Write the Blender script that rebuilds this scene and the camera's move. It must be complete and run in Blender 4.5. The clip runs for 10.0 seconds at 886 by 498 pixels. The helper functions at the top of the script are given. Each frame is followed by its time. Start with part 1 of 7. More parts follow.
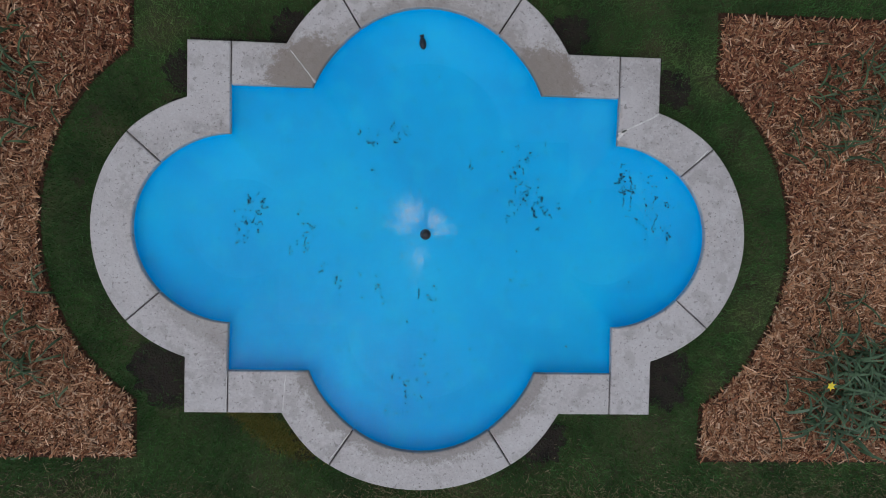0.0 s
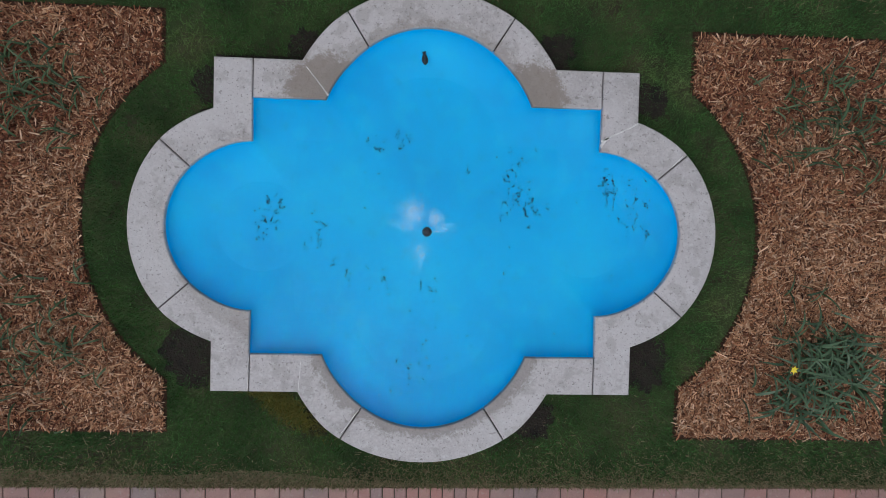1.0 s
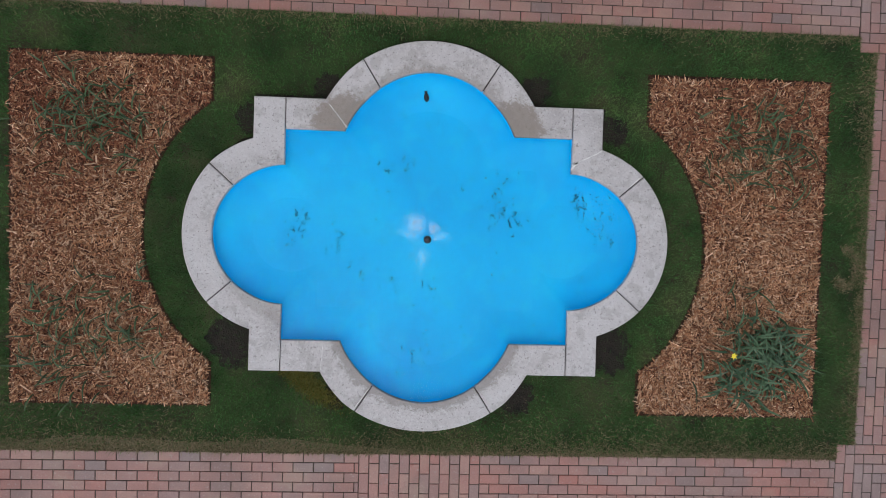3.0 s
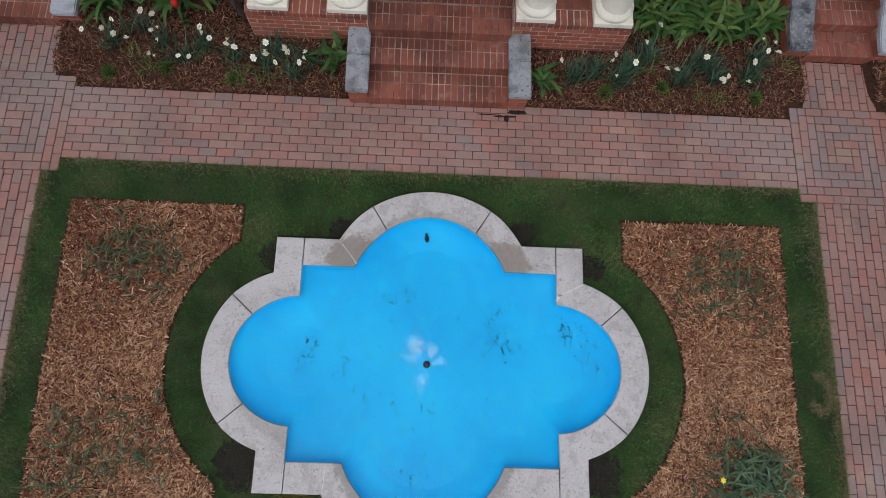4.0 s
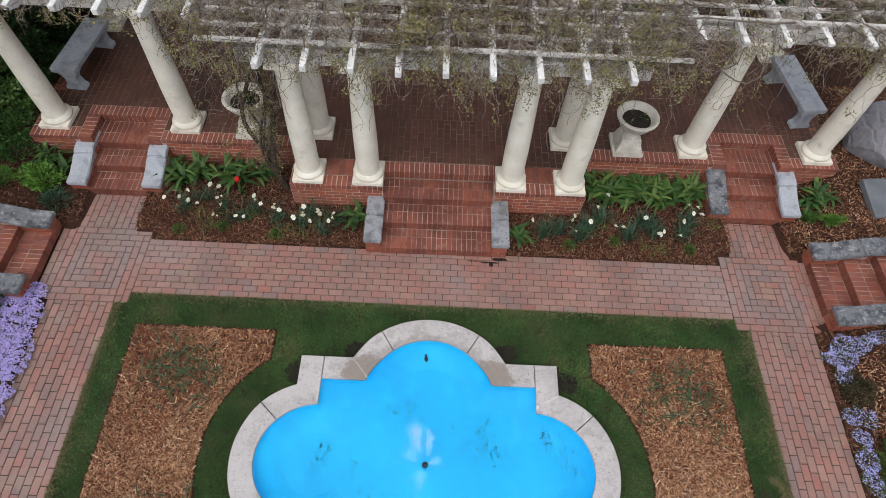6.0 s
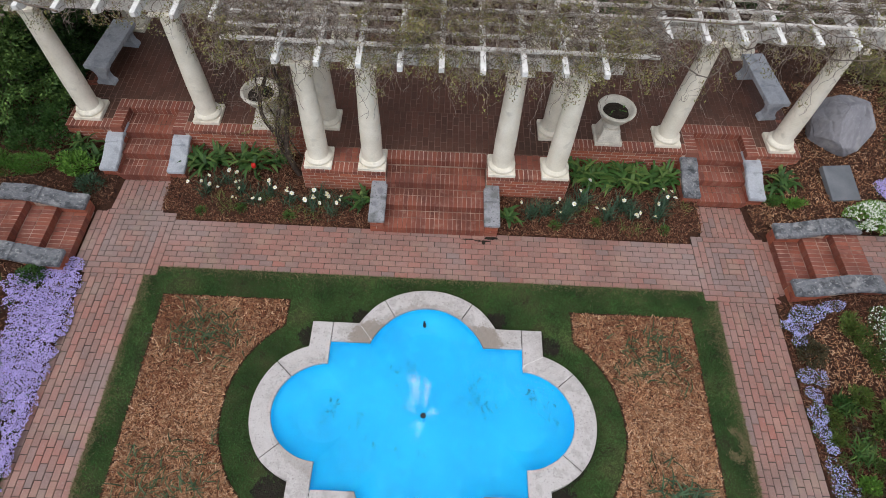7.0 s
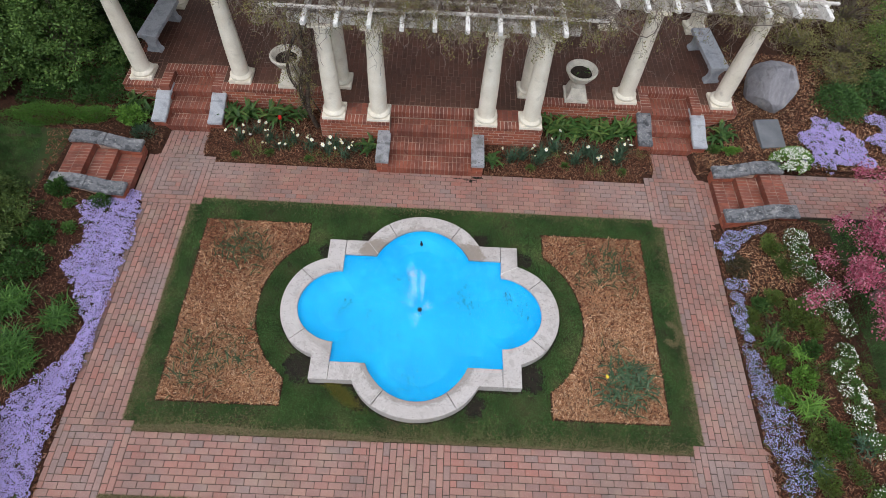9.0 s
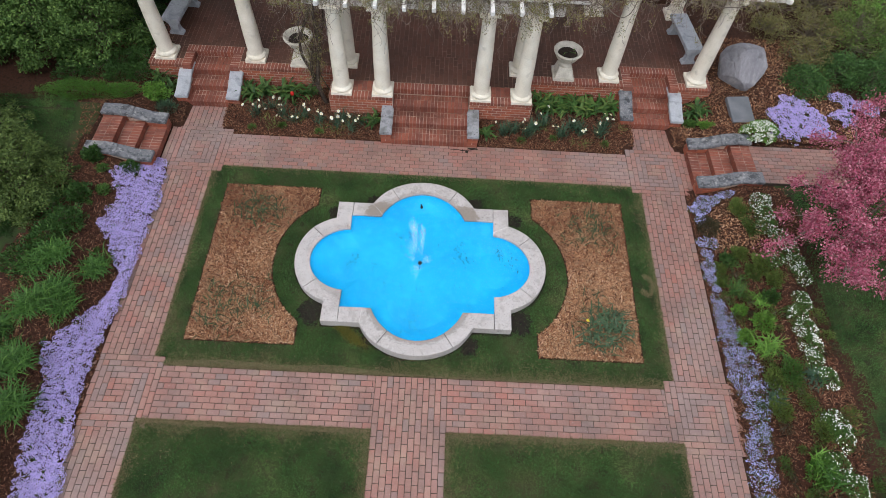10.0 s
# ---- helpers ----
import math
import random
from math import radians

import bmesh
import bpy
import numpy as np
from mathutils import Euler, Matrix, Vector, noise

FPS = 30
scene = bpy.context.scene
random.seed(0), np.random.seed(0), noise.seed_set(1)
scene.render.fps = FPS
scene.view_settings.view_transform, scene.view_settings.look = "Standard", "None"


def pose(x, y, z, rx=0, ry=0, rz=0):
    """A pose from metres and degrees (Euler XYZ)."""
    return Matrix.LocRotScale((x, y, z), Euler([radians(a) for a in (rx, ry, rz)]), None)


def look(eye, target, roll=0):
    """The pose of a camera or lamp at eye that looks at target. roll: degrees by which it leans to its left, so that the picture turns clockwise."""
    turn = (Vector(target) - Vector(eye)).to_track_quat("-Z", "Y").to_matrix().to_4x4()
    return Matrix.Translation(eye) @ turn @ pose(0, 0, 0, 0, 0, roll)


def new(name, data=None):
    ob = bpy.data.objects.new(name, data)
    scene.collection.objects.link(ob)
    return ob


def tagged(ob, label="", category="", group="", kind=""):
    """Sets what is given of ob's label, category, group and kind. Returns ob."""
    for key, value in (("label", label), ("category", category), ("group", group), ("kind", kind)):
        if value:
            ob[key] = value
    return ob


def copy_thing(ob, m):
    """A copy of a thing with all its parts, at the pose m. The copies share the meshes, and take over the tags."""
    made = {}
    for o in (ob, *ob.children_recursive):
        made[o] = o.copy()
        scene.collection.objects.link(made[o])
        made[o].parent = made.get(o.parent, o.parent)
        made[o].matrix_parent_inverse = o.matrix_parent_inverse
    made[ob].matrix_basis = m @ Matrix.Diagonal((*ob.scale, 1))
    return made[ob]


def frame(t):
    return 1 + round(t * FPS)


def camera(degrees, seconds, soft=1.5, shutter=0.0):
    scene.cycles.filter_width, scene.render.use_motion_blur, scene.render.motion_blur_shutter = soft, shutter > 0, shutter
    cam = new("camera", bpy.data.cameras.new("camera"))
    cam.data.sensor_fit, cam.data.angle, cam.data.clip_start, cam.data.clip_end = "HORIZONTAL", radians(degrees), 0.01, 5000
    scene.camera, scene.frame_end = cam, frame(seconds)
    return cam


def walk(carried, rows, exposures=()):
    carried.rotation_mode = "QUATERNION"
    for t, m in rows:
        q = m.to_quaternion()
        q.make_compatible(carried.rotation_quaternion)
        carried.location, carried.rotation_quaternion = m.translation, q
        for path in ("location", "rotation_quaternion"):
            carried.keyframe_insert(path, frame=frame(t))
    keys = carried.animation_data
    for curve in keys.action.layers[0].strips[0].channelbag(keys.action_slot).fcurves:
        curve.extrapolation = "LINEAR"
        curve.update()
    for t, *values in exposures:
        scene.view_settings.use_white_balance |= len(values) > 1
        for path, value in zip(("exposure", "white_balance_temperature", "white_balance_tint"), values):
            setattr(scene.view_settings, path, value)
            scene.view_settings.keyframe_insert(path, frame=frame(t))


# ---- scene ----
cam = camera(74.49, 10.0, 0.6)
ROWS = [
    (0.0, -0.156, 0.111, 4.284, -1.95, -3.22, 0.88),
    (0.5, -0.154, 0.110, 4.520, -2.03, -3.08, 0.93),
    (1.0, -0.157, 0.100, 4.749, -2.02, -2.94, 0.98),
    (1.5, -0.155, 0.092, 4.964, -2.00, -2.80, 1.03),
    (2.0, -0.150, 0.077, 5.207, -1.94, -2.68, 1.09),
    (2.75, -0.142, 0.075, 5.597, -1.94, -2.54, 1.14),
    (3.3, -0.140, 0.070, 5.890, 1.85, -2.46, 1.20),
    (3.5, -0.134, -0.016, 6.004, 4.41, -2.43, 1.22),
    (3.7, -0.130, -0.100, 6.120, 8.12, -2.40, 1.23),
    (3.9, -0.128, -0.185, 6.250, 12.05, -2.38, 1.24),
    (4.1, -0.123, -0.280, 6.390, 15.95, -2.36, 1.25),
    (4.5, -0.113, -0.493, 6.624, 23.78, -2.32, 1.27),
    (5.0, -0.099, -0.893, 6.844, 32.23, -2.28, 1.32),
    (5.5, -0.090, -1.188, 7.098, 32.42, -2.25, 1.32),
    (7.0, -0.016, -2.278, 7.959, 32.58, -2.17, 1.41),
    (7.5, 0.026, -2.745, 8.195, 32.66, -2.16, 1.46),
    (8.0, 0.060, -3.261, 8.431, 32.68, -2.16, 1.49),
    (8.5, 0.095, -3.810, 8.686, 32.63, -2.16, 1.52),
    (9.0, 0.131, -4.376, 8.926, 32.67, -2.18, 1.55),
    (9.5, 0.160, -4.978, 9.172, 32.67, -2.22, 1.58),
    (10.0, 0.176, -5.608, 9.431, 32.68, -2.26, 1.60),
]
EXPOSURE = ((0.0, -0.55, 5950, 10), (1.0, -0.38, 5980, 10), (2.2, -0.21, 6030, 10), (3.5, -0.12, 6080, 10), (4.5, -0.12, 6200, 10), (5.5, 0.23, 6400, 10), (7.5, 0.30, 6350, 10), (10.0, 0.38, 6350, 10))
walk(cam, [(t, pose(*p)) for t, *p in ROWS], EXPOSURE)

# ---- daylight: an even, overcast sky ----
SUN_ELEV, SUN_TURN = radians(66), radians(208)
world = bpy.data.worlds.new("world")
scene.world = world
world.use_nodes = True
wn = world.node_tree.nodes
wl = world.node_tree.links
sky = wn.new("ShaderNodeTexSky")
sky.sky_type, sky.sun_disc = "NISHITA", False
sky.sun_elevation, sky.sun_rotation = SUN_ELEV, SUN_TURN
sky.air_density, sky.dust_density = 1.0, 3.0
soft_sky = wn.new("ShaderNodeHueSaturation")
soft_sky.inputs["Saturation"].default_value = 0.35
wl.new(sky.outputs[0], soft_sky.inputs["Color"])
wl.new(soft_sky.outputs[0], wn["Background"].inputs[0])
wn["Background"].inputs[1].default_value = 0.15
sun = new("sun", bpy.data.lights.new("sun", "SUN"))
sun.data.energy, sun.data.angle, sun.data.color = 0.58, radians(100), (1.0, 0.97, 0.93)
sun.matrix_basis = look((0, 0, 20), Vector((0, 0, 20)) - 10 * Vector((math.cos(SUN_ELEV) * math.sin(SUN_TURN), math.cos(SUN_ELEV) * math.cos(SUN_TURN), math.sin(SUN_ELEV))))


# ---- materials ----
def material(name, colours, scale=6.0, rough=0.8, bump=0.3, fine=70.0, vary="", mottle=0.35, metal=0.0, gloss=0.3, relief=0.01, grain=(1, 1, 1), spots=()):
    """colours: stops picked by noise, or by each piece's own random number (vary: 'object' or 'island')."""
    m = bpy.data.materials.new(name)
    m.use_nodes = True
    n, l = m.node_tree.nodes, m.node_tree.links
    b = n["Principled BSDF"]
    geo = n.new("ShaderNodeNewGeometry")
    mapping = n.new("ShaderNodeMapping")
    mapping.inputs["Scale"].default_value = grain
    l.new(geo.outputs["Position"], mapping.inputs["Vector"])

    def noise_node(s, detail):
        t = n.new("ShaderNodeTexNoise")
        t.inputs["Scale"].default_value, t.inputs["Detail"].default_value = s, detail
        l.new(mapping.outputs[0], t.inputs["Vector"])
        return t.outputs["Fac"]

    big, small = noise_node(scale, 4.0), noise_node(fine, 3.0)
    ramp = n.new("ShaderNodeValToRGB")
    while len(ramp.color_ramp.elements) < len(colours):
        ramp.color_ramp.elements.new(0.5)
    lo, hi = (0.0, 1.0) if vary else (0.32, 0.68)
    for i, c in enumerate(colours):
        e = ramp.color_ramp.elements[i]
        e.position, e.color = lo + (hi - lo) * i / max(1, len(colours) - 1), (*c, 1)
    if vary == "object":
        l.new(n.new("ShaderNodeObjectInfo").outputs["Random"], ramp.inputs[0])
    elif vary == "island":
        l.new(geo.outputs["Random Per Island"], ramp.inputs[0])
    else:
        l.new(big, ramp.inputs[0])
    value = n.new("ShaderNodeMath")
    value.operation = "MULTIPLY_ADD"
    l.new(small, value.inputs[0])
    value.inputs[1].default_value, value.inputs[2].default_value = 2 * mottle, 1 - mottle
    value2 = n.new("ShaderNodeMath")
    value2.operation = "MULTIPLY_ADD"
    l.new(big, value2.inputs[0])
    value2.inputs[1].default_value, value2.inputs[2].default_value = 1.4 * mottle, 1 - 0.7 * mottle
    both = n.new("ShaderNodeMath")
    both.operation = "MULTIPLY"
    l.new(value.outputs[0], both.inputs[0])
    l.new(value2.outputs[0], both.inputs[1])
    tint = n.new("ShaderNodeVectorMath")
    tint.operation = "SCALE"
    l.new(ramp.outputs[0], tint.inputs[0])
    l.new(both.outputs[0], tint.inputs["Scale"])
    colour = tint.outputs[0]
    for s_scale, s_from, s_to, s_colour, s_much in spots:
        patch = n.new("ShaderNodeMapRange")
        patch.inputs["From Min"].default_value, patch.inputs["From Max"].default_value = s_from, s_to
        patch.inputs["To Max"].default_value = s_much
        l.new(noise_node(s_scale, 5.0), patch.inputs["Value"])
        mixed = n.new("ShaderNodeMix")
        mixed.data_type = "RGBA"
        l.new(patch.outputs[0], mixed.inputs["Factor"])
        l.new(colour, mixed.inputs["A"])
        mixed.inputs["B"].default_value = (*s_colour, 1)
        colour = mixed.outputs["Result"]
    l.new(colour, b.inputs["Base Color"])
    b.inputs["Roughness"].default_value, b.inputs["Metallic"].default_value = rough, metal
    b.inputs["Specular IOR Level"].default_value = gloss
    if bump:
        bm_node = n.new("ShaderNodeBump")
        bm_node.inputs["Strength"].default_value, bm_node.inputs["Distance"].default_value = bump, relief
        l.new(small, bm_node.inputs["Height"])
        l.new(bm_node.outputs[0], b.inputs["Normal"])
    return m


CLAY = [(0.346, 0.138, 0.106), (0.331, 0.174, 0.14), (0.264, 0.148, 0.123), (0.37, 0.205, 0.161), (0.293, 0.163, 0.135), (0.35, 0.156, 0.123), (0.24, 0.165, 0.149), (0.322, 0.174, 0.14), (0.341, 0.161, 0.127), (0.312, 0.156, 0.127)]
GRIME = ((1.3, 0.48, 0.70, (0.14, 0.105, 0.095), 0.5), (0.55, 0.50, 0.68, (0.31, 0.25, 0.235), 0.55), (7.0, 0.55, 0.72, (0.17, 0.12, 0.105), 0.35), (2.4, 0.56, 0.68, (0.36, 0.255, 0.185), 0.4), (38.0, 0.60, 0.72, (0.42, 0.36, 0.33), 0.35))
PAVER = material("paver_clay", CLAY, 1.6, 0.55, 0.4, 90, "object", 0.3, gloss=0.6, spots=GRIME)
PAVER_GREY = material("paver_grey_clay", [(0.25, 0.168, 0.150), (0.295, 0.188, 0.165), (0.235, 0.168, 0.155), (0.32, 0.185, 0.158), (0.285, 0.165, 0.142)], 1.6, 0.55, 0.4, 90, "object", 0.3, gloss=0.6, spots=GRIME)
PAVER_REST = material("paver_clay_rest", CLAY, 1.6, 0.55, 0.4, 90, "island", 0.3, gloss=0.6, spots=GRIME)
JOINT = material("sand_joint", [(0.042, 0.032, 0.026), (0.090, 0.068, 0.056), (0.056, 0.052, 0.034)], 5, 0.95, 0.5)
RED_CLAY = [(0.248, 0.0765, 0.0495), (0.304, 0.099, 0.063), (0.202, 0.0675, 0.0495), (0.276, 0.108, 0.0765)]
TREAD_MORTAR = material("worn_tread_mortar", [(0.13, 0.065, 0.048), (0.30, 0.19, 0.15), (0.44, 0.32, 0.26)], 3.5, 0.9, 0.5)
STEP_BRICK = material("step_brick", RED_CLAY, 2.5, 0.55, 0.35, 90, "object", 0.35, spots=((1.7, 0.46, 0.66, (0.10, 0.036, 0.027), 0.6), (9.0, 0.58, 0.70, (0.42, 0.26, 0.20), 0.3)))
TREAD_BRICK = material("worn_tread_brick", [(0.23, 0.072, 0.047), (0.28, 0.094, 0.06), (0.19, 0.065, 0.047), (0.26, 0.10, 0.072)], 2.5, 0.45, 0.35, 90, "object", 0.35, spots=((1.7, 0.44, 0.63, (0.085, 0.03, 0.022), 0.65), (9.0, 0.58, 0.70, (0.40, 0.25, 0.20), 0.3)))
WALL_BRICK = material("wall_brick", [(0.32, 0.09, 0.05), (0.38, 0.12, 0.07), (0.26, 0.08, 0.055), (0.34, 0.14, 0.09)], 2.5, 0.75, 0.35, 90, "object", 0.35)
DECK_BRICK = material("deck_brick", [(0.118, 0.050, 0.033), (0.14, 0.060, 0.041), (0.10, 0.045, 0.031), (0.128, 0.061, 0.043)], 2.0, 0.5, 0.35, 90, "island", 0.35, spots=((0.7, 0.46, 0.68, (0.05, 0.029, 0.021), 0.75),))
MORTAR = material("mortar", [(0.40, 0.28, 0.22), (0.55, 0.42, 0.35)], 12, 0.9, 0.5)
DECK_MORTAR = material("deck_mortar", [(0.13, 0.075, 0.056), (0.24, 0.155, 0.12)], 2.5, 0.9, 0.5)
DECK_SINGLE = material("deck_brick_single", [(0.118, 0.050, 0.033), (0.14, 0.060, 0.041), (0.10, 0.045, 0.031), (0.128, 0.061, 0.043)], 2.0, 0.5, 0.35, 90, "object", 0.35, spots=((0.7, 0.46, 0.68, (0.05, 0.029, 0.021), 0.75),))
COPING = material("coping_stone", [(0.405, 0.37, 0.358), (0.495, 0.46, 0.446), (0.45, 0.416, 0.404)], 2.2, 0.6, 0.35, 55, "", 0.26, gloss=0.6, spots=((1.6, 0.46, 0.60, (0.57, 0.535, 0.525), 0.6), (7.0, 0.54, 0.60, (0.33, 0.30, 0.28), 0.45), (26.0, 0.58, 0.63, (0.60, 0.585, 0.57), 0.4), (32.0, 0.62, 0.66, (0.20, 0.18, 0.165), 0.6), (70.0, 0.64, 0.68, (0.13, 0.115, 0.105), 0.8)))
# the last, pale spots paint the mottled light of the ripples onto the blue
POOL_PAINT = material("pool_paint", [(0.008, 0.46, 0.90), (0.010, 0.522, 0.95), (0.014, 0.56, 0.97)], 1.2, 0.6, 0.1, 9, "", 0.05, spots=((2.6, 0.50, 0.68, (0.012, 0.41, 0.82), 0.35), (1.1, 0.55, 0.66, (0.03, 0.64, 0.97), 0.35), (11.0, 0.60, 0.70, (0.015, 0.42, 0.70), 0.35), (6.0, 0.54, 0.63, (0.04, 0.66, 0.98), 0.28)))


def damp_coping():
    """Brown damp stains in the inner corners of the far lobe and along the inner rim of the near one."""
    n, l = COPING.node_tree.nodes, COPING.node_tree.links
    b = n["Principled BSDF"]
    dry = b.inputs["Base Color"].links[0].from_socket
    geo = n.new("ShaderNodeNewGeometry")
    wob = n.new("ShaderNodeTexNoise")
    wob.inputs["Scale"].default_value, wob.inputs["Detail"].default_value, wob.inputs["Roughness"].default_value = 17.0, 9.0, 0.85
    l.new(geo.outputs["Position"], wob.inputs["Vector"])
    colour = dry
    for cx, cy, near, wide, stain, much in ((-0.86, 1.14, 0.26, 0.38, (0.235, 0.190, 0.150), 0.8), (0.78, 1.16, 0.22, 0.34, (0.235, 0.190, 0.150), 0.8), (-0.05, -0.61, 0.93, 1.03, (0.215, 0.185, 0.16), 0.65), (-0.05, 0.78, 0.93, 1.02, (0.24, 0.205, 0.175), 0.5), (-1.28, 0.0, 0.72, 0.84, (0.25, 0.22, 0.19), 0.4)):
        gap = n.new("ShaderNodeVectorMath")
        gap.operation = "DISTANCE"
        l.new(geo.outputs["Position"], gap.inputs[0])
        gap.inputs[1].default_value = (cx, cy, 0.10)
        shift = n.new("ShaderNodeMath")
        shift.operation = "MULTIPLY_ADD"
        l.new(wob.outputs["Fac"], shift.inputs[0])
        shift.inputs[1].default_value = 0.5
        l.new(gap.outputs["Value"], shift.inputs[2])
        mask = n.new("ShaderNodeMapRange")
        mask.inputs["From Min"].default_value, mask.inputs["From Max"].default_value = (near + wide) / 2 + 0.27, (near + wide) / 2 + 0.215
        mask.inputs["To Max"].default_value = much
        l.new(shift.outputs[0], mask.inputs["Value"])
        mixed = n.new("ShaderNodeMix")
        mixed.data_type = "RGBA"
        l.new(mask.outputs[0], mixed.inputs["Factor"])
        l.new(colour, mixed.inputs["A"])
        mixed.inputs["B"].default_value = (*stain, 1)
        colour = mixed.outputs["Result"]
    l.new(colour, b.inputs["Base Color"])


damp_coping()
COLUMN = material("column_paint", [(0.81, 0.755, 0.63), (0.88, 0.83, 0.715)], 4, 0.6, 0.1, 40, "", 0.1, spots=((6.0, 0.58, 0.75, (0.40, 0.37, 0.30), 0.4),))
CAST_STONE = material("cast_stone", [(0.60, 0.565, 0.49), (0.72, 0.68, 0.595)], 8, 0.85, 0.4, 60, "", 0.2, spots=((16.0, 0.58, 0.72, (0.26, 0.23, 0.19), 0.45),))
BLUESTONE = material("bluestone", [(0.10, 0.11, 0.125), (0.19, 0.195, 0.21), (0.14, 0.145, 0.16)], 9, 0.8, 0.8, 30, "", 0.5, spots=((7.0, 0.54, 0.62, (0.045, 0.05, 0.055), 0.7), (5.0, 0.58, 0.68, (0.40, 0.40, 0.40), 0.6), (26.0, 0.60, 0.68, (0.5, 0.5, 0.48), 0.5)))
GREY_CAP = material("lichened_cap_stone", [(0.245, 0.25, 0.275), (0.335, 0.338, 0.36), (0.285, 0.29, 0.31)], 6, 0.85, 0.5, 40, "", 0.3, spots=((3.5, 0.52, 0.64, (0.12, 0.13, 0.12), 0.7), (22.0, 0.60, 0.67, (0.08, 0.085, 0.08), 0.7), (4.5, 0.60, 0.70, (0.24, 0.26, 0.18), 0.35)))
PALE_STONE = material("pale_stone", [(0.33, 0.35, 0.39), (0.44, 0.46, 0.50), (0.38, 0.40, 0.43)], 5, 0.8, 0.4, 45, "", 0.25, spots=((6.0, 0.58, 0.70, (0.20, 0.21, 0.22), 0.5),))
TIMBER = material("weathered_timber", [(0.50, 0.47, 0.43), (0.72, 0.69, 0.65), (0.60, 0.57, 0.53)], 7, 0.85, 0.4, 60, "", 0.35)
WHITE_WOOD = material("white_painted_wood", [(0.74, 0.72, 0.69), (0.84, 0.83, 0.80)], 12, 0.7, 0.2, 60, "", 0.15, spots=((16.0, 0.56, 0.66, (0.36, 0.33, 0.29), 0.6),))
# bare soil, near black because the shade along the coping is painted in
BARE_SHADED_SOIL = material("bare_shaded_soil", [(0.012, 0.010, 0.008), (0.026, 0.020, 0.015), (0.018, 0.018, 0.011)], 9, 0.95, 0.8, 60, "", 0.4, relief=0.02)
SANDY = material("sandy_dirt", [(0.14, 0.110, 0.066), (0.22, 0.172, 0.108), (0.17, 0.135, 0.084), (0.09, 0.082, 0.040)], 9, 0.95, 0.6, 60, "", 0.4, relief=0.015, spots=((14.0, 0.56, 0.66, (0.06, 0.075, 0.028), 0.6),))
SOIL = material("mulch_soil", [(0.024, 0.010, 0.006), (0.06, 0.025, 0.014), (0.036, 0.015, 0.009)], 14, 0.95, 0.8, 60, "", 0.5, relief=0.03)
LAWN = material("lawn_soil", [(0.022, 0.040, 0.012), (0.038, 0.062, 0.018), (0.055, 0.055, 0.025)], 2.2, 0.95, 0.6, 70, "", 0.4, spots=((5.0, 0.54, 0.66, (0.035, 0.026, 0.016), 0.7),))


# ---- building helpers ----
def link(name, bm, mat, parent=None, smooth=False):
    me = bpy.data.meshes.new(name)
    bm.to_mesh(me)
    bm.free()
    for m in (mat if isinstance(mat, (list, tuple)) else [mat]):
        me.materials.append(m)
    if smooth:
        for p in me.polygons:
            p.use_smooth = True
    ob = new(name, me)
    ob.parent = parent
    return ob


def part(name, bm, mat, parent, label="", smooth=False):
    ob = link(name, bm, mat, parent, smooth)
    return tagged(ob, label) if label else ob


def data_mesh(name, verts, faces, mat, smooth=False):
    me = bpy.data.meshes.new(name)
    me.from_pydata(verts, [], faces)
    me.materials.append(mat)
    if smooth:
        for p in me.polygons:
            p.use_smooth = True
    return me


def empty(name, m=None):
    ob = new(name)
    ob.empty_display_size = 0.1
    if m is not None:
        ob.matrix_basis = m
    return ob


def box(x0, x1, y0, y1, z0, z1, bevel=0.0, bm=None):
    bm = bm or bmesh.new()
    made = bmesh.ops.create_cube(bm, size=1, matrix=Matrix.LocRotScale(((x0 + x1) / 2, (y0 + y1) / 2, (z0 + z1) / 2), None, (x1 - x0, y1 - y0, z1 - z0)))
    if bevel:
        edges = list({e for v in made["verts"] for e in v.link_edges})
        bmesh.ops.bevel(bm, geom=edges, offset=bevel, segments=2, affect="EDGES", profile=0.5)
    return bm


def lathe(profile, steps=32, bm=None, centre=(0, 0)):
    """profile: (radius, height) from the foot up."""
    bm = bm or bmesh.new()
    rings = []
    for r, z in profile:
        rings.append([bm.verts.new((centre[0] + r * math.cos(2 * math.pi * i / steps), centre[1] + r * math.sin(2 * math.pi * i / steps), z)) for i in range(steps)])
    for a, b in zip(rings, rings[1:]):
        for i in range(steps):
            bm.faces.new((a[i], a[(i + 1) % steps], b[(i + 1) % steps], b[i]))
    bm.faces.new(rings[-1])
    bm.faces.new(rings[0][::-1])
    return bm


def smoothstep(a, b, x):
    k = min(1.0, max(0.0, (x - a) / (b - a)))
    return k * k * (3 - 2 * k)


def brick_data(name, l, w, h, mat, chamfer=0.004):
    """One brick, its top at z = 0, with chamfered upper edges and no underside."""
    v, c = [], chamfer
    for z, i in ((-h, 0.0), (-c, 0.0), (0.0, c)):
        for sx, sy in ((-1, -1), (1, -1), (1, 1), (-1, 1)):
            v.append((sx * (l / 2 - i), sy * (w / 2 - i), z))
    f = [(8, 9, 10, 11)]
    for r in (0, 4):
        for i in range(4):
            j = (i + 1) % 4
            f.append((r + i, r + j, r + 4 + j, r + 4 + i))
    return data_mesh(name, v, f, mat)


def lay(data, parent, x, y, z=0.0, turn=0.0, tilt=0.0, side=0.0, name="brick"):
    ob = new(name, data)
    ob.parent = parent
    ob.matrix_basis = pose(x, y, z, tilt, side, turn)
    return ob


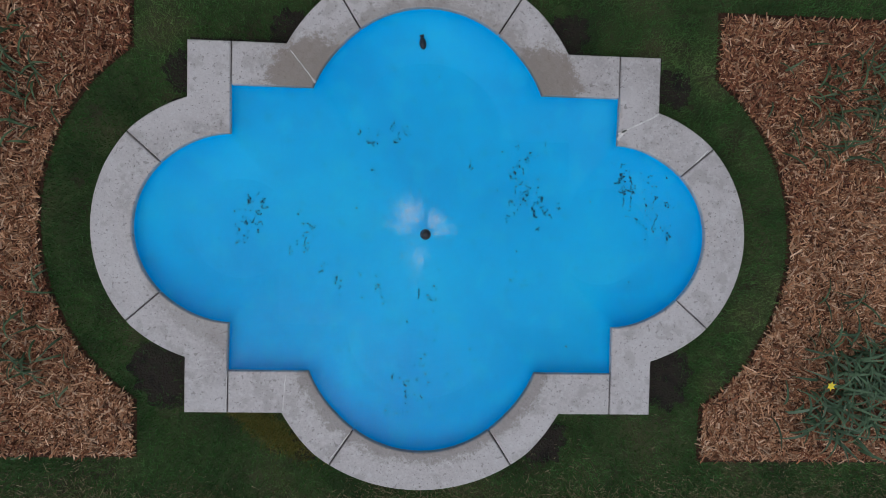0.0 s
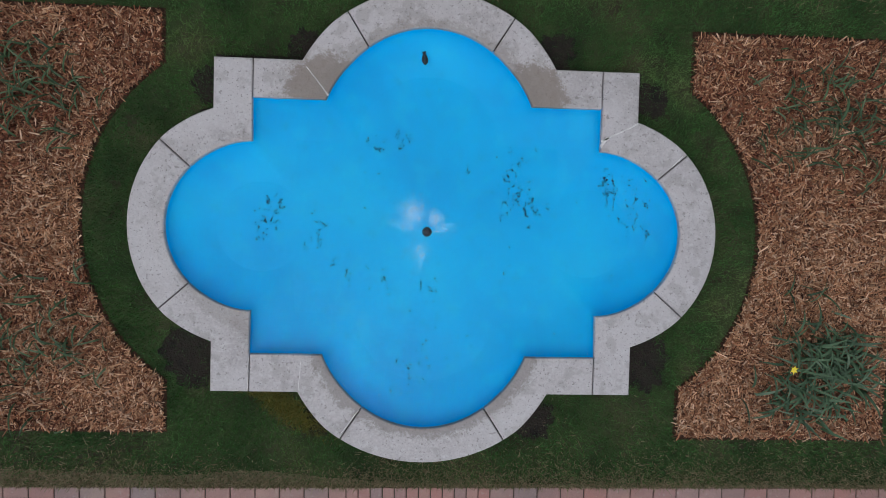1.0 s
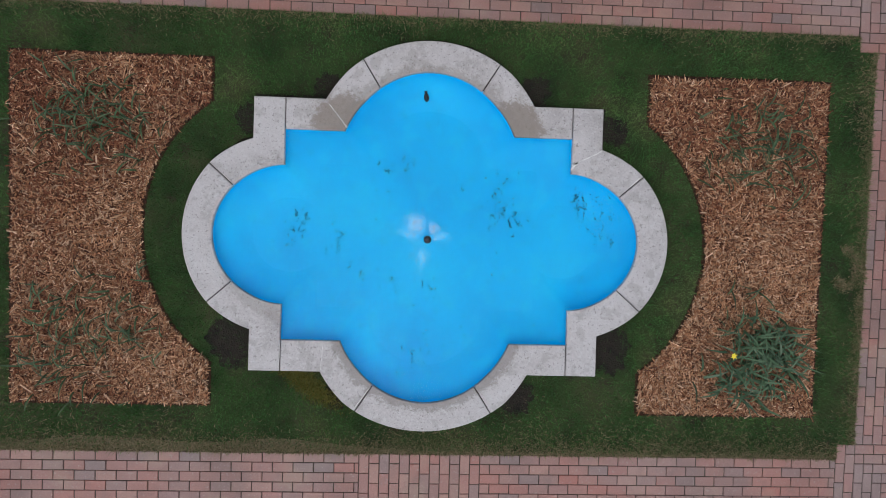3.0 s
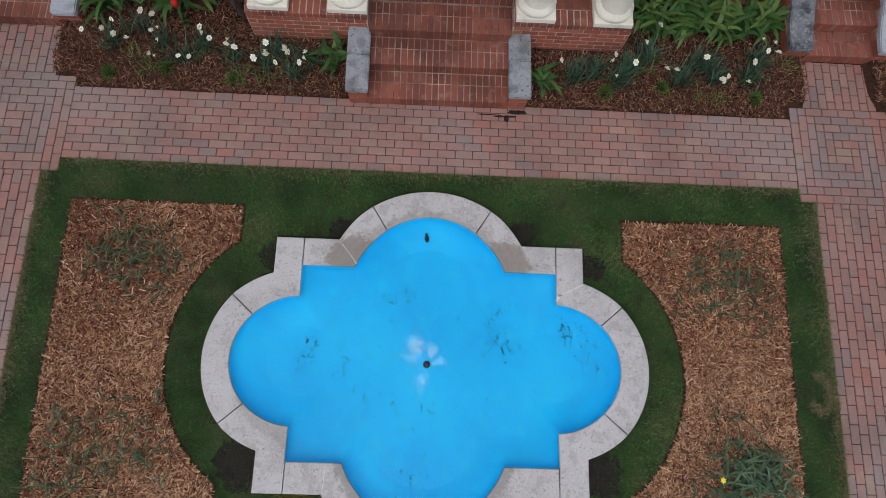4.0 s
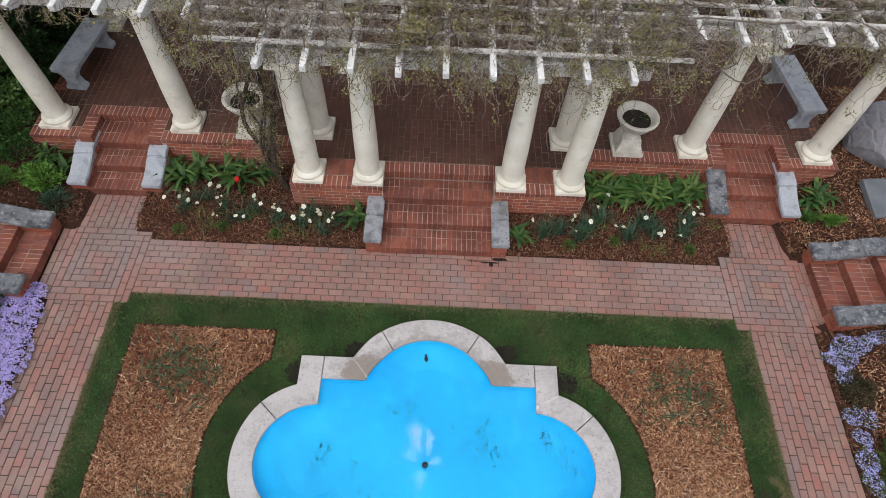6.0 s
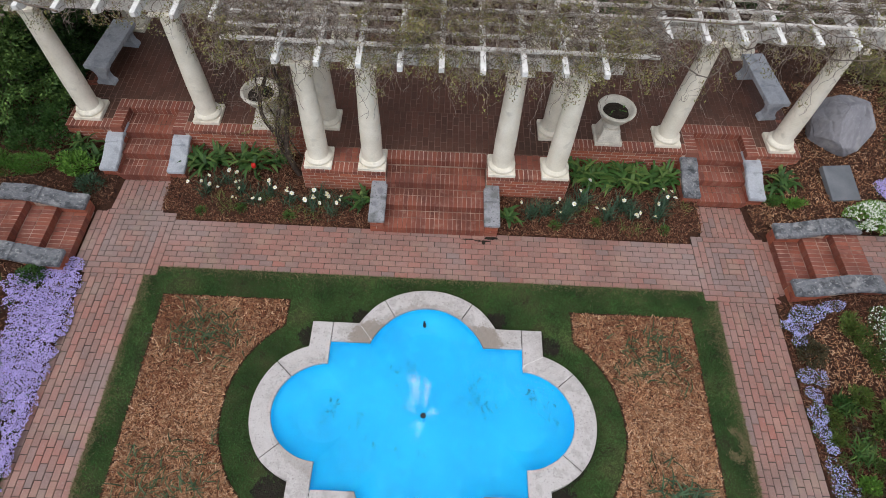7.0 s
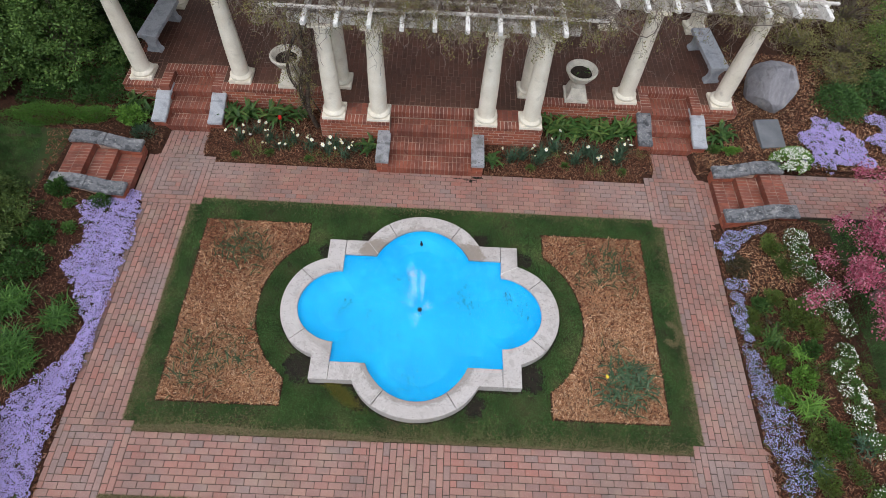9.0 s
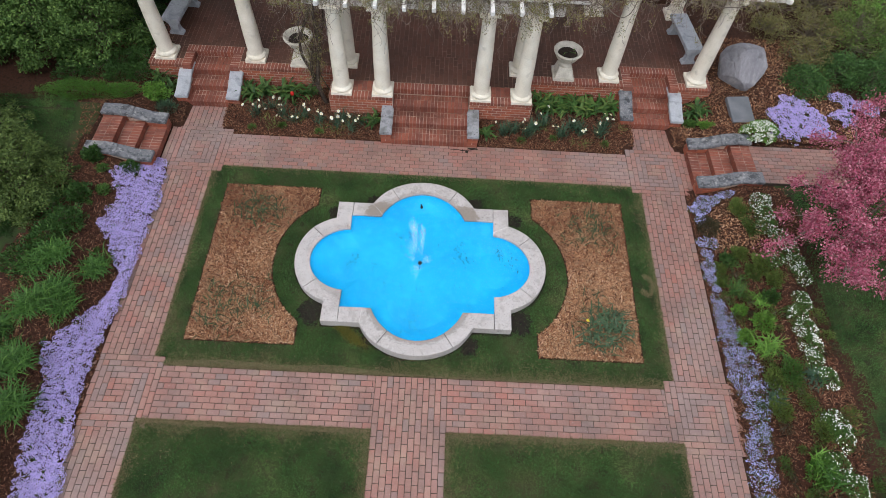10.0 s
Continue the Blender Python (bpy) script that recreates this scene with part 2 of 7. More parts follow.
# ---- the ground: one sheet, level in the court, rising round it ----
WATER, FLOOR, COP = 0.045, -0.175, 0.10
DECK = 0.58


COURT = []
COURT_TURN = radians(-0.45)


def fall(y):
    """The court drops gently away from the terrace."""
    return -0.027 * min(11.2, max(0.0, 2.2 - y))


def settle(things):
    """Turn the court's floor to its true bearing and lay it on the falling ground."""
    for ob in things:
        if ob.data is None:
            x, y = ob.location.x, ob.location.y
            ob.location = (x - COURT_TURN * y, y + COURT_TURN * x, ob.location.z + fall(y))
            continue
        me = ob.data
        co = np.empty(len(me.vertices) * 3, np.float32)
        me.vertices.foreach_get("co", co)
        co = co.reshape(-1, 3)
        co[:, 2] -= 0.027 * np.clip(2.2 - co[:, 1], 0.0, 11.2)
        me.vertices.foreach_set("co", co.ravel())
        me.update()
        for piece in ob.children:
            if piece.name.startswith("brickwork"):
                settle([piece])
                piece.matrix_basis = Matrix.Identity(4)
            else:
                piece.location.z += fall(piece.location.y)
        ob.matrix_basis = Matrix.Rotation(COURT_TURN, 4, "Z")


def ground_h(x, y):
    side = 0.43 * smoothstep(5.45, 6.7, abs(x)) + fall(y) * (1 - smoothstep(5.5, 6.6, abs(x)))
    back = 0.42 * smoothstep(3.6, 5.0, y) * smoothstep(5.6, 6.4, abs(x)) + 0.10 * smoothstep(3.2, 3.7, y)
    far = 0.5 * smoothstep(7.6, 8.6, y)
    h = max(side, back, far) if y > 2.2 else side
    if abs(x) < 5.34 and y < 3.15 - 0.008 * x or 4.5 < abs(x) < 5.34 and y < 4.9:
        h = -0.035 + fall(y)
    if 4.15 < abs(x) < 5.45 and 3.0 < y < 3.28:
        h = -0.03
    if 5.3 < abs(x) < 6.75 and 2.2 < y < 3.26:
        h = -0.02
    if abs(x) > 6.5 and 2.0 < y < 3.27:
        h = min(h, 0.36)
    if abs(x) < 2.75 and abs(y) < 2.05:
        h = -0.8
    return h


def axis_values(lo, hi, step, far):
    near = [lo + step * i for i in range(int((hi - lo) / step) + 1)]
    return [-f for f in reversed(far)] + near + list(far)


def build_ground():
    xs = axis_values(-12.0, 12.0, 0.12, (14, 18, 26, 45, 90, 200, 500))
    ys = axis_values(-9.0, 13.5, 0.12, (15, 19, 27, 45, 90, 200, 500))
    verts, faces, slots = [], [], []
    for y in ys:
        for x in xs:
            verts.append((x, y, ground_h(x, y) + (0.03 * noise.noise((x * 1.3, y * 1.3, 0)) if abs(x) > 5.6 or y > 3.3 else 0)))
    w = len(xs)
    for j in range(len(ys) - 1):
        for i in range(w - 1):
            faces.append((j * w + i, j * w + i + 1, (j + 1) * w + i + 1, (j + 1) * w + i))
            x, y = (xs[i] + xs[i + 1]) / 2, (ys[j] + ys[j + 1]) / 2
            edge = 0.12 * math.sin(2.1 * y) + 0.06 * math.sin(5 * y)
            grass = x > 7.3 + edge and y < 2.1 or x < -6.95 + edge and 1.2 < y < 3.5 or x < -7.3 + edge and y < 3.5 or abs(x) > 13 or abs(y) > 12.5
            slots.append(1 if grass else 0)
    me = bpy.data.meshes.new("ground")
    me.from_pydata(verts, [], faces)
    me.materials.append(SOIL)
    me.materials.append(LAWN)
    me.polygons.foreach_set("material_index", slots)
    me.polygons.foreach_set("use_smooth", [True] * len(faces))
    return tagged(new("ground", me), "dark mulched soil and mown grass round the court", "ground", kind="structure")


build_ground()

# ---- brick paths ----
L, W = 0.2032, 0.1016
GAP = 0.0085
brick_cache = {}


def paver_of(length, mat=PAVER, width=W, h=0.05):
    gap = GAP if mat in (PAVER, PAVER_GREY) else 0.008
    key = (round(length, 2), mat.name, width, h)
    if key not in brick_cache:
        brick_cache[key] = brick_data("brick", length - gap, width - gap, h, mat)
    return brick_cache[key]


def courses(x0, x1, y0, y1, along):
    """Running bond over a rectangle: (x, y, turn, length) of every brick."""
    if along == "y":
        return [(y, x, 90, l) for x, y, _, l in courses(y0, y1, x0, x1, "x")]
    out = []
    n = max(1, round((y1 - y0) / W))
    pitch = (y1 - y0) / n
    for j in range(n):
        x = x0 - (L / 2 if j % 2 else 0)
        while x < x1 - 0.02:
            a, b = max(x, x0), min(x + L, x1)
            if b - a > 0.03:
                out.append(((a + b) / 2, y0 + (j + 0.5) * pitch, 0, b - a))
            x += L
    return out


def rings(cx, cy, count=6):
    """Square panel of bricks laid in rings round a pair of bricks."""
    out = [(cx, cy - W / 2, 0, L), (cx, cy + W / 2, 0, L)]
    for k in range(1, count):
        r, run = (k + 0.5) * W, (2 * k + 1) * W
        for s in range(4):
            ux, uy = ((1, 0), (0, 1), (-1, 0), (0, -1))[s]
            nx, ny = uy, -ux
            pos = -(k + 1) * W
            end = pos + run
            while pos < end - 0.02:
                step = min(L, end - pos)
                mid = pos + step / 2
                out.append((cx + nx * r + ux * mid, cy + ny * r + uy * mid, 0 if s % 2 == 0 else 90, step, k in (2, 3)))
                pos += step
    return out


def pavement(name, label, spots, slab, single=300, near=(0, 0)):
    """A bed of sand with its bricks; the bricks beyond the nearest few hundred are one joined part."""
    x0, x1, y0, y1 = slab
    base = tagged(link(name, box(x0, x1, y0, y1, -0.07, -0.009), JOINT), label, "brick path", kind="structure")
    spots = sorted(spots, key=lambda s: (s[0] - near[0]) ** 2 + (s[1] - near[1]) ** 2)
    for x, y, turn, l, *grey in spots[:single]:
        lay(paver_of(l, PAVER_GREY if grey and grey[0] else PAVER), base, x, y, random.uniform(-0.0025, 0.0015), turn + random.uniform(-0.5, 0.5), random.uniform(-0.5, 0.5), random.uniform(-0.4, 0.4))
    rest = spots[single:]
    if rest:
        verts, faces = [], []
        for x, y, turn, l in rest:
            hx, hy = ((l - GAP) / 2, (W - GAP) / 2) if turn == 0 else ((W - GAP) / 2, (l - GAP) / 2)
            z, k, c = random.uniform(-0.0025, 0.0015), len(verts), 0.004
            for zz, i in ((-0.04, 0), (z - c, 0), (z, c)):
                verts += [(x + sx * (hx - i), y + sy * (hy - i), zz) for sx, sy in ((-1, -1), (1, -1), (1, 1), (-1, 1))]
            faces.append((k + 8, k + 9, k + 10, k + 11))
            for r in (0, 4):
                faces += [(k + r + i, k + r + (i + 1) % 4, k + r + 4 + (i + 1) % 4, k + r + 4 + i) for i in range(4)]
        ob = new("brickwork", data_mesh("brickwork", verts, faces, PAVER_REST))
        ob.parent = base
        tagged(ob, kind="stuff")
    COURT.append(base)
    return base


INX, OUTX = 4.45, 5.375
PANEL = 6 * W
NORTH, SOUTH = (2.245, 3.15), (-2.995, -2.09)
MX, MN, MS = 4.88, 2.697, -2.545


def build_paths():
    pavement("path_north", "weathered red and grey clay brick path in running bond", courses(-MX + PANEL, MX - PANEL, *NORTH, "x"), (-MX + PANEL, MX - PANEL, *NORTH), 380, (0, 2.6))
    a = courses(-MX + PANEL, -0.67, *SOUTH, "x")
    pavement("path_south_west", "red clay brick path in running bond", a, (-MX + PANEL, -0.67, *SOUTH))
    pavement("path_south_east", "red clay brick path in running bond", courses(0.55, MX - PANEL, *SOUTH, "x"), (0.55, MX - PANEL, *SOUTH))
    pavement("path_middle", "red clay brick path leading away from the pool", courses(-0.67, 0.55, -9.0, SOUTH[1], "y"), (-0.67, 0.55, -9.0, SOUTH[1]), 200, (0, -2))
    for s, side in ((-1, "west"), (1, "east")):
        x = (INX, OUTX) if s > 0 else (-OUTX, -INX)
        pavement("path_" + side, "red clay brick path with mossy sand joints", courses(*x, MS + PANEL, MN - PANEL, "y"), (*x, MS + PANEL, MN - PANEL))
        pavement("path_end_" + side, "red clay brick path beside flower border", courses(*x, -9.0, MS - PANEL, "y"), (*x, -9.0, MS - PANEL), 120, (s * 4.9, -3.3))
        pavement("path_stair_" + side, "short brick path to the side steps", courses(*x, MN + PANEL, 3.95, "y"), (*x, MN + PANEL, 3.95))
        for cy in (MN, MS):
            pavement("path_panel_" + side, "square brick panel laid in concentric rings", rings(s * MX, cy), (s * MX - PANEL, s * MX + PANEL, cy - PANEL, cy + PANEL))
        x = (MX + PANEL + 0.001, MX + PANEL + 0.101) if s > 0 else (-MX - PANEL - 0.101, -MX - PANEL - 0.001)
        pavement("path_edge_" + side, "single course of bricks against the steps", courses(*x, 2.06, 3.27, "y"), (*x, 2.06, 3.27))


# ---- the pool: a quatrefoil basin ----
PALE_MORTAR = material("pale_mortar", [(0.62, 0.60, 0.57), (0.74, 0.72, 0.69)], 20, 0.9, 0.4)
PX, PY = -0.045, 0.085


POOL_TURN = radians(-0.45)


def pool_place(x, y):
    """From the pool's own axes to the ground; its lobes are not quite alike."""
    x = float(np.interp(x, (-3.0, -2.33, -2.03, -1.685, 1.685, 2.03, 3.0), (-3.007, -2.337, -2.056, -1.685, 1.685, 2.064, 3.034)))
    y = float(np.interp(y, (-3.0, -1.87, -1.57, -1.31, 1.31, 1.57, 3.0), (-3.006, -1.876, -1.598, -1.31, 1.31, 1.603, 3.033)))
    c, s = math.cos(POOL_TURN), math.sin(POOL_TURN)
    return PX + c * x - s * y, PY + s * x + c * y


def lobes(off):
    """Half sizes, lobe centres and radii of the quatrefoil grown by off."""
    return 1.385 + off, 1.01 + off, 1.36, 0.67 + off, 0.69, 0.88 + off


def arc(cx, cy, r, a0, a1, n):
    return [(cx + r * math.cos(radians(a0 + (a1 - a0) * i / n)), cy + r * math.sin(radians(a0 + (a1 - a0) * i / n))) for i in range(n + 1)]


def quatrefoil(off, n=24):
    a, b, cx, rx, cy, ry = lobes(off)
    tx = math.degrees(math.acos((a - cx) / rx))
    ty = math.degrees(math.asin((b - cy) / ry))
    pts = arc(cx, 0, rx, -tx, tx, n) + [(a, b)] + arc(0, cy, ry, ty, 180 - ty, n) + [(-a, b)]
    pts += arc(-cx, 0, rx, 180 - tx, 180 + tx, n) + [(-a, -b)] + arc(0, -cy, ry, 180 + ty, 360 - ty, n) + [(a, -b)]
    return [pool_place(x, y) for x, y in pts]


def in_quatrefoil(x, y, off):
    a, b, cx, rx, cy, ry = lobes(off)
    x, y = abs(x - PX), abs(y - PY)
    return x < a and y < b or (x - cx) ** 2 + y * y < rx * rx or x * x + (y - cy) ** 2 < ry * ry


def coping_runs():
    """Twelve stones, each a list of (outer, inner) pairs."""
    ao, bo, cx, ro, cy, qo = lobes(0.30)
    ai, bi, _, ri, _, qi = lobes(0.0)
    tin, ton = math.degrees(math.acos((ai - cx) / ri)), math.degrees(math.acos((ao - cx) / ro))
    sin_, son = math.degrees(math.asin((bi - cy) / qi)), math.degrees(math.asin((bo - cy) / qo))

    def side(f0, f1, n):
        return list(zip(arc(cx, 0, ro, f0, f1 if f1 < 90 else ton, n), arc(cx, 0, ri, f0, f1 if f1 < 90 else tin, n)))

    def top(f0, n):
        return list(zip(arc(0, cy, qo, f0 if f0 > 0 else son, 56, n), arc(0, cy, qi, f0 if f0 > 0 else sin_, 56, n)))

    quarter = [
        side(0, 43, 10),
        side(43, 99, 8) + [((ao, bo), (ai, bi)), ((ai, bo), (ai, bi))],
        [((ai, bo), (ai, bi))] + top(0, 10),
        list(zip(arc(0, cy, qo, 56, 90, 8), arc(0, cy, qi, 56, 90, 8))),
    ]
    runs = []
    for mx, my in ((1, 1), (-1, 1), (-1, -1), (1, -1)):
        q = [[((o[0] * mx, o[1] * my), (i[0] * mx, i[1] * my)) for o, i in r] for r in quarter]
        runs += [q[1], q[2]]
        if my > 0:
            if mx > 0:
                runs.append(q[3][:-1] + [((-o[0], o[1]), (-i[0], i[1])) for o, i in reversed(q[3])])
            else:
                runs.append([((o[0], -o[1]), (i[0], -i[1])) for o, i in reversed(q[0])][:-1] + q[0])
        else:
            if mx < 0:
                runs.append(q[3][:-1] + [((-o[0], o[1]), (-i[0], i[1])) for o, i in reversed(q[3])])
            else:
                runs.append([((o[0], -o[1]), (i[0], -i[1])) for o, i in reversed(q[0])][:-1] + q[0])
    return runs


DISH = ((0.015, COP - 0.0445), (0.015, 0.02), (0.0, -0.015), (-0.04, -0.055), (-0.10, -0.095), (-0.17, -0.132), (-0.24, -0.16), (-0.30, FLOOR))


def basin_z(x, y):
    """Height of the pool floor at (x, y)."""
    lo, hi = DISH[-1][0], DISH[0][0]
    if in_quatrefoil(x, y, lo):
        return FLOOR
    for _ in range(9):
        mid = (lo + hi) / 2
        lo, hi = (lo, mid) if in_quatrefoil(x, y, mid) else (mid, hi)
    return float(np.interp(lo, [o for o, _ in DISH[:0:-1]], [z for _, z in DISH[:0:-1]]))


def build_pool():
    pool = tagged(empty("pool"), "shallow quatrefoil pool with bright blue painted basin", "pool")
    bm = bmesh.new()
    # a low wall under the coping, then a dish that falls gently to the level floor
    rims = [[bm.verts.new((x, y, z)) for x, y in quatrefoil(off)] for off, z in DISH]
    for hi, lo in zip(rims, rims[1:]):
        for i in range(len(lo)):
            j = (i + 1) % len(lo)
            bm.faces.new((lo[j], lo[i], hi[i], hi[j])).smooth = True
    bmesh.ops.triangle_fill(bm, use_beauty=True, edges=[e for e in bm.edges if all(v in set(lo) for v in e.verts)])
    part("basin", bm, POOL_PAINT, pool, "bright blue painted basin")
    for k, run in enumerate(coping_runs()):
        if sum((run[i + 1][0][0] - run[i][0][0]) * (run[i][1][1] - run[i][0][1]) - (run[i + 1][0][1] - run[i][0][1]) * (run[i][1][0] - run[i][0][0]) for i in range(len(run) - 1)) < 0:
            run = run[::-1]
        bm = bmesh.new()
        top = [[bm.verts.new((*pool_place(*p), COP)) for p in pair] for pair in run]
        faces = []
        for a, b in zip(top, top[1:]):
            ring = [a[0], b[0], b[1], a[1]]
            if (a[1].co - b[1].co).length < 1e-5:
                ring = [a[0], b[0], b[1]]
            faces.append(bm.faces.new(ring))
        bmesh.ops.remove_doubles(bm, verts=bm.verts, dist=1e-5)
        # an open joint between one stone and the next
        for end, inner in ((0, 1), (-1, -2)):
            for q in (0, 1):
                a, b = Vector((*pool_place(*run[end][q]), COP)), Vector((*pool_place(*run[inner][q]), COP))
                for v in bm.verts:
                    if (v.co - a).length < 1e-4:
                        to = b - a if (b - a).length > 1e-3 else Vector((*pool_place(*run[inner][0]), COP)) - Vector((*pool_place(*run[end][0]), COP))
                        v.co = a + to.normalized() * 0.0045
        made = bmesh.ops.extrude_face_region(bm, geom=list(bm.faces))
        bmesh.ops.translate(bm, vec=(0, 0, -0.045), verts=[g for g in made["geom"] if isinstance(g, bmesh.types.BMVert)])
        bmesh.ops.recalc_face_normals(bm, faces=bm.faces)
        edges = [e for e in bm.edges if all(abs(v.co.z - COP) < 1e-4 for v in e.verts) and any(abs(f.normal.z) < 0.5 for f in e.link_faces)]
        bmesh.ops.bevel(bm, geom=edges, offset=0.007, segments=1, affect="EDGES")
        part("coping_stone", bm, COPING, pool, "weathered pale concrete coping slab")
    kerb = bmesh.new()
    rims = [[[kerb.verts.new((x, y, z)) for x, y in quatrefoil(off)] for z in (-0.22, COP - 0.046)] for off in (0.04, 0.2985)]
    for (lo, hi) in rims:
        for i in range(len(lo)):
            j = (i + 1) % len(lo)
            kerb.faces.new((lo[i], lo[j], hi[j], hi[i]))
    part("kerb", kerb, COPING, pool, "concrete kerb under the coping")
    for x0, y0, x1, y1, w in ((1.645, 0.975, 1.345, 0.825, 0.012), (2.02, 0.72, 1.93, 0.63, 0.008), (-1.44, -0.93, -1.45, -1.205, 0.005), (-0.57, -1.36, -0.71, -1.55, 0.005), (-1.03, -0.945, -1.05, -1.20, 0.005), (-1.01, 1.35, -0.84, 1.14, 0.006), (1.34, 0.78, 1.40, 0.86, 0.022), (-0.855, 1.155, -0.835, 1.13, 0.016)):
        a, b = Vector((x0, y0, 0)), Vector((x1, y1, 0))
        d = b - a
        bm = bmesh.new()
        bmesh.ops.create_grid(bm, x_segments=14, y_segments=1, size=0.5)
        for v in bm.verts:
            u = v.co.x + 0.5
            side = 1 if v.co.y > 0 else -1
            p = a + d * u + Vector((-d.y, d.x, 0)).normalized() * (side * w / 2 * (0.6 + 0.7 * random.random()) + 0.004 * noise.noise((u * 6, x0, y0)))
            v.co = (p.x, p.y, COP + 0.0015)
        part("mortar_joint", bm, PALE_MORTAR, pool, "smear of white mortar in a cracked joint")
    return pool


def glassy(name, colour, rough, ior):
    m = bpy.data.materials.new(name)
    m.use_nodes = True
    n, l = m.node_tree.nodes, m.node_tree.links
    b = n["Principled BSDF"]
    b.inputs["Base Color"].default_value = (*colour, 1)
    b.inputs["Roughness"].default_value, b.inputs["IOR"].default_value = rough, ior
    b.inputs["Transmission Weight"].default_value = 1.0
    return m, n, l, b


WATER_MAT, n_, l_, b_ = glassy("pool_water", (0.93, 0.98, 1.0), 0.03, 1.20)
ripple = n_.new("ShaderNodeTexNoise")
ripple.inputs["Scale"].default_value, ripple.inputs["Detail"].default_value = 9.0, 3.0
b_.inputs["Specular IOR Level"].default_value = 0.03
swell = n_.new("ShaderNodeBump")
swell.inputs["Strength"].default_value, swell.inputs["Distance"].default_value = 0.25, 0.02
where = n_.new("ShaderNodeNewGeometry")
l_.new(where.outputs["Position"], ripple.inputs["Vector"])
l_.new(ripple.outputs["Fac"], swell.inputs["Height"])
l_.new(swell.outputs[0], b_.inputs["Normal"])


def fill_flat(points, z, holes=()):
    bm = bmesh.new()
    for ring in (points, *holes):
        vs = [bm.verts.new((x, y, z)) for x, y in ring]
        for a, b in zip(vs, vs[1:] + vs[:1]):
            bm.edges.new((a, b))
    bmesh.ops.triangle_fill(bm, use_beauty=True, edges=list(bm.edges))
    for f in bm.faces:
        if f.normal.z < 0:
            f.normal_flip()
    return bm


def build_water():
    ob = link("water", fill_flat(quatrefoil(0.0145), WATER), WATER_MAT)
    ob.visible_shadow = False
    return tagged(ob, "clear shallow pool water with faint ripples", "water", kind="structure")


# ---- lawns ----
LAWN_TOP = 0.0


def lawn_outline():
    x, n, s = INX, NORTH[0], SOUTH[1]
    m, mn, ms = MX - PANEL, MN - PANEL, MS + PANEL
    return [(-m, s), (m, s), (m, ms), (x, ms), (x, mn), (m, mn), (m, n), (-m, n), (-m, mn), (-x, mn), (-x, ms), (-m, ms)]


def in_bare(x, y):
    """Bare earth against the coping and in its re-entrant corners, darkened for shade there."""
    if in_quatrefoil(x, y, 0.335 + 0.03 * noise.noise((x * 3, y * 3, 1.0))):
        return True
    return any(math.hypot(x - cx, y - cy) < r * patch_edge(math.atan2(y - cy, x - cx), cx) * rng_edge(x, y) for cx, cy, r in PATCHES)


PATCHES = ((-1.93, -0.98, 0.27), (1.80, -0.98, 0.25), (0.90, -1.50, 0.17), (-0.90, -1.50, 0.14), (-1.80, 1.20, 0.15), (1.80, 1.20, 0.14), (-1.05, 1.52, 0.14), (0.98, 1.55, 0.16))


def patch_edge(a, seed):
    """How far a patch of bare earth reaches at angle a: ragged lobes."""
    return 1 + 0.38 * noise.noise((2 * math.cos(a), 2 * math.sin(a), seed)) + 0.25 * noise.noise((6 * math.cos(a), 6 * math.sin(a), seed))


def rng_edge(x, y):
    return 0.85 + 0.4 * noise.noise((x * 16, y * 16, 7.0))


def in_court_lawn(x, y):
    if not (abs(x) < INX and SOUTH[1] < y < NORTH[0]):
        return False
    if abs(x) > MX - PANEL and (y > MN - PANEL or y < MS + PANEL):
        return False
    return not in_quatrefoil(x, y, 0.30) and not in_bed(x, y)


BEDS = {-1: (-4.07, -2.14, -1.625, 1.785, -1.25, 0.09, 1.55), 1: (2.11, 3.985, -1.66, 1.78, 1.18, 0.03, 1.56)}


def in_bed(x, y):
    x0, x1, y0, y1, cx, cy, r = BEDS[1 if x > 0 else -1]
    wob = 0.005 * math.sin(9 * y + x) + 0.005 * math.sin(14 * x)
    return x0 - wob < x < x1 + wob and y0 - wob < y < y1 + wob and (x - cx) ** 2 + (y - cy) ** 2 > (r + wob) ** 2


def bed_outline(s):
    x0, x1, y0, y1, cx, cy, r = BEDS[s]
    xi = x1 if s < 0 else x0
    half = math.sqrt(r * r - (xi - cx) ** 2)
    n = 26
    t = math.atan2(half, abs(xi - cx))
    curve = [(cx + s * r * math.cos(-t + 2 * t * i / n), cy + r * math.sin(-t + 2 * t * i / n)) for i in range(n + 1)]
    if s < 0:
        return [(x0, y0), (x1, y0)] + curve + [(x1, y1), (x0, y1)]
    return [(x1, y1), (x0, y1)] + curve[::-1] + [(x0, y0), (x1, y0)]


def worn(x):
    """Width of the worn sandy margin along the south edge of the court lawn."""
    return 0.03 + 0.11 * smoothstep(0.2, -1.6, x) * (0.8 + 0.45 * noise.noise((x * 1.1, 3.0, 0.0))) + 0.018 * noise.noise((x * 9, 1.0, 0.0)) + 0.012 * noise.noise((x * 25, 4.0, 0.0))


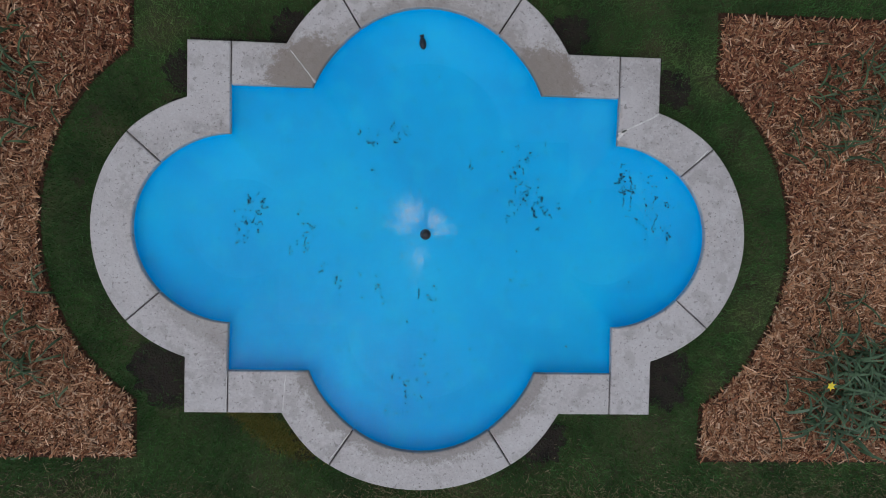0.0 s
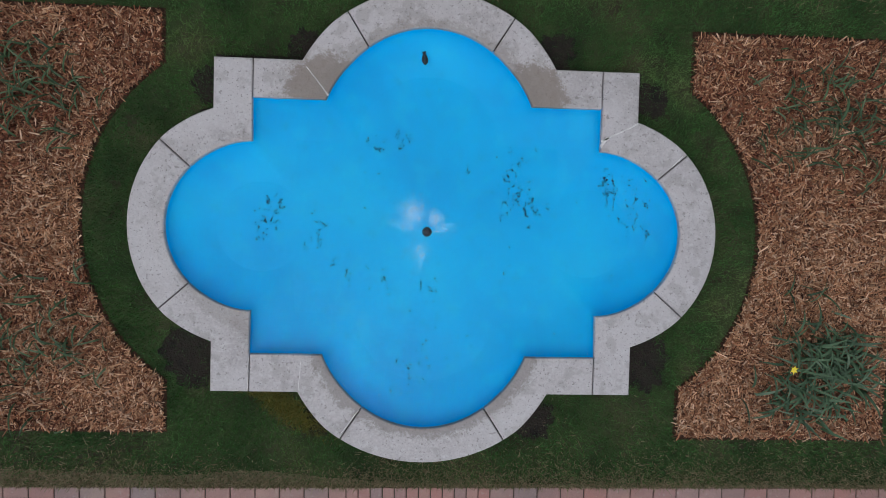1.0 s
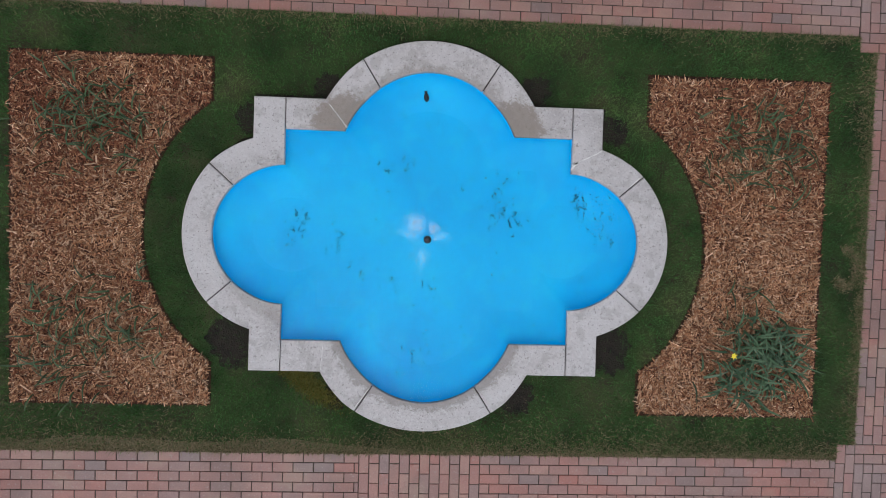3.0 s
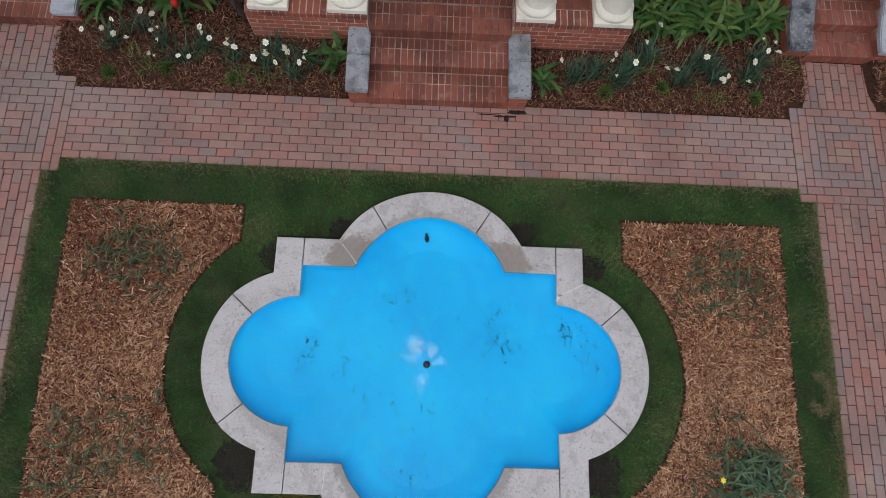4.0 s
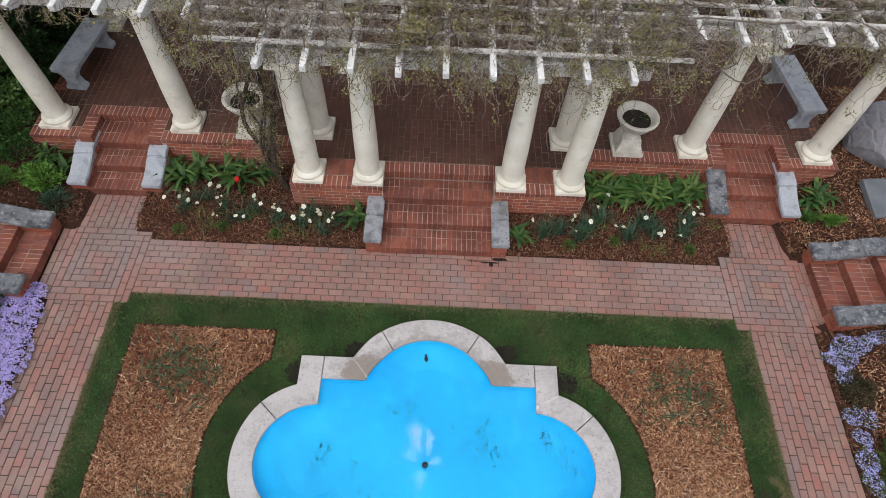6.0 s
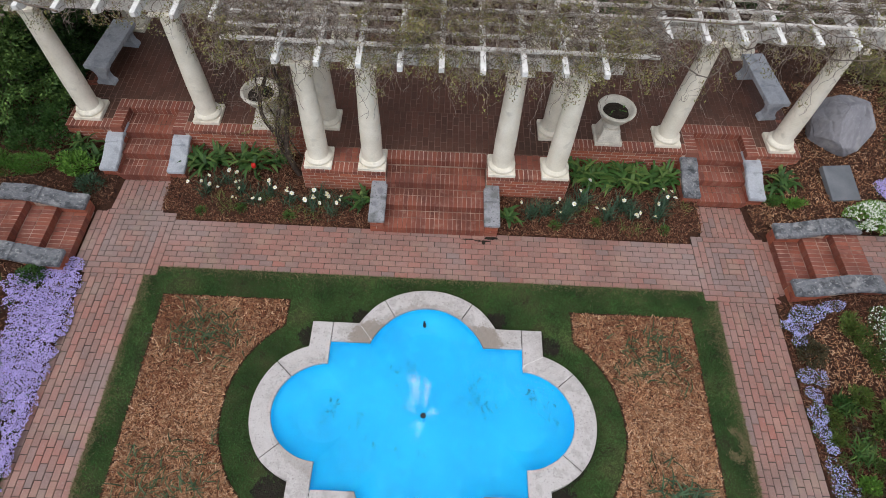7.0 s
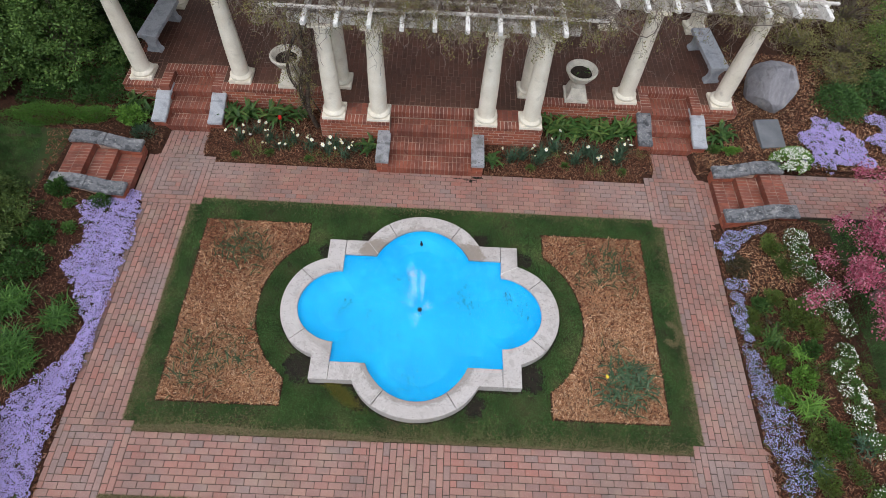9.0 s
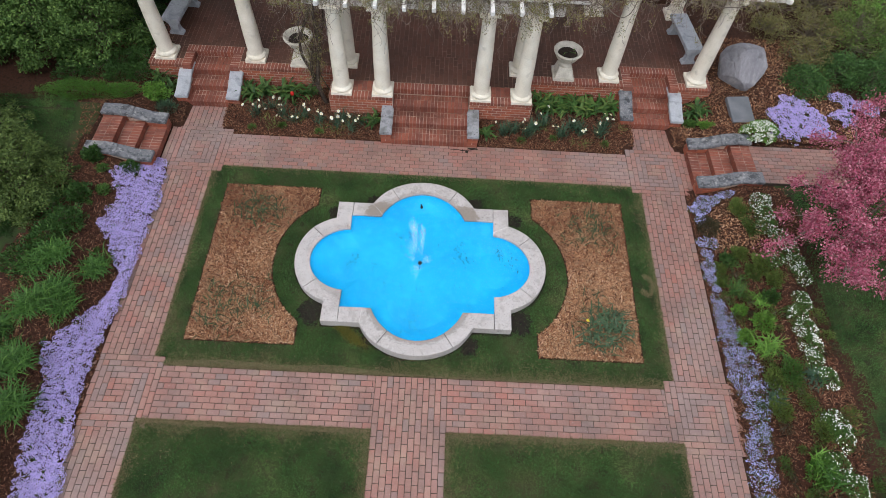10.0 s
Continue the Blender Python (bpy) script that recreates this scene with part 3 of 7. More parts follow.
def worn_margin(x0, x1, y, inward, share):
    """A thin sheet of trodden dirt with a ragged inner edge."""
    bm = bmesh.new()
    n = int((x1 - x0) / 0.03)
    rows = []
    for i in range(n + 1):
        x = x0 + (x1 - x0) * i / n
        rows.append((bm.verts.new((x, y, 0.0045)), bm.verts.new((x, y + inward * worn(x) * share, 0.0045))))
    for a, b in zip(rows, rows[1:]):
        bm.faces.new((a[0], b[0], b[1], a[1]) if inward > 0 else (a[0], a[1], b[1], b[0]))
    COURT.append(tagged(link("bare_earth", bm, SANDY), "trodden sandy dirt where the turf meets the bricks", "soil", kind="structure"))


def build_lawns():
    worn_margin(-MX + PANEL, MX - PANEL, SOUTH[1] + 0.002, 1, 1.0)
    worn_margin(-INX, -0.67, SOUTH[0] - 0.002, -1, 0.55)
    worn_margin(0.55, INX, SOUTH[0] - 0.002, -1, 0.9)
    bm = fill_flat(lawn_outline(), LAWN_TOP, [quatrefoil(0.2)])
    COURT.append(tagged(link("lawn_court", bm, LAWN), "dark green mown lawn round the pool", "lawn", kind="structure"))
    # this strip and the patches stand for bare earth and the coping's shade
    bare = fill_flat([(x + 0.03 * noise.noise((x * 9, y * 9, 0)), y + 0.03 * noise.noise((x * 9, y * 9, 5))) for x, y in quatrefoil(0.335)], 0.004, [quatrefoil(0.21)])
    COURT.append(tagged(link("bare_earth", bare, BARE_SHADED_SOIL), "strip of bare earth against the coping, darkened for the shade there", "soil", kind="structure"))
    for cx, cy, r in PATCHES:
        ring = [(cx + r * patch_edge(2 * math.pi * i / 48, cx) * math.cos(2 * math.pi * i / 48), cy + r * patch_edge(2 * math.pi * i / 48, cx) * math.sin(2 * math.pi * i / 48)) for i in range(48)]
        COURT.append(tagged(link("bare_earth", fill_flat(ring, 0.007), BARE_SHADED_SOIL), "ragged patch of bare earth beside the coping, coloured dark for shade", "soil", kind="structure"))
    for name, x0, x1 in (("lawn_west", -INX, -0.67), ("lawn_east", 0.55, INX)):
        COURT.append(tagged(link(name, box(x0, x1, -9.0, SOUTH[0], -0.07, LAWN_TOP), LAWN), "mown lawn panel between brick paths", "lawn", kind="structure"))
    for s in (-1, 1):
        COURT.append(tagged(link("mulch_bed", fill_flat(bed_outline(s), 0.006), SOIL), "flower bed spread with shredded bark mulch", "flower bed", kind="structure"))


def soil_spill():
    """Earth washed out over the bricks beside the front steps."""
    bm = bmesh.new()
    for cx, cy, a, b in ((0.80, 3.0, 0.13, 0.014), (0.95, 3.06, 0.12, 0.030), (0.58, 3.02, 0.12, 0.008), (0.82, 2.965, 0.030, 0.028)):
        ring = [bm.verts.new((cx + a * math.cos(t) * (1 + 0.5 * noise.noise((3 * math.cos(t), 3 * math.sin(t), cx * 7))), cy + b * math.sin(t) * (1 + 0.5 * noise.noise((3 * math.cos(t), 3 * math.sin(t), cy * 9))), 0.0035)) for t in (2 * math.pi * i / 22 for i in range(22))]
        bm.faces.new(ring)
    tagged(link("soil_spill", bm, BARE_SHADED_SOIL), "streak of dark washed-out soil on the bricks", "soil", kind="structure")


soil_spill()
build_pool()
build_water()
build_lawns()


# ---- the brick terrace, its walls and steps ----
def rowlock(parent, x0, x1, y0, y1, z, across, mat, pitch=0.0762, h=0.07):
    """Narrow bricks side by side; across: the axis that each brick's length lies on."""
    if across == "y":
        n = max(1, round((x1 - x0) / pitch))
        p = (x1 - x0) / n
        data = paver_of(y1 - y0, mat, round(p, 4), h)
        for i in range(n):
            lay(data, parent, x0 + (i + 0.5) * p, (y0 + y1) / 2, z + random.uniform(-0.002, 0.002), 90)
    else:
        n = max(1, round((y1 - y0) / pitch))
        p = (y1 - y0) / n
        data = paver_of(x1 - x0, mat, round(p, 4), h)
        for i in range(n):
            lay(data, parent, (x0 + x1) / 2, y0 + (i + 0.5) * p, z + random.uniform(-0.002, 0.002), 0)


def face_bricks(parent, a0, a1, fixed, z0, z1, facing, mat=WALL_BRICK):
    """A brick skin on an upright face; facing: '-y', '+y', '-x' or '+x'."""
    n = max(1, round((z1 - z0) / 0.0762))
    ch = (z1 - z0) / n
    for j in range(n):
        pos = a0 - (L / 2 if j % 2 else 0)
        while pos < a1 - 0.02:
            a, b = max(pos, a0), min(pos + L, a1)
            if b - a > 0.03:
                mid, z = (a + b) / 2, z0 + (j + 0.5) * ch
                data = paver_of(b - a, mat, round(ch, 4), 0.03)
                out = random.uniform(-0.001, 0.001)
                if facing == "-y":
                    lay(data, parent, mid, fixed - 0.003 + out, z, 0, 90)
                elif facing == "+y":
                    lay(data, parent, mid, fixed + 0.003 + out, z, 180, 90)
                elif facing == "+x":
                    lay(data, parent, fixed + 0.003 + out, mid, z, 90, 90)
                else:
                    lay(data, parent, fixed - 0.003 + out, mid, z, -90, 90)
            pos += L


TOP = DECK - 0.003
FRONT, WING, BACK = 3.875, 4.62, 7.75
SX0, SX1 = 4.49, 5.35


def terrace_floor():
    spots = courses(-6.28, 6.28, 5.3, BACK, "y") + courses(-2.0, 2.0, 4.40, 5.3, "y")
    for s in (-1, 1):
        for a, b in ((2.0, SX0 - 0.2), (SX1 + 0.2, 6.08)):
            x = (a, b) if s > 0 else (-b, -a)
            spots += courses(*x, 4.82, 5.3, "y")
        x = (0.83, 2.0) if s > 0 else (-2.0, -0.83)
        spots += courses(*x, 4.08, 4.4, "y")
    return spots


def build_terrace():
    bm = box(-6.28, 6.28, 5.10, BACK, -0.1, TOP)
    box(-2.2, 2.2, 4.2, 5.10, -0.1, TOP, bm=bm)
    for s in (-1, 1):
        for a, b, y0, y1 in ((2.2, SX0, WING, 5.10), (SX1, 6.28, WING, 5.10), (0.83, 2.2, FRONT, 4.2)):
            box(*((a, b) if s > 0 else (-b, -a)), y0, y1, -0.1, TOP, bm=bm)
    bm.normal_update()
    for f in bm.faces:
        f.material_index = 0 if abs(f.normal.z) > 0.5 else 1
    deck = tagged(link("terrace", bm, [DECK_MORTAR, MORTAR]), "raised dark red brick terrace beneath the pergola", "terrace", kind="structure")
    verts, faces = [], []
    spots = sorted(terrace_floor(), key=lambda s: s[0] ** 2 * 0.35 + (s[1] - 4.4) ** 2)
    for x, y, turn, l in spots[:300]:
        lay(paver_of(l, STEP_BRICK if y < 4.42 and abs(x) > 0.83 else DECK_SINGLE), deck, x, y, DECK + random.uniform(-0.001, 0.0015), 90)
    for x, y, turn, l in spots[300:]:
        hx, hy = (W - 0.01) / 2, (l - 0.01) / 2
        k, z = len(verts), DECK + random.uniform(-0.001, 0.0015)
        for zz, i in ((TOP - 0.02, 0), (z - 0.003, 0), (z, 0.004)):
            verts += [(x + sx * (hx - i), y + sy * (hy - i), zz) for sx, sy in ((-1, -1), (1, -1), (1, 1), (-1, 1))]
        faces.append((k + 8, k + 9, k + 10, k + 11))
        for r in (0, 4):
            faces += [(k + r + i, k + r + (i + 1) % 4, k + r + 4 + (i + 1) % 4, k + r + 4 + i) for i in range(4)]
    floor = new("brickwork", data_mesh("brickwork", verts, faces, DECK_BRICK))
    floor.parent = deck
    tagged(floor, "dark mottled red floor bricks", kind="stuff")
    trim = tagged(empty("terrace_edging"), "red brick edging and front walls of the terrace", "brick wall", kind="structure")
    rowlock(trim, -0.83, 0.83, 4.185, 4.39, DECK, "y", STEP_BRICK, h=0.135)
    bed = box(-0.83, 0.83, 4.201, 4.388, TOP - 0.02, TOP + 0.001)
    walls = tagged(empty("terrace_wall"), "low red brick retaining wall with pale mortar", "brick wall", kind="structure")
    for s in (-1, 1):
        def sx(a, b):
            return (a, b) if s > 0 else (-b, -a)
        rowlock(trim, *sx(0.83, 2.2), FRONT - 0.01, FRONT + 0.2, DECK, "y", STEP_BRICK)
        rowlock(trim, *sx(2.2, SX0 - 0.2), WING - 0.01, WING + 0.2, DECK, "y", STEP_BRICK)
        rowlock(trim, *sx(SX0 - 0.2, SX0 + 0.006), WING - 0.01, 5.1, DECK, "x", STEP_BRICK, h=0.135)
        rowlock(trim, *sx(SX1 - 0.006, SX1 + 0.2), WING - 0.01, 5.1, DECK, "x", STEP_BRICK, h=0.135)
        rowlock(trim, *sx(SX0 - 0.2, SX1 + 0.2), 5.09, 5.3, DECK, "y", STEP_BRICK, h=0.135)
        rowlock(trim, *sx(SX1 + 0.2, 6.28), WING - 0.01, WING + 0.2, DECK, "y", STEP_BRICK)
        rowlock(trim, *sx(6.08, 6.28), WING + 0.2, BACK, DECK, "x", STEP_BRICK)
        rowlock(trim, *sx(2.0, 2.2), FRONT + 0.2, 4.62, DECK, "x", STEP_BRICK)
        face_bricks(walls, *sx(0.84, 2.2), FRONT, 0.0, DECK - 0.075, "-y")
        face_bricks(walls, *sx(2.21, SX0 - 0.25), WING, 0.0, DECK - 0.075, "-y")
        face_bricks(walls, *sx(SX1 + 0.27, 6.28), WING, 0.0, DECK - 0.075, "-y")
        face_bricks(walls, FRONT, WING, s * 2.2, 0.0, DECK - 0.075, "+x" if s > 0 else "-x")
        for a, b, y0, y1 in ((0.83, 2.2, FRONT, FRONT + 0.2), (2.2, SX0 - 0.2, WING, WING + 0.2), (SX0 - 0.2, SX0, WING, 5.1), (SX1, SX1 + 0.2, WING, 5.1), (SX0 - 0.2, SX1 + 0.2, 5.1, 5.3), (SX1 + 0.2, 6.28, WING, WING + 0.2), (6.08, 6.28, WING + 0.2, BACK), (2.0, 2.2, FRONT + 0.2, 4.62)):
            box(*sx(a + 0.001, b - 0.001), y0 + 0.001, y1 - 0.001, TOP - 0.02, TOP + 0.001, bm=bed)
        face_bricks(walls, WING, BACK, s * 6.28, 0.2, DECK - 0.075, "+x" if s > 0 else "-x")

    part("mortar_bed", bed, MORTAR, trim)


def cap_stone(parent, profile, width, thick, place, mat, label):
    """A stone laid along its length; profile: (distance, height of the top) from one end to the other."""
    bm = bmesh.new()
    rows = []
    for d, z in profile:
        rows.append([bm.verts.new((-width / 2, d, z)), bm.verts.new((width / 2, d, z)), bm.verts.new((width / 2, d, z - thick)), bm.verts.new((-width / 2, d, z - thick))])
    for a, b in zip(rows, rows[1:]):
        for i in range(4):
            j = (i + 1) % 4
            bm.faces.new((a[i], a[j], b[j], b[i]))
    bm.faces.new(rows[0][::-1])
    bm.faces.new(rows[-1])
    bmesh.ops.recalc_face_normals(bm, faces=bm.faces)
    bmesh.ops.bevel(bm, geom=[e for e in bm.edges if e.calc_face_angle(0) > 0.6], offset=0.012, segments=2, affect="EDGES")
    ob = part("cap_stone", bm, mat, parent, label)
    ob.matrix_basis = place
    return ob


def stair(name, label, width, cheek, tread, steps, place, cap_tops, cap_mat, cap_label, cap_len, mats=STEP_BRICK, tread_mat=TREAD_BRICK, cap_w=0.26, extra=0.0):
    """Steps climbing along +y from the foot at y = 0, between two brick cheeks with stone caps. place: where the foot's middle stands."""
    st = tagged(empty(name), label, "steps")
    rise = DECK / 4
    core = bmesh.new()
    for k in range(steps):
        box(-width / 2, width / 2, k * tread, steps * tread + extra, 0 if k == 0 else k * rise - 0.02, (k + 1) * rise - 0.003, bm=core)
    part("core", core, TREAD_MORTAR, st).matrix_basis = place
    before = set(scene.collection.objects)
    for k in range(steps):
        y = k * tread
        rowlock(st, -width / 2, width / 2, y - 0.012, y + 0.2, (k + 1) * rise, "y", mats, h=0.142)
        rowlock(st, -width / 2, width / 2, y + 0.2, y + tread - 0.012 if k < steps - 1 else y + tread + extra, (k + 1) * rise, "y", tread_mat, h=0.05)
    for s in (-1, 1):
        x0, x1 = (width / 2, width / 2 + cheek) if s > 0 else (-width / 2 - cheek, -width / 2)
        bm = bmesh.new()
        rows = []
        for d, z in sorted(cap_tops):
            rows.append([bm.verts.new((x0 + 0.01, d + (0.01 if d < 0.2 else 0), q)) for q in (-0.05, z - 0.07)] + [bm.verts.new((x1 - 0.01, d + (0.01 if d < 0.2 else 0), q)) for q in (z - 0.07, -0.05)])
        for a, b in zip(rows, rows[1:]):
            for i in range(4):
                bm.faces.new((a[i], a[(i + 1) % 4], b[(i + 1) % 4], b[i]))
        bm.faces.new(rows[0])
        bm.faces.new(rows[-1][::-1])
        bmesh.ops.recalc_face_normals(bm, faces=bm.faces)
        part("cheek_wall", bm, MORTAR, st)
        zt = min(z for _, z in cap_tops) - 0.075
        ymax = max(d for d, _ in cap_tops)
        face_bricks(st, x0, x1, 0.0, 0.0, zt, "-y")
        for fx, f in ((x0, "-x"), (x1, "+x")):
            face_bricks(st, 0.0, ymax, fx, 0.0, zt, f)
            tall = [d for d, z in cap_tops if z > zt + 0.075 + 0.12]
            if tall:
                face_bricks(st, min(tall), ymax, fx, zt, max(z for _, z in cap_tops) - 0.08, f)
        xm = (x0 + x1) / 2
        prof = sorted(cap_tops)
        cut = cap_len
        zc = float(np.interp(cut, [d for d, _ in prof], [z for _, z in prof]))
        cap_stone(st, [(-0.03, prof[0][1])] + [p for p in prof[1:] if p[0] < cut] + [(cut - 0.003, zc)], cap_w, 0.075, pose(xm, 0, 0), cap_mat[s], cap_label[s])
        cap_stone(st, [(cut + 0.003, zc)] + [p for p in prof if p[0] > cut], cap_w, 0.075, pose(xm, 0, 0), cap_mat[s], cap_label[s])
    # everything was laid out round the foot: move it there
    for ob in set(scene.collection.objects) - before:
        ob.matrix_basis = place @ ob.matrix_basis
    return st


build_paths()
build_terrace()
both = {-1: BLUESTONE, 1: BLUESTONE}
pale = {-1: PALE_STONE, 1: PALE_STONE}
grey_l, pale_l = "lichen-stained grey stone cap", "smooth pale grey stone cap"
stair("front_steps", "wide red brick steps with pale mortar lines", 1.64, 0.22, 0.355, 3, pose(0, 3.11, 0), [(0.0, 0.35), (0.5, 0.37), (0.85, 0.38)], {-1: GREY_CAP, 1: GREY_CAP}, {-1: grey_l, 1: grey_l}, 0.42)
side_caps = [(0.0, 0.30), (0.12, 0.31), (0.3, 0.36), (0.55, 0.46), (0.9, 0.48)]
stair("side_steps", "narrow red brick steps up to the terrace", 0.86, 0.26, 0.345, 3, pose((SX0 + SX1) / 2, 3.92, 0), side_caps, {-1: BLUESTONE, 1: PALE_STONE}, {-1: grey_l, 1: pale_l}, 0.45, cap_w=0.29, extra=0.15)
stair("side_steps", "narrow red brick steps up to the terrace", 0.86, 0.26, 0.345, 3, pose(-(SX0 + SX1) / 2, 3.97, 0), side_caps, pale, {-1: pale_l, 1: pale_l}, 0.45, cap_w=0.29, extra=0.10)
cross_caps = [(0.0, 0.32), (0.28, 0.345), (0.50, 0.42), (0.74, 0.505), (0.92, 0.53), (1.24, 0.53)]
stair("cross_steps", "red brick steps between stone-capped cheek walls", 0.84, 0.22, 0.40, 3, pose(5.60, 2.72, 0, 0, 0, -90), cross_caps, both, {-1: grey_l, 1: grey_l}, 0.62, tread_mat=STEP_BRICK, cap_w=0.29)
stair("cross_steps", "red brick steps between stone-capped cheek walls", 0.84, 0.22, 0.40, 3, pose(-5.60, 2.72, 0, 0, 0, 90), cross_caps, both, {-1: grey_l, 1: grey_l}, 0.62, tread_mat=STEP_BRICK, cap_w=0.29)


# ---- columns ----
BEAM = 2.70


def column_meshes():
    plinth = box(-0.225, 0.225, -0.225, 0.225, 0, 0.075, 0.012)
    base = lathe([(0.205, 0.075), (0.225, 0.09), (0.222, 0.125), (0.20, 0.14), (0.19, 0.15), (0.178, 0.165)], 40)
    h = BEAM - DECK
    shaft = [(0.172, 0.16)] + [(0.168 - 0.030 * smoothstep(0.2, 1.0, i / 12), 0.17 + (h - 0.30) * i / 12) for i in range(13)]
    shaft = lathe(shaft, 40)
    cap = lathe([(0.14, h - 0.135), (0.155, h - 0.12), (0.142, h - 0.105), (0.145, h - 0.08), (0.19, h - 0.05), (0.19, h - 0.045)], 40)
    box(-0.2, 0.2, -0.2, 0.2, h - 0.045, h, 0.006, cap)
    return (("plinth", plinth, False), ("base", base, True), ("shaft", shaft, True), ("capital", cap, False))


def build_column(x, y):
    col = tagged(empty("column", pose(x, y, DECK)), "cream painted round column on a square plinth", "column", "pergola columns")
    for name, bm, smooth in column_meshes():
        part(name, bm, COLUMN, col, smooth=smooth)
    return col


FRONT_COLS = [(-1.93, 4.11), (-1.05, 4.11), (1.07, 4.10), (1.95, 4.08)]
ALL_COLS = FRONT_COLS + [(-1.90, 4.98), (1.95, 4.96)] + [(-5.93, 4.96), (-3.94, 4.98), (3.96, 4.92), (5.94, 4.90)]
ALL_COLS += [(x, 7.3) for x in (-5.9, -3.9, -1.9, 1.9, 3.9, 5.9)]
first = build_column(*ALL_COLS[0])
for x, y in ALL_COLS[1:]:
    copy_thing(first, pose(x, y, DECK))


# ---- pergola timbers ----
def build_pergola():
    top = tagged(empty("pergola"), "weathered white timber pergola roof of beams and rafters", "pergola")
    bt = BEAM + 0.17
    for x0, x1, y in ((-2.45, 2.45, 4.10), (-6.95, -2.0, 4.96), (2.0, 6.95, 4.91), (-6.95, 6.95, 7.3)):
        for dy in (-0.085, 0.085):
            part("beam", box(x0, x1, y + dy - 0.035, y + dy + 0.035, BEAM, bt, 0.006), TIMBER, top)
    for x in (-5.93, -1.92, 1.95, 5.93):
        part("cross_beam", box(x - 0.05, x + 0.05, 4.0 if abs(x) < 2 else 4.86, 7.4, BEAM + 0.003, bt - 0.012, 0.006), TIMBER, top)
    rt = bt + 0.13

    def rafter(x, y0, y1, lift):
        bm = bmesh.new()
        prof = [(y0, bt + 0.055), (y0, rt), (y1, rt), (y1, bt + 0.055), (y1 - 0.12, bt - 0.004), (y0 + 0.14, bt - 0.004)]
        a = [bm.verts.new((x - 0.036, y, z + lift)) for y, z in prof]
        b = [bm.verts.new((x + 0.036, y, z + lift)) for y, z in prof]
        bm.faces.new(a[::-1])
        bm.faces.new(b)
        for i in range(6):
            bm.faces.new((a[i], a[(i + 1) % 6], b[(i + 1) % 6], b[i]))
        bmesh.ops.recalc_face_normals(bm, faces=bm.faces)
        bmesh.ops.bevel(bm, geom=list(bm.edges), offset=0.004, segments=1, affect="EDGES")
        part("rafter", bm, WHITE_WOOD, top, "white painted rafter with peeling end")

    for i in range(9):
        rafter(-2.11 + 0.53 * i, 3.60 + random.uniform(-0.02, 0.02), 7.75, random.uniform(-0.004, 0.004))
    for s in (-1, 1):
        for i in range(8):
            rafter(s * (3.08 + 0.52 * i), 4.42 + random.uniform(-0.02, 0.02), 7.75, random.uniform(-0.004, 0.004))
    y = 3.98
    while y < 7.7:
        wide = 2.85 if y < 4.75 else 6.95
        part("batten", box(-wide, wide, y - 0.025, y + 0.025, rt - 0.002, rt + 0.04, 0.004), TIMBER, top)
        y += 0.27
    return top


build_pergola()


# ---- plant and litter materials ----
def foliage(name, colours, vary="island", rough=0.6, mottle=0.25):
    return material(name, colours, 2.5, rough, 0.0, 30, vary, mottle, gloss=0.35)


GRASS = material("grass_blades", [(0.026, 0.088, 0.018), (0.042, 0.125, 0.026), (0.066, 0.165, 0.038), (0.115, 0.185, 0.055)], 1.1, 0.7, 0.0, 26, "", 0.75, spots=((2.3, 0.58, 0.70, (0.14, 0.145, 0.05), 0.45), (7.0, 0.56, 0.68, (0.075, 0.07, 0.032), 0.25), (9.0, 0.58, 0.70, (0.13, 0.21, 0.07), 0.55), (0.9, 0.52, 0.66, (0.024, 0.066, 0.016), 0.6)))
CHIP = material("bark_chips", [(0.0353, 0.0134, 0.0082), (0.272, 0.117, 0.0565), (0.503, 0.258, 0.133), (0.0705, 0.0258, 0.0127), (0.846, 0.591, 0.392), (0.181, 0.0706, 0.0329), (0.665, 0.391, 0.224), (0.141, 0.0477, 0.021), (0.463, 0.219, 0.109), (0.725, 0.458, 0.269), (0.0553, 0.0191, 0.01)], 3, 0.85, 0.0, 50, "island", 0.3)
CHIP_WET = material("damp_bark_chips", [(0.045, 0.014, 0.008), (0.19, 0.060, 0.028), (0.29, 0.105, 0.050), (0.07, 0.022, 0.011), (0.46, 0.24, 0.135), (0.155, 0.048, 0.022), (0.33, 0.135, 0.07), (0.10, 0.032, 0.015), (0.05, 0.017, 0.009)], 3, 0.7, 0.0, 50, "island", 0.3)
CHIP_DARK = material("dark_bark_chips", [(0.05, 0.020, 0.012), (0.125, 0.047, 0.025), (0.18, 0.078, 0.043), (0.08, 0.031, 0.018), (0.33, 0.20, 0.12), (0.13, 0.050, 0.027), (0.21, 0.11, 0.063), (0.055, 0.023, 0.014)], 3, 0.85, 0.0, 50, "island", 0.3)
CHIP_RED = material("red_bark_chips", [(0.04, 0.015, 0.009), (0.13, 0.047, 0.024), (0.20, 0.085, 0.045), (0.07, 0.024, 0.013), (0.38, 0.23, 0.14), (0.14, 0.050, 0.026), (0.06, 0.02, 0.012), (0.25, 0.125, 0.07), (0.10, 0.035, 0.018)], 3, 0.85, 0.0, 50, "island", 0.3)
STRAP = foliage("strap_leaf", [(0.036, 0.090, 0.019), (0.057, 0.125, 0.027), (0.024, 0.064, 0.015), (0.13, 0.195, 0.048)])
STRAP_DEEP = foliage("deep_strap_leaf", [(0.032, 0.09, 0.018), (0.055, 0.135, 0.025), (0.022, 0.062, 0.014), (0.13, 0.20, 0.045), (0.04, 0.105, 0.02)])
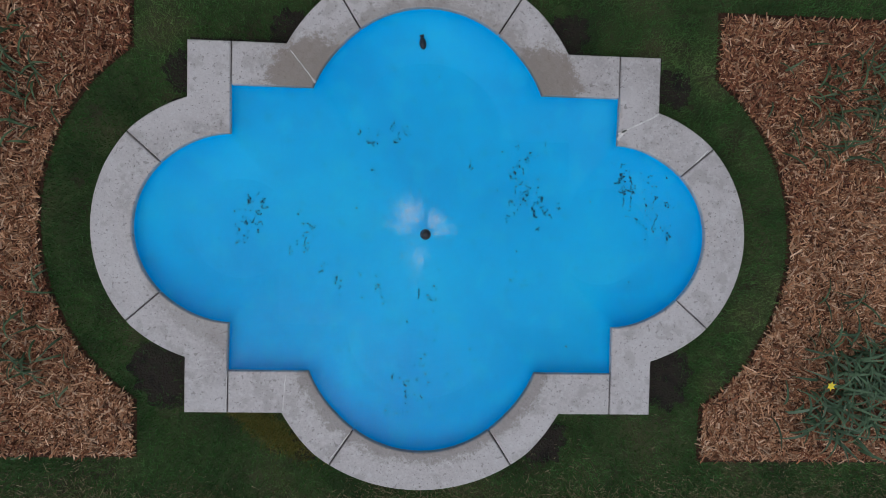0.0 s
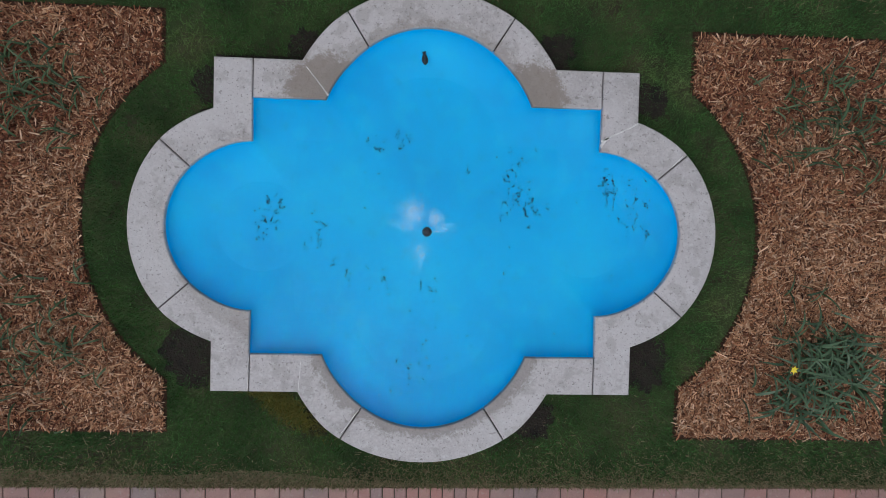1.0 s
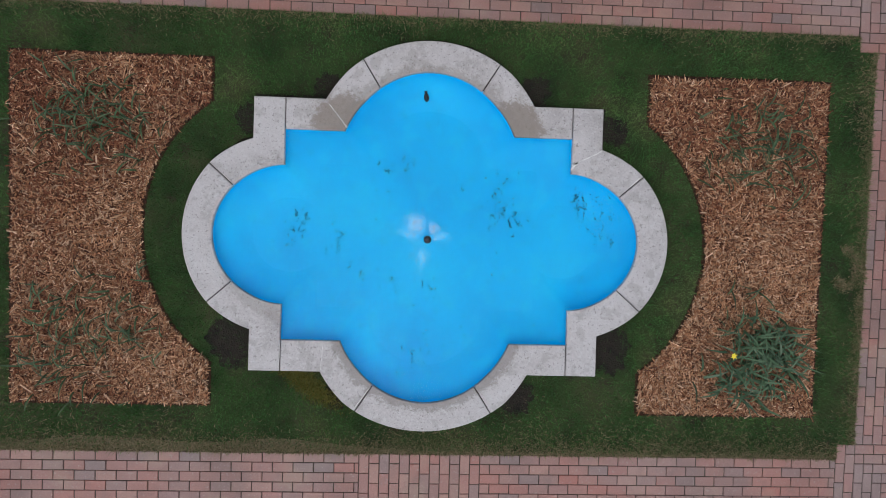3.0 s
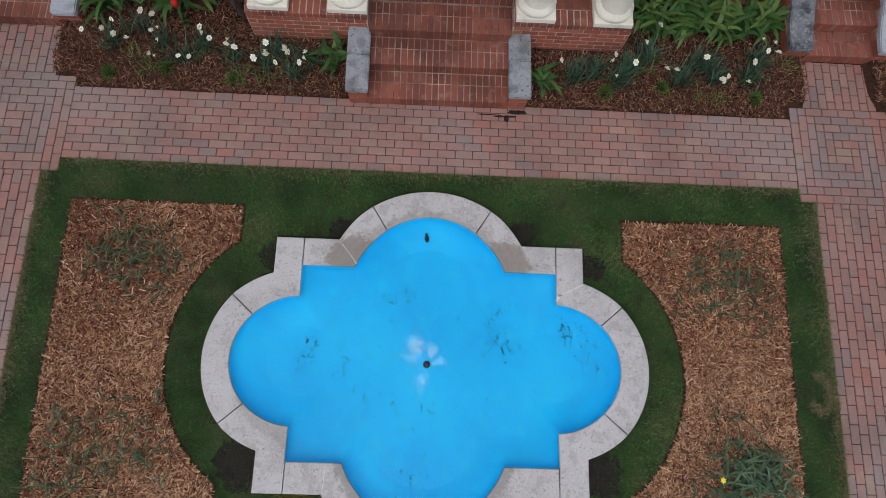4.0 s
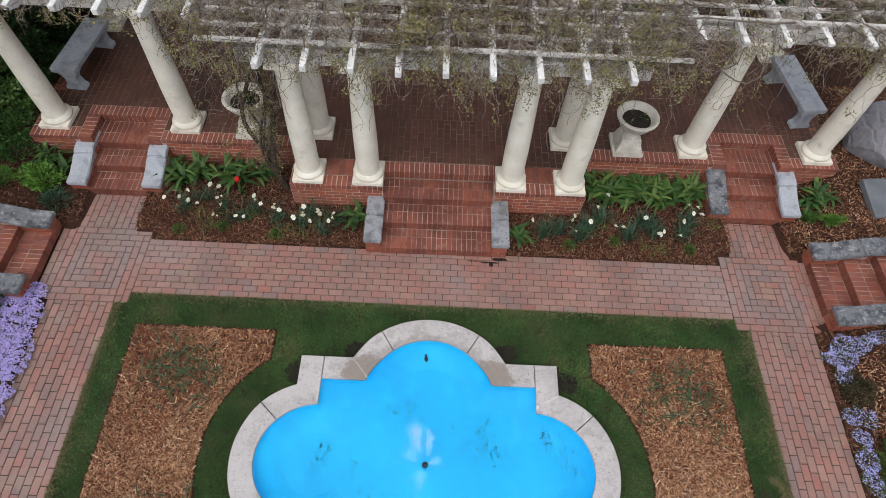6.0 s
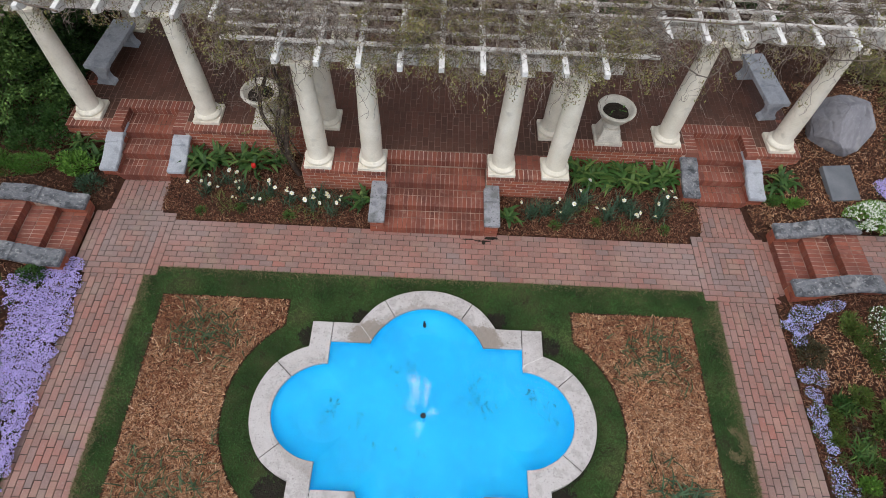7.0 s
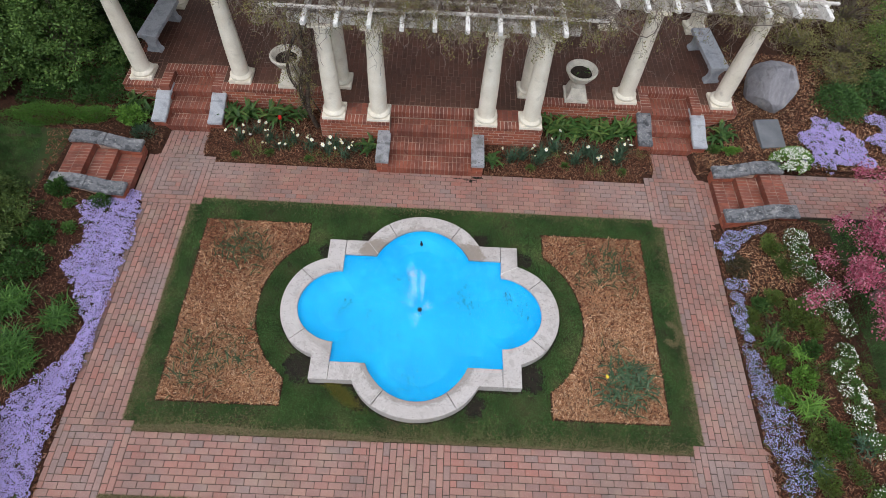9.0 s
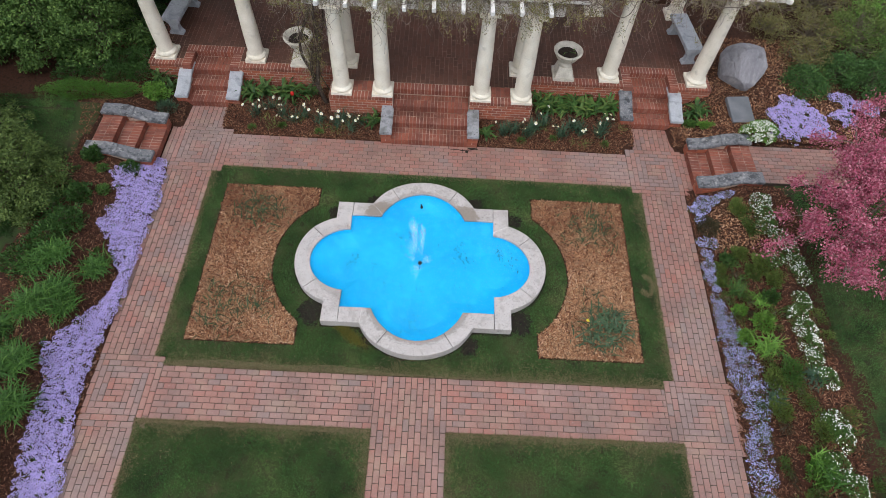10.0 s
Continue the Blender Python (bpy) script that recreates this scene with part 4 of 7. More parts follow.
DAFF_LEAF = foliage("daffodil_leaf", [(0.036, 0.082, 0.044), (0.060, 0.120, 0.066), (0.024, 0.056, 0.032), (0.12, 0.19, 0.12)])
BULB_LEAF = foliage("bulb_leaf", [(0.046, 0.086, 0.036), (0.072, 0.118, 0.050), (0.034, 0.062, 0.028), (0.13, 0.17, 0.085)])
COURT_LEAF = foliage("pale_bulb_leaf", [(0.055, 0.105, 0.048), (0.085, 0.145, 0.072), (0.036, 0.072, 0.034), (0.15, 0.21, 0.13)])
DAYLILY = foliage("daylily_leaf", [(0.038, 0.105, 0.016), (0.058, 0.148, 0.023), (0.025, 0.074, 0.012), (0.10, 0.21, 0.034)])
FRESH = foliage("fresh_green_leaf", [(0.11, 0.24, 0.03), (0.16, 0.32, 0.05), (0.08, 0.19, 0.03), (0.20, 0.36, 0.06)])
MID_GREEN = foliage("mid_green_leaf", [(0.06, 0.14, 0.025), (0.09, 0.19, 0.036), (0.04, 0.10, 0.02), (0.13, 0.23, 0.05)])
DARK_GREEN = foliage("dark_green_leaf", [(0.03, 0.085, 0.016), (0.055, 0.13, 0.026), (0.022, 0.06, 0.013), (0.095, 0.19, 0.04)])
HEDGE = foliage("hedge_leaf", [(0.055, 0.120, 0.026), (0.092, 0.180, 0.038), (0.040, 0.090, 0.020), (0.155, 0.255, 0.055), (0.070, 0.150, 0.030)])
BANK = foliage("olive_brown_leaf", [(0.135, 0.125, 0.042), (0.195, 0.185, 0.058), (0.11, 0.08, 0.038), (0.235, 0.24, 0.078), (0.145, 0.105, 0.048), (0.10, 0.13, 0.036)])
FEATHERY = foliage("feathery_green_leaf", [(0.065, 0.165, 0.022), (0.095, 0.22, 0.030), (0.045, 0.12, 0.018), (0.13, 0.27, 0.040)])
DEEP_GREEN = foliage("deep_green_leaf", [(0.018, 0.052, 0.010), (0.034, 0.085, 0.017), (0.013, 0.036, 0.008), (0.06, 0.12, 0.025)])
BUSH = foliage("olive_bush_leaf", [(0.065, 0.112, 0.024), (0.10, 0.155, 0.034), (0.045, 0.082, 0.018), (0.15, 0.21, 0.05), (0.08, 0.13, 0.028)])
OLIVE = foliage("olive_green_leaf", [(0.10, 0.15, 0.03), (0.14, 0.20, 0.042), (0.07, 0.11, 0.024), (0.19, 0.25, 0.06)])
BRONZE = foliage("bronze_leaf", [(0.06, 0.055, 0.03), (0.09, 0.07, 0.035), (0.04, 0.045, 0.02), (0.12, 0.085, 0.04)])
VINE_LEAF = foliage("young_vine_leaf", [(0.23, 0.225, 0.062), (0.17, 0.185, 0.05), (0.33, 0.31, 0.10), (0.25, 0.185, 0.09), (0.20, 0.135, 0.075), (0.20, 0.205, 0.06), (0.30, 0.25, 0.13)])
PHLOX = foliage("phlox_petal", [(0.40, 0.33, 0.66), (0.48, 0.40, 0.74), (0.34, 0.27, 0.59), (0.56, 0.49, 0.80)])
PHLOX_BLUE = foliage("blue_phlox_petal", [(0.36, 0.36, 0.70), (0.48, 0.48, 0.80), (0.30, 0.29, 0.62), (0.58, 0.57, 0.84)])
WHITE_PETAL = foliage("white_petal", [(0.80, 0.80, 0.76), (0.86, 0.86, 0.83), (0.74, 0.75, 0.68)])
CREAM_PETAL = foliage("cream_petal", [(0.84, 0.80, 0.60), (0.80, 0.70, 0.30)])
YELLOW = foliage("yellow_petal", [(0.85, 0.70, 0.05), (0.80, 0.60, 0.04)])
RED = foliage("red_petal", [(0.62, 0.02, 0.015), (0.5, 0.015, 0.01)])
PINK = foliage("crabapple_blossom", [(0.46, 0.095, 0.175), (0.55, 0.15, 0.24), (0.30, 0.05, 0.09), (0.68, 0.30, 0.38), (0.17, 0.04, 0.045), (0.42, 0.08, 0.145)])
BARK = material("grey_bark", [(0.12, 0.095, 0.075), (0.20, 0.165, 0.135), (0.15, 0.12, 0.095)], 18, 0.9, 0.6, 80, "", 0.35)
DRY_GRASS = foliage("dry_grass_blades", [(0.22, 0.17, 0.09), (0.32, 0.25, 0.15), (0.15, 0.13, 0.06), (0.11, 0.12, 0.04), (0.27, 0.20, 0.12)])
MOSS = foliage("yellow_moss", [(0.11, 0.10, 0.015), (0.16, 0.14, 0.02), (0.07, 0.085, 0.015), (0.20, 0.16, 0.03)])
DARK_BARK = material("dark_vine_bark", [(0.045, 0.033, 0.026), (0.09, 0.068, 0.052)], 18, 0.9, 0.6, 80, "", 0.35)
TWIG_DARK = material("dark_twig", [(0.075, 0.052, 0.040), (0.14, 0.105, 0.082), (0.045, 0.032, 0.026)], 5, 0.9, 0.0, 60, "", 0.3)
TWIG = material("bare_twig", [(0.22, 0.172, 0.14), (0.38, 0.315, 0.265), (0.125, 0.094, 0.076)], 5, 0.9, 0.0, 60, "", 0.3)
BOULDER = material("grey_boulder", [(0.215, 0.212, 0.232), (0.285, 0.28, 0.305), (0.25, 0.245, 0.268), (0.34, 0.335, 0.355)], 2.2, 0.8, 0.5, 16, "", 0.18, relief=0.02, grain=(1.5, 1, 0.7), spots=((1.4, 0.54, 0.66, (0.15, 0.15, 0.17), 0.45), (3.2, 0.59, 0.66, (0.44, 0.42, 0.41), 0.4), (30.0, 0.62, 0.70, (0.42, 0.43, 0.44), 0.4)))
SLATE = material("slate_tablet", [(0.13, 0.14, 0.155), (0.17, 0.18, 0.195)], 4, 0.6, 0.2, 60, "", 0.15)
POTTING = material("potting_soil", [(0.02, 0.015, 0.012), (0.045, 0.033, 0.025)], 25, 0.95, 0.8, 60)
DARK_METAL = material("dark_metal", [(0.03, 0.032, 0.035), (0.06, 0.06, 0.065)], 20, 0.45, 0.2, 80, "", 0.3, metal=0.7)
DEBRIS = material("wet_leaf_debris", [(0.008, 0.04, 0.08), (0.010, 0.065, 0.13), (0.010, 0.020, 0.030), (0.012, 0.10, 0.20)], 8, 0.8, 0.0, 50, "island")
rng = np.random.default_rng(7)


# ---- many small pieces in one mesh ----
def bulk(name, verts, faces, mat, parent=None, kind="stuff", label=""):
    """verts: (n, 3); faces: (m, k), all with the same number of corners."""
    verts, faces = np.asarray(verts, np.float32), np.asarray(faces, np.int32)
    me = bpy.data.meshes.new(name)
    me.vertices.add(len(verts))
    me.vertices.foreach_set("co", verts.ravel())
    k = faces.shape[1]
    me.loops.add(faces.size)
    me.loops.foreach_set("vertex_index", faces.ravel())
    me.polygons.add(len(faces))
    me.polygons.foreach_set("loop_start", np.arange(0, faces.size, k, dtype=np.int32))
    me.update(calc_edges=True)
    me.materials.append(mat)
    ob = new(name, me)
    ob.parent = parent
    return tagged(ob, label, kind=kind)


def frames_of(direction):
    """Two unit vectors square to each direction, turned at random."""
    d = direction / np.linalg.norm(direction, axis=1, keepdims=True)
    ref = np.where(np.abs(d[:, 2:3]) < 0.9, [[0, 0, 1.0]], [[1.0, 0, 0]])
    a = np.cross(d, ref)
    a /= np.linalg.norm(a, axis=1, keepdims=True)
    b = np.cross(d, a)
    t = rng.uniform(0, 2 * np.pi, (len(d), 1))
    return d, a * np.cos(t) + b * np.sin(t), b * np.cos(t) - a * np.sin(t)


def leaf_quads(base, direction, length, width):
    """Kite-shaped leaves from base along direction."""
    d, a, b = frames_of(direction)
    length, width = np.broadcast_to(length, len(d))[:, None], np.broadcast_to(width, len(d))[:, None]
    v = np.stack([base, base + d * length * 0.45 + a * width / 2 + b * width * 0.12, base + d * length, base + d * length * 0.45 - a * width / 2 + b * width * 0.12], 1)
    return v.reshape(-1, 3), np.arange(4 * len(d)).reshape(-1, 4)


def facing_leaves(base, direction, normal, length, width):
    """Kite-shaped leaves along direction whose blades face along normal."""
    d = direction / np.linalg.norm(direction, axis=1, keepdims=True)
    a = np.cross(d, normal)
    a /= np.linalg.norm(a, axis=1, keepdims=True) + 1e-9
    b = np.cross(a, d)
    length, width = np.broadcast_to(length, len(d))[:, None], np.broadcast_to(width, len(d))[:, None]
    v = np.stack([base, base + d * length * 0.45 + a * width / 2 + b * width * 0.1, base + d * length, base + d * length * 0.45 - a * width / 2 + b * width * 0.1], 1)
    return v.reshape(-1, 3), np.arange(4 * len(d)).reshape(-1, 4)


def rosettes(centre, normal, radius, sides=5):
    """Small flat flowers facing along normal; with sides = 0 plain five-cornered ones."""
    d, a, b = frames_of(normal)
    r = np.broadcast_to(radius, len(d))[:, None]
    if sides == 0:
        pts = [centre + r * 0.85 * (a * np.cos(2 * np.pi * i / 5) + b * np.sin(2 * np.pi * i / 5)) for i in range(5)]
        return np.stack(pts, 1).reshape(-1, 3), np.arange(5 * len(d)).reshape(-1, 5)
    pts = []
    for i in range(sides * 2):
        t = 2 * np.pi * i / (sides * 2)
        k = 1.0 if i % 2 == 0 else 0.5
        pts.append(centre + k * r * (a * np.cos(t) + b * np.sin(t)) + d * r * (0.15 if i % 2 == 0 else 0))
    return np.stack(pts, 1).reshape(-1, 3), np.arange(sides * 2 * len(d)).reshape(-1, sides * 2)


def sphere_dirs(n, up=0.0):
    v = rng.normal(size=(n, 3))
    v /= np.linalg.norm(v, axis=1, keepdims=True)
    v[:, 2] += up
    return v / np.linalg.norm(v, axis=1, keepdims=True)


def ground_z(xy):
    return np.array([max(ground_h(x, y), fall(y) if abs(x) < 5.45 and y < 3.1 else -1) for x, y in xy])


def tubes(paths, radii, sides=4):
    """Tapered stems: paths is a list of (k, 3) arrays, radii of (start, end)."""
    verts, faces, base = [], [], 0
    ring = [(math.cos(2 * math.pi * i / sides), math.sin(2 * math.pi * i / sides)) for i in range(sides)]
    for p, (r0, r1) in zip(paths, radii):
        t = np.gradient(p, axis=0)
        t /= np.linalg.norm(t, axis=1, keepdims=True) + 1e-9
        ref = np.array([0.31, 0.2, 0.93]) if abs(t[0][2]) < 0.8 else np.array([1.0, 0.1, 0])
        a = np.cross(t, ref)
        a /= np.linalg.norm(a, axis=1, keepdims=True) + 1e-9
        b = np.cross(t, a)
        r = np.linspace(r0, r1, len(p))[:, None]
        for c, s in ring:
            verts.append(p + r * (a * c + b * s))
        k = len(p)
        for i in range(sides):
            j = (i + 1) % sides
            for q in range(k - 1):
                faces.append((base + i * k + q, base + j * k + q, base + j * k + q + 1, base + i * k + q + 1))
        base += sides * k
    return np.concatenate(verts), np.array(faces)


# ---- lawn grass and bark mulch ----
def blades(xy, z, height, width, lean=0.6):
    n = len(xy)
    t = rng.uniform(0, 2 * np.pi, n)
    side = np.stack([np.cos(t), np.sin(t), np.zeros(n)], 1)
    base = np.column_stack([xy, z])
    out = rng.normal(size=(n, 2)) * lean
    tip = base + np.column_stack([out * height[:, None], height])
    w = width[:, None] / 2
    v = np.stack([base - side * w, base + side * w, tip], 1)
    return v.reshape(-1, 3), np.arange(3 * n).reshape(-1, 3)


def scatter(n, x0, x1, y0, y1, test):
    xy = np.column_stack([rng.uniform(x0, x1, n), rng.uniform(y0, y1, n)])
    return xy[[bool(test(x, y)) for x, y in xy]]


def chips(xy, z, size, flat=0.46):
    n = len(xy)
    l, w, h = size * rng.uniform(0.5, 1.5, n), 0.05 * rng.uniform(0.09, 0.27, n), size * rng.uniform(0.05, 0.11, n)
    yaw, tilt, roll = rng.uniform(0, 2 * np.pi, n), rng.normal(size=n) * flat, rng.normal(size=n) * 0.5
    u = np.stack([np.cos(yaw) * np.cos(tilt), np.sin(yaw) * np.cos(tilt), np.sin(tilt)], 1)
    s = np.stack([-np.sin(yaw), np.cos(yaw), np.zeros(n)], 1)
    up = np.cross(u, s)
    s2 = s * np.cos(roll)[:, None] + up * np.sin(roll)[:, None]
    up2 = np.cross(u, s2)
    c = np.column_stack([xy, z + np.abs(np.sin(tilt)) * l * 0.4 + rng.uniform(0, 0.02, n)])
    v = []
    # a splinter: two long slopes that meet in a ridge, its ends cut askew
    skew = rng.normal(size=n) * 0.12
    for sy, sz, kx in ((-1, -1, 1.0), (0, 1, 0.9), (1, -1, 0.95)):
        for sx in (-1, 1):
            v.append(c + u * ((sx * kx + sy * skew) * l / 2)[:, None] + s2 * (sy * w / 2)[:, None] + up2 * (sz * h / 2)[:, None])
    v = np.stack(v, 1).reshape(-1, 3)
    quad = np.array([(0, 1, 3, 2), (2, 3, 5, 4)])
    f = (np.arange(n)[:, None, None] * 6 + quad[None]).reshape(-1, 4)
    return v, f


def build_grass():
    def bare(x, y):
        return 0.5 + 0.5 * noise.noise((x * 1.1, y * 1.1, 3.0)) + 0.35 * noise.noise((x * 4, y * 4, 9.0))

    def court(x, y):
        return in_court_lawn(x, y) and (not in_bare(x, y) or rng.random() < (0.10 if y < 0 else 0.28)) and rng.random() < 0.45 + 0.9 * bare(x, y) and rng.random() < 0.18 + 0.6 * (y - SOUTH[1]) / (worn(x) + 0.02)

    xy = scatter(380000, -INX, INX, SOUTH[1], NORTH[0] + 0.02, court)
    COURT.append(tagged(bulk("grass", *blades(xy, np.zeros(len(xy)), rng.uniform(0.02, 0.05, len(xy)), rng.uniform(0.003, 0.006, len(xy))), GRASS), "short mown grass blades on the court lawn", "grass"))
    # worn, straw-coloured fringes where the turf meets the bricks
    def fringe(x0, y0, x1, y1, inward, n, wide):
        u, d = rng.random(n), rng.exponential(1.0, n)
        x, y = x0 + (x1 - x0) * u, y0 + (y1 - y0) * u
        d *= wide * np.array([0.35 + 1.3 * max(0.0, 0.5 + 1.1 * noise.noise((a * 1.7, b * 1.7, 6.0))) for a, b in zip(x, y)])
        return np.column_stack([x + inward[0] * d, y + inward[1] * d])

    m, mn, ms = MX - PANEL, MN - PANEL, MS + PANEL
    court_edges = [(-m, SOUTH[1], m, SOUTH[1], (0, 1), 26000, 0.075), (-m, NORTH[0], m, NORTH[0], (0, -1), 7000, 0.06), (INX, ms, INX, mn, (-1, 0), 7000, 0.055), (-INX, ms, -INX, mn, (1, 0), 9000, 0.06)]
    lower_edges = [(-INX, SOUTH[0], -0.67, SOUTH[0], (0, -1), 13000, 0.075), (0.55, SOUTH[0], INX, SOUTH[0], (0, -1), 13000, 0.075), (-0.67, -5.2, -0.67, SOUTH[0], (-1, 0), 5000, 0.07), (0.55, -5.2, 0.55, SOUTH[0], (1, 0), 5000, 0.07), (-INX, -5.2, -INX, SOUTH[0], (1, 0), 4500, 0.07), (INX, -5.2, INX, SOUTH[0], (-1, 0), 4500, 0.07)]
    for edges, where_ in ((court_edges, "court lawn"), (lower_edges, "lower lawns")):
        xy = np.concatenate([fringe(*e) for e in edges])
        if edges is court_edges:
            # a pale worn ring in the turf
            a, d = rng.uniform(-2.6, 2.0, 1500), rng.normal(size=1500) * 0.028
            xy = np.concatenate([xy, np.column_stack([4.25 + (0.12 + d) * np.cos(a), -0.10 + (0.19 + d) * np.sin(a)])])
        COURT.append(tagged(bulk("grass", *blades(xy, np.full(len(xy), 0.004), rng.uniform(0.008, 0.035, len(xy)), rng.uniform(0.006, 0.011, len(xy)), 0.9), DRY_GRASS), "straw-coloured worn turf along the edges of the " + where_, "grass"))
    u = rng.normal(size=(4200, 2))
    xy = np.array([-1.21, -1.38]) + u[:, :1] * [0.14, -0.10] + u[:, 1:] * [0.025, 0.035]
    xy = xy[[in_court_lawn(x, y) for x, y in xy]]
    COURT.append(tagged(bulk("moss", *blades(xy, np.full(len(xy), 0.006), rng.uniform(0.015, 0.045, len(xy)), rng.uniform(0.005, 0.010, len(xy)), 0.9), MOSS), "yellow-green mossy patch beside the coping", "moss"))
    xy = scatter(150000, -INX, INX, -5.2, SOUTH[0], lambda x, y: (x < -0.67 or x > 0.55) and (y < SOUTH[0] - 0.8 * worn(x) or rng.random() < 0.25) and rng.random() < 0.4 + 0.9 * bare(x, y) * min(1, 0.35 + (SOUTH[0] - y) * 2))
    COURT.append(tagged(bulk("grass", *blades(xy, np.zeros(len(xy)), rng.uniform(0.02, 0.05, len(xy)), rng.uniform(0.004, 0.008, len(xy))), GRASS), "short mown grass blades on the lower lawns", "grass"))
    for x0, x1, y0, y1 in ((6.95, 10.5, -4.5, 2.0), (-10.5, -7.2, 0.0, 3.6)):
        xy = scatter(60000, x0, x1, y0, y1, lambda x, y: abs(x) > (7.05 if x > 0 and y < 0.8 else 7.35) + 0.1 * math.sin(2.1 * y) + 0.15 * rng.random())
        tagged(bulk("grass", *blades(xy, ground_z(xy), rng.uniform(0.03, 0.07, len(xy)), rng.uniform(0.005, 0.010, len(xy))), GRASS), "shaded grass beside the flower border", "grass")


def build_mulch():
    for s in (-1, 1):
        x0, x1, y0, y1 = BEDS[s][:4]
        xy = scatter(55000, x0, x1, y0, y1, lambda x, y: in_bed(x, y) and in_bed(x + 0.03, y) and in_bed(x - 0.03, y) and in_bed(x, y + 0.03) and in_bed(x, y - 0.03))
        # damp, redder mulch at the far end and in patches, dry tan mulch in the rest
        damp = np.array([0.42 * smoothstep(-0.2, 1.4, y) + 0.25 * smoothstep(-2.9, -3.9, x) + 0.07 + 0.45 * noise.noise((x * 1.1, y * 1.1, 4.0)) + 0.25 * noise.noise((x * 3.5, y * 3.5, 2.0)) for x, y in xy])
        wet = rng.random(len(xy)) < damp
        for some, mat, words in ((xy[~wet], CHIP, "dry tan and brown shredded bark mulch"), (xy[wet], CHIP_WET, "damp red-brown shredded bark mulch")):
            COURT.append(tagged(bulk("bark_mulch", *chips(some, np.full(len(some), 0.008), np.minimum(0.10, 0.050 * rng.lognormal(0, 0.30, len(some)))), mat), words, "mulch"))
    xy = scatter(42000, -4.50, 4.52, 3.10, 4.6, lambda x, y: not (abs(x) < 1.07) and not (abs(x) < 2.22 and y > FRONT - 0.02) and y > 3.15 - 0.008 * x + 0.02 * math.sin(8 * x) and not (abs(x) > MX - PANEL - 0.02 and y < MN + PANEL + 0.03))
    tagged(bulk("bark_mulch", *chips(xy, ground_z(xy), np.full(len(xy), 0.044)), CHIP_RED), "dark red-brown bark mulch under the terrace wall", "mulch")

    def border(x, y):
        a = abs(x)
        if 2.07 < y < 3.38 and a < 6.9:
            return False
        if y > 3.27 and a < 5.7 and y < 4.7:
            return 5.36 < a < 5.72 and y < 3.98
        if a > (7.02 if x > 0 and y < 0.8 else 7.28) + 0.1 * math.sin(2.1 * y) and y < 3.4 - 1.4 * (x > 0):
            return False
        return a > 5.39 + 0.02 * math.sin(7 * y) and not (x > 6.8 and 2.05 < y < 3.2) and not (y > 4.6 and a < 6.32)
    for x0, x1, many in ((-7.4, -5.34, 27000), (5.34, 7.5, 48000), (7.5, 9.3, 13000)):
        xy = scatter(many, x0, x1, -4.4 if x1 < 8 else 3.2, 6.6, border)
        deep = xy[:, 1] > 3.3
        pale_ = (xy[:, 0] > 0) & (rng.random(len(xy)) < np.array([0.42 + 0.5 * noise.noise((x * 1.3, y * 1.3, 8.0)) for x, y in xy]))
        tan = np.hypot((xy[:, 0] - 6.1) / 0.45, (xy[:, 1] - 1.1) / 0.6) < 0.8 + 0.4 * rng.random(len(xy))
        for some, mat, look_ in ((xy[deep & ~pale_], CHIP_DARK if x0 < 0 else CHIP_RED, "bark mulch beside the terrace"), (xy[deep & pale_], CHIP, "drier tan bark mulch beside the terrace"), (xy[~deep & ~tan], CHIP_RED, "red-brown bark mulch of the planted border"), (xy[~deep & tan], CHIP_RED if x0 < 0 else CHIP, "bark mulch of the planted border")):
            if len(some):
                tagged(bulk("bark_mulch", *chips(some, ground_z(some), np.full(len(some), 0.044)), mat), look_, "mulch")


build_grass()
build_mulch()


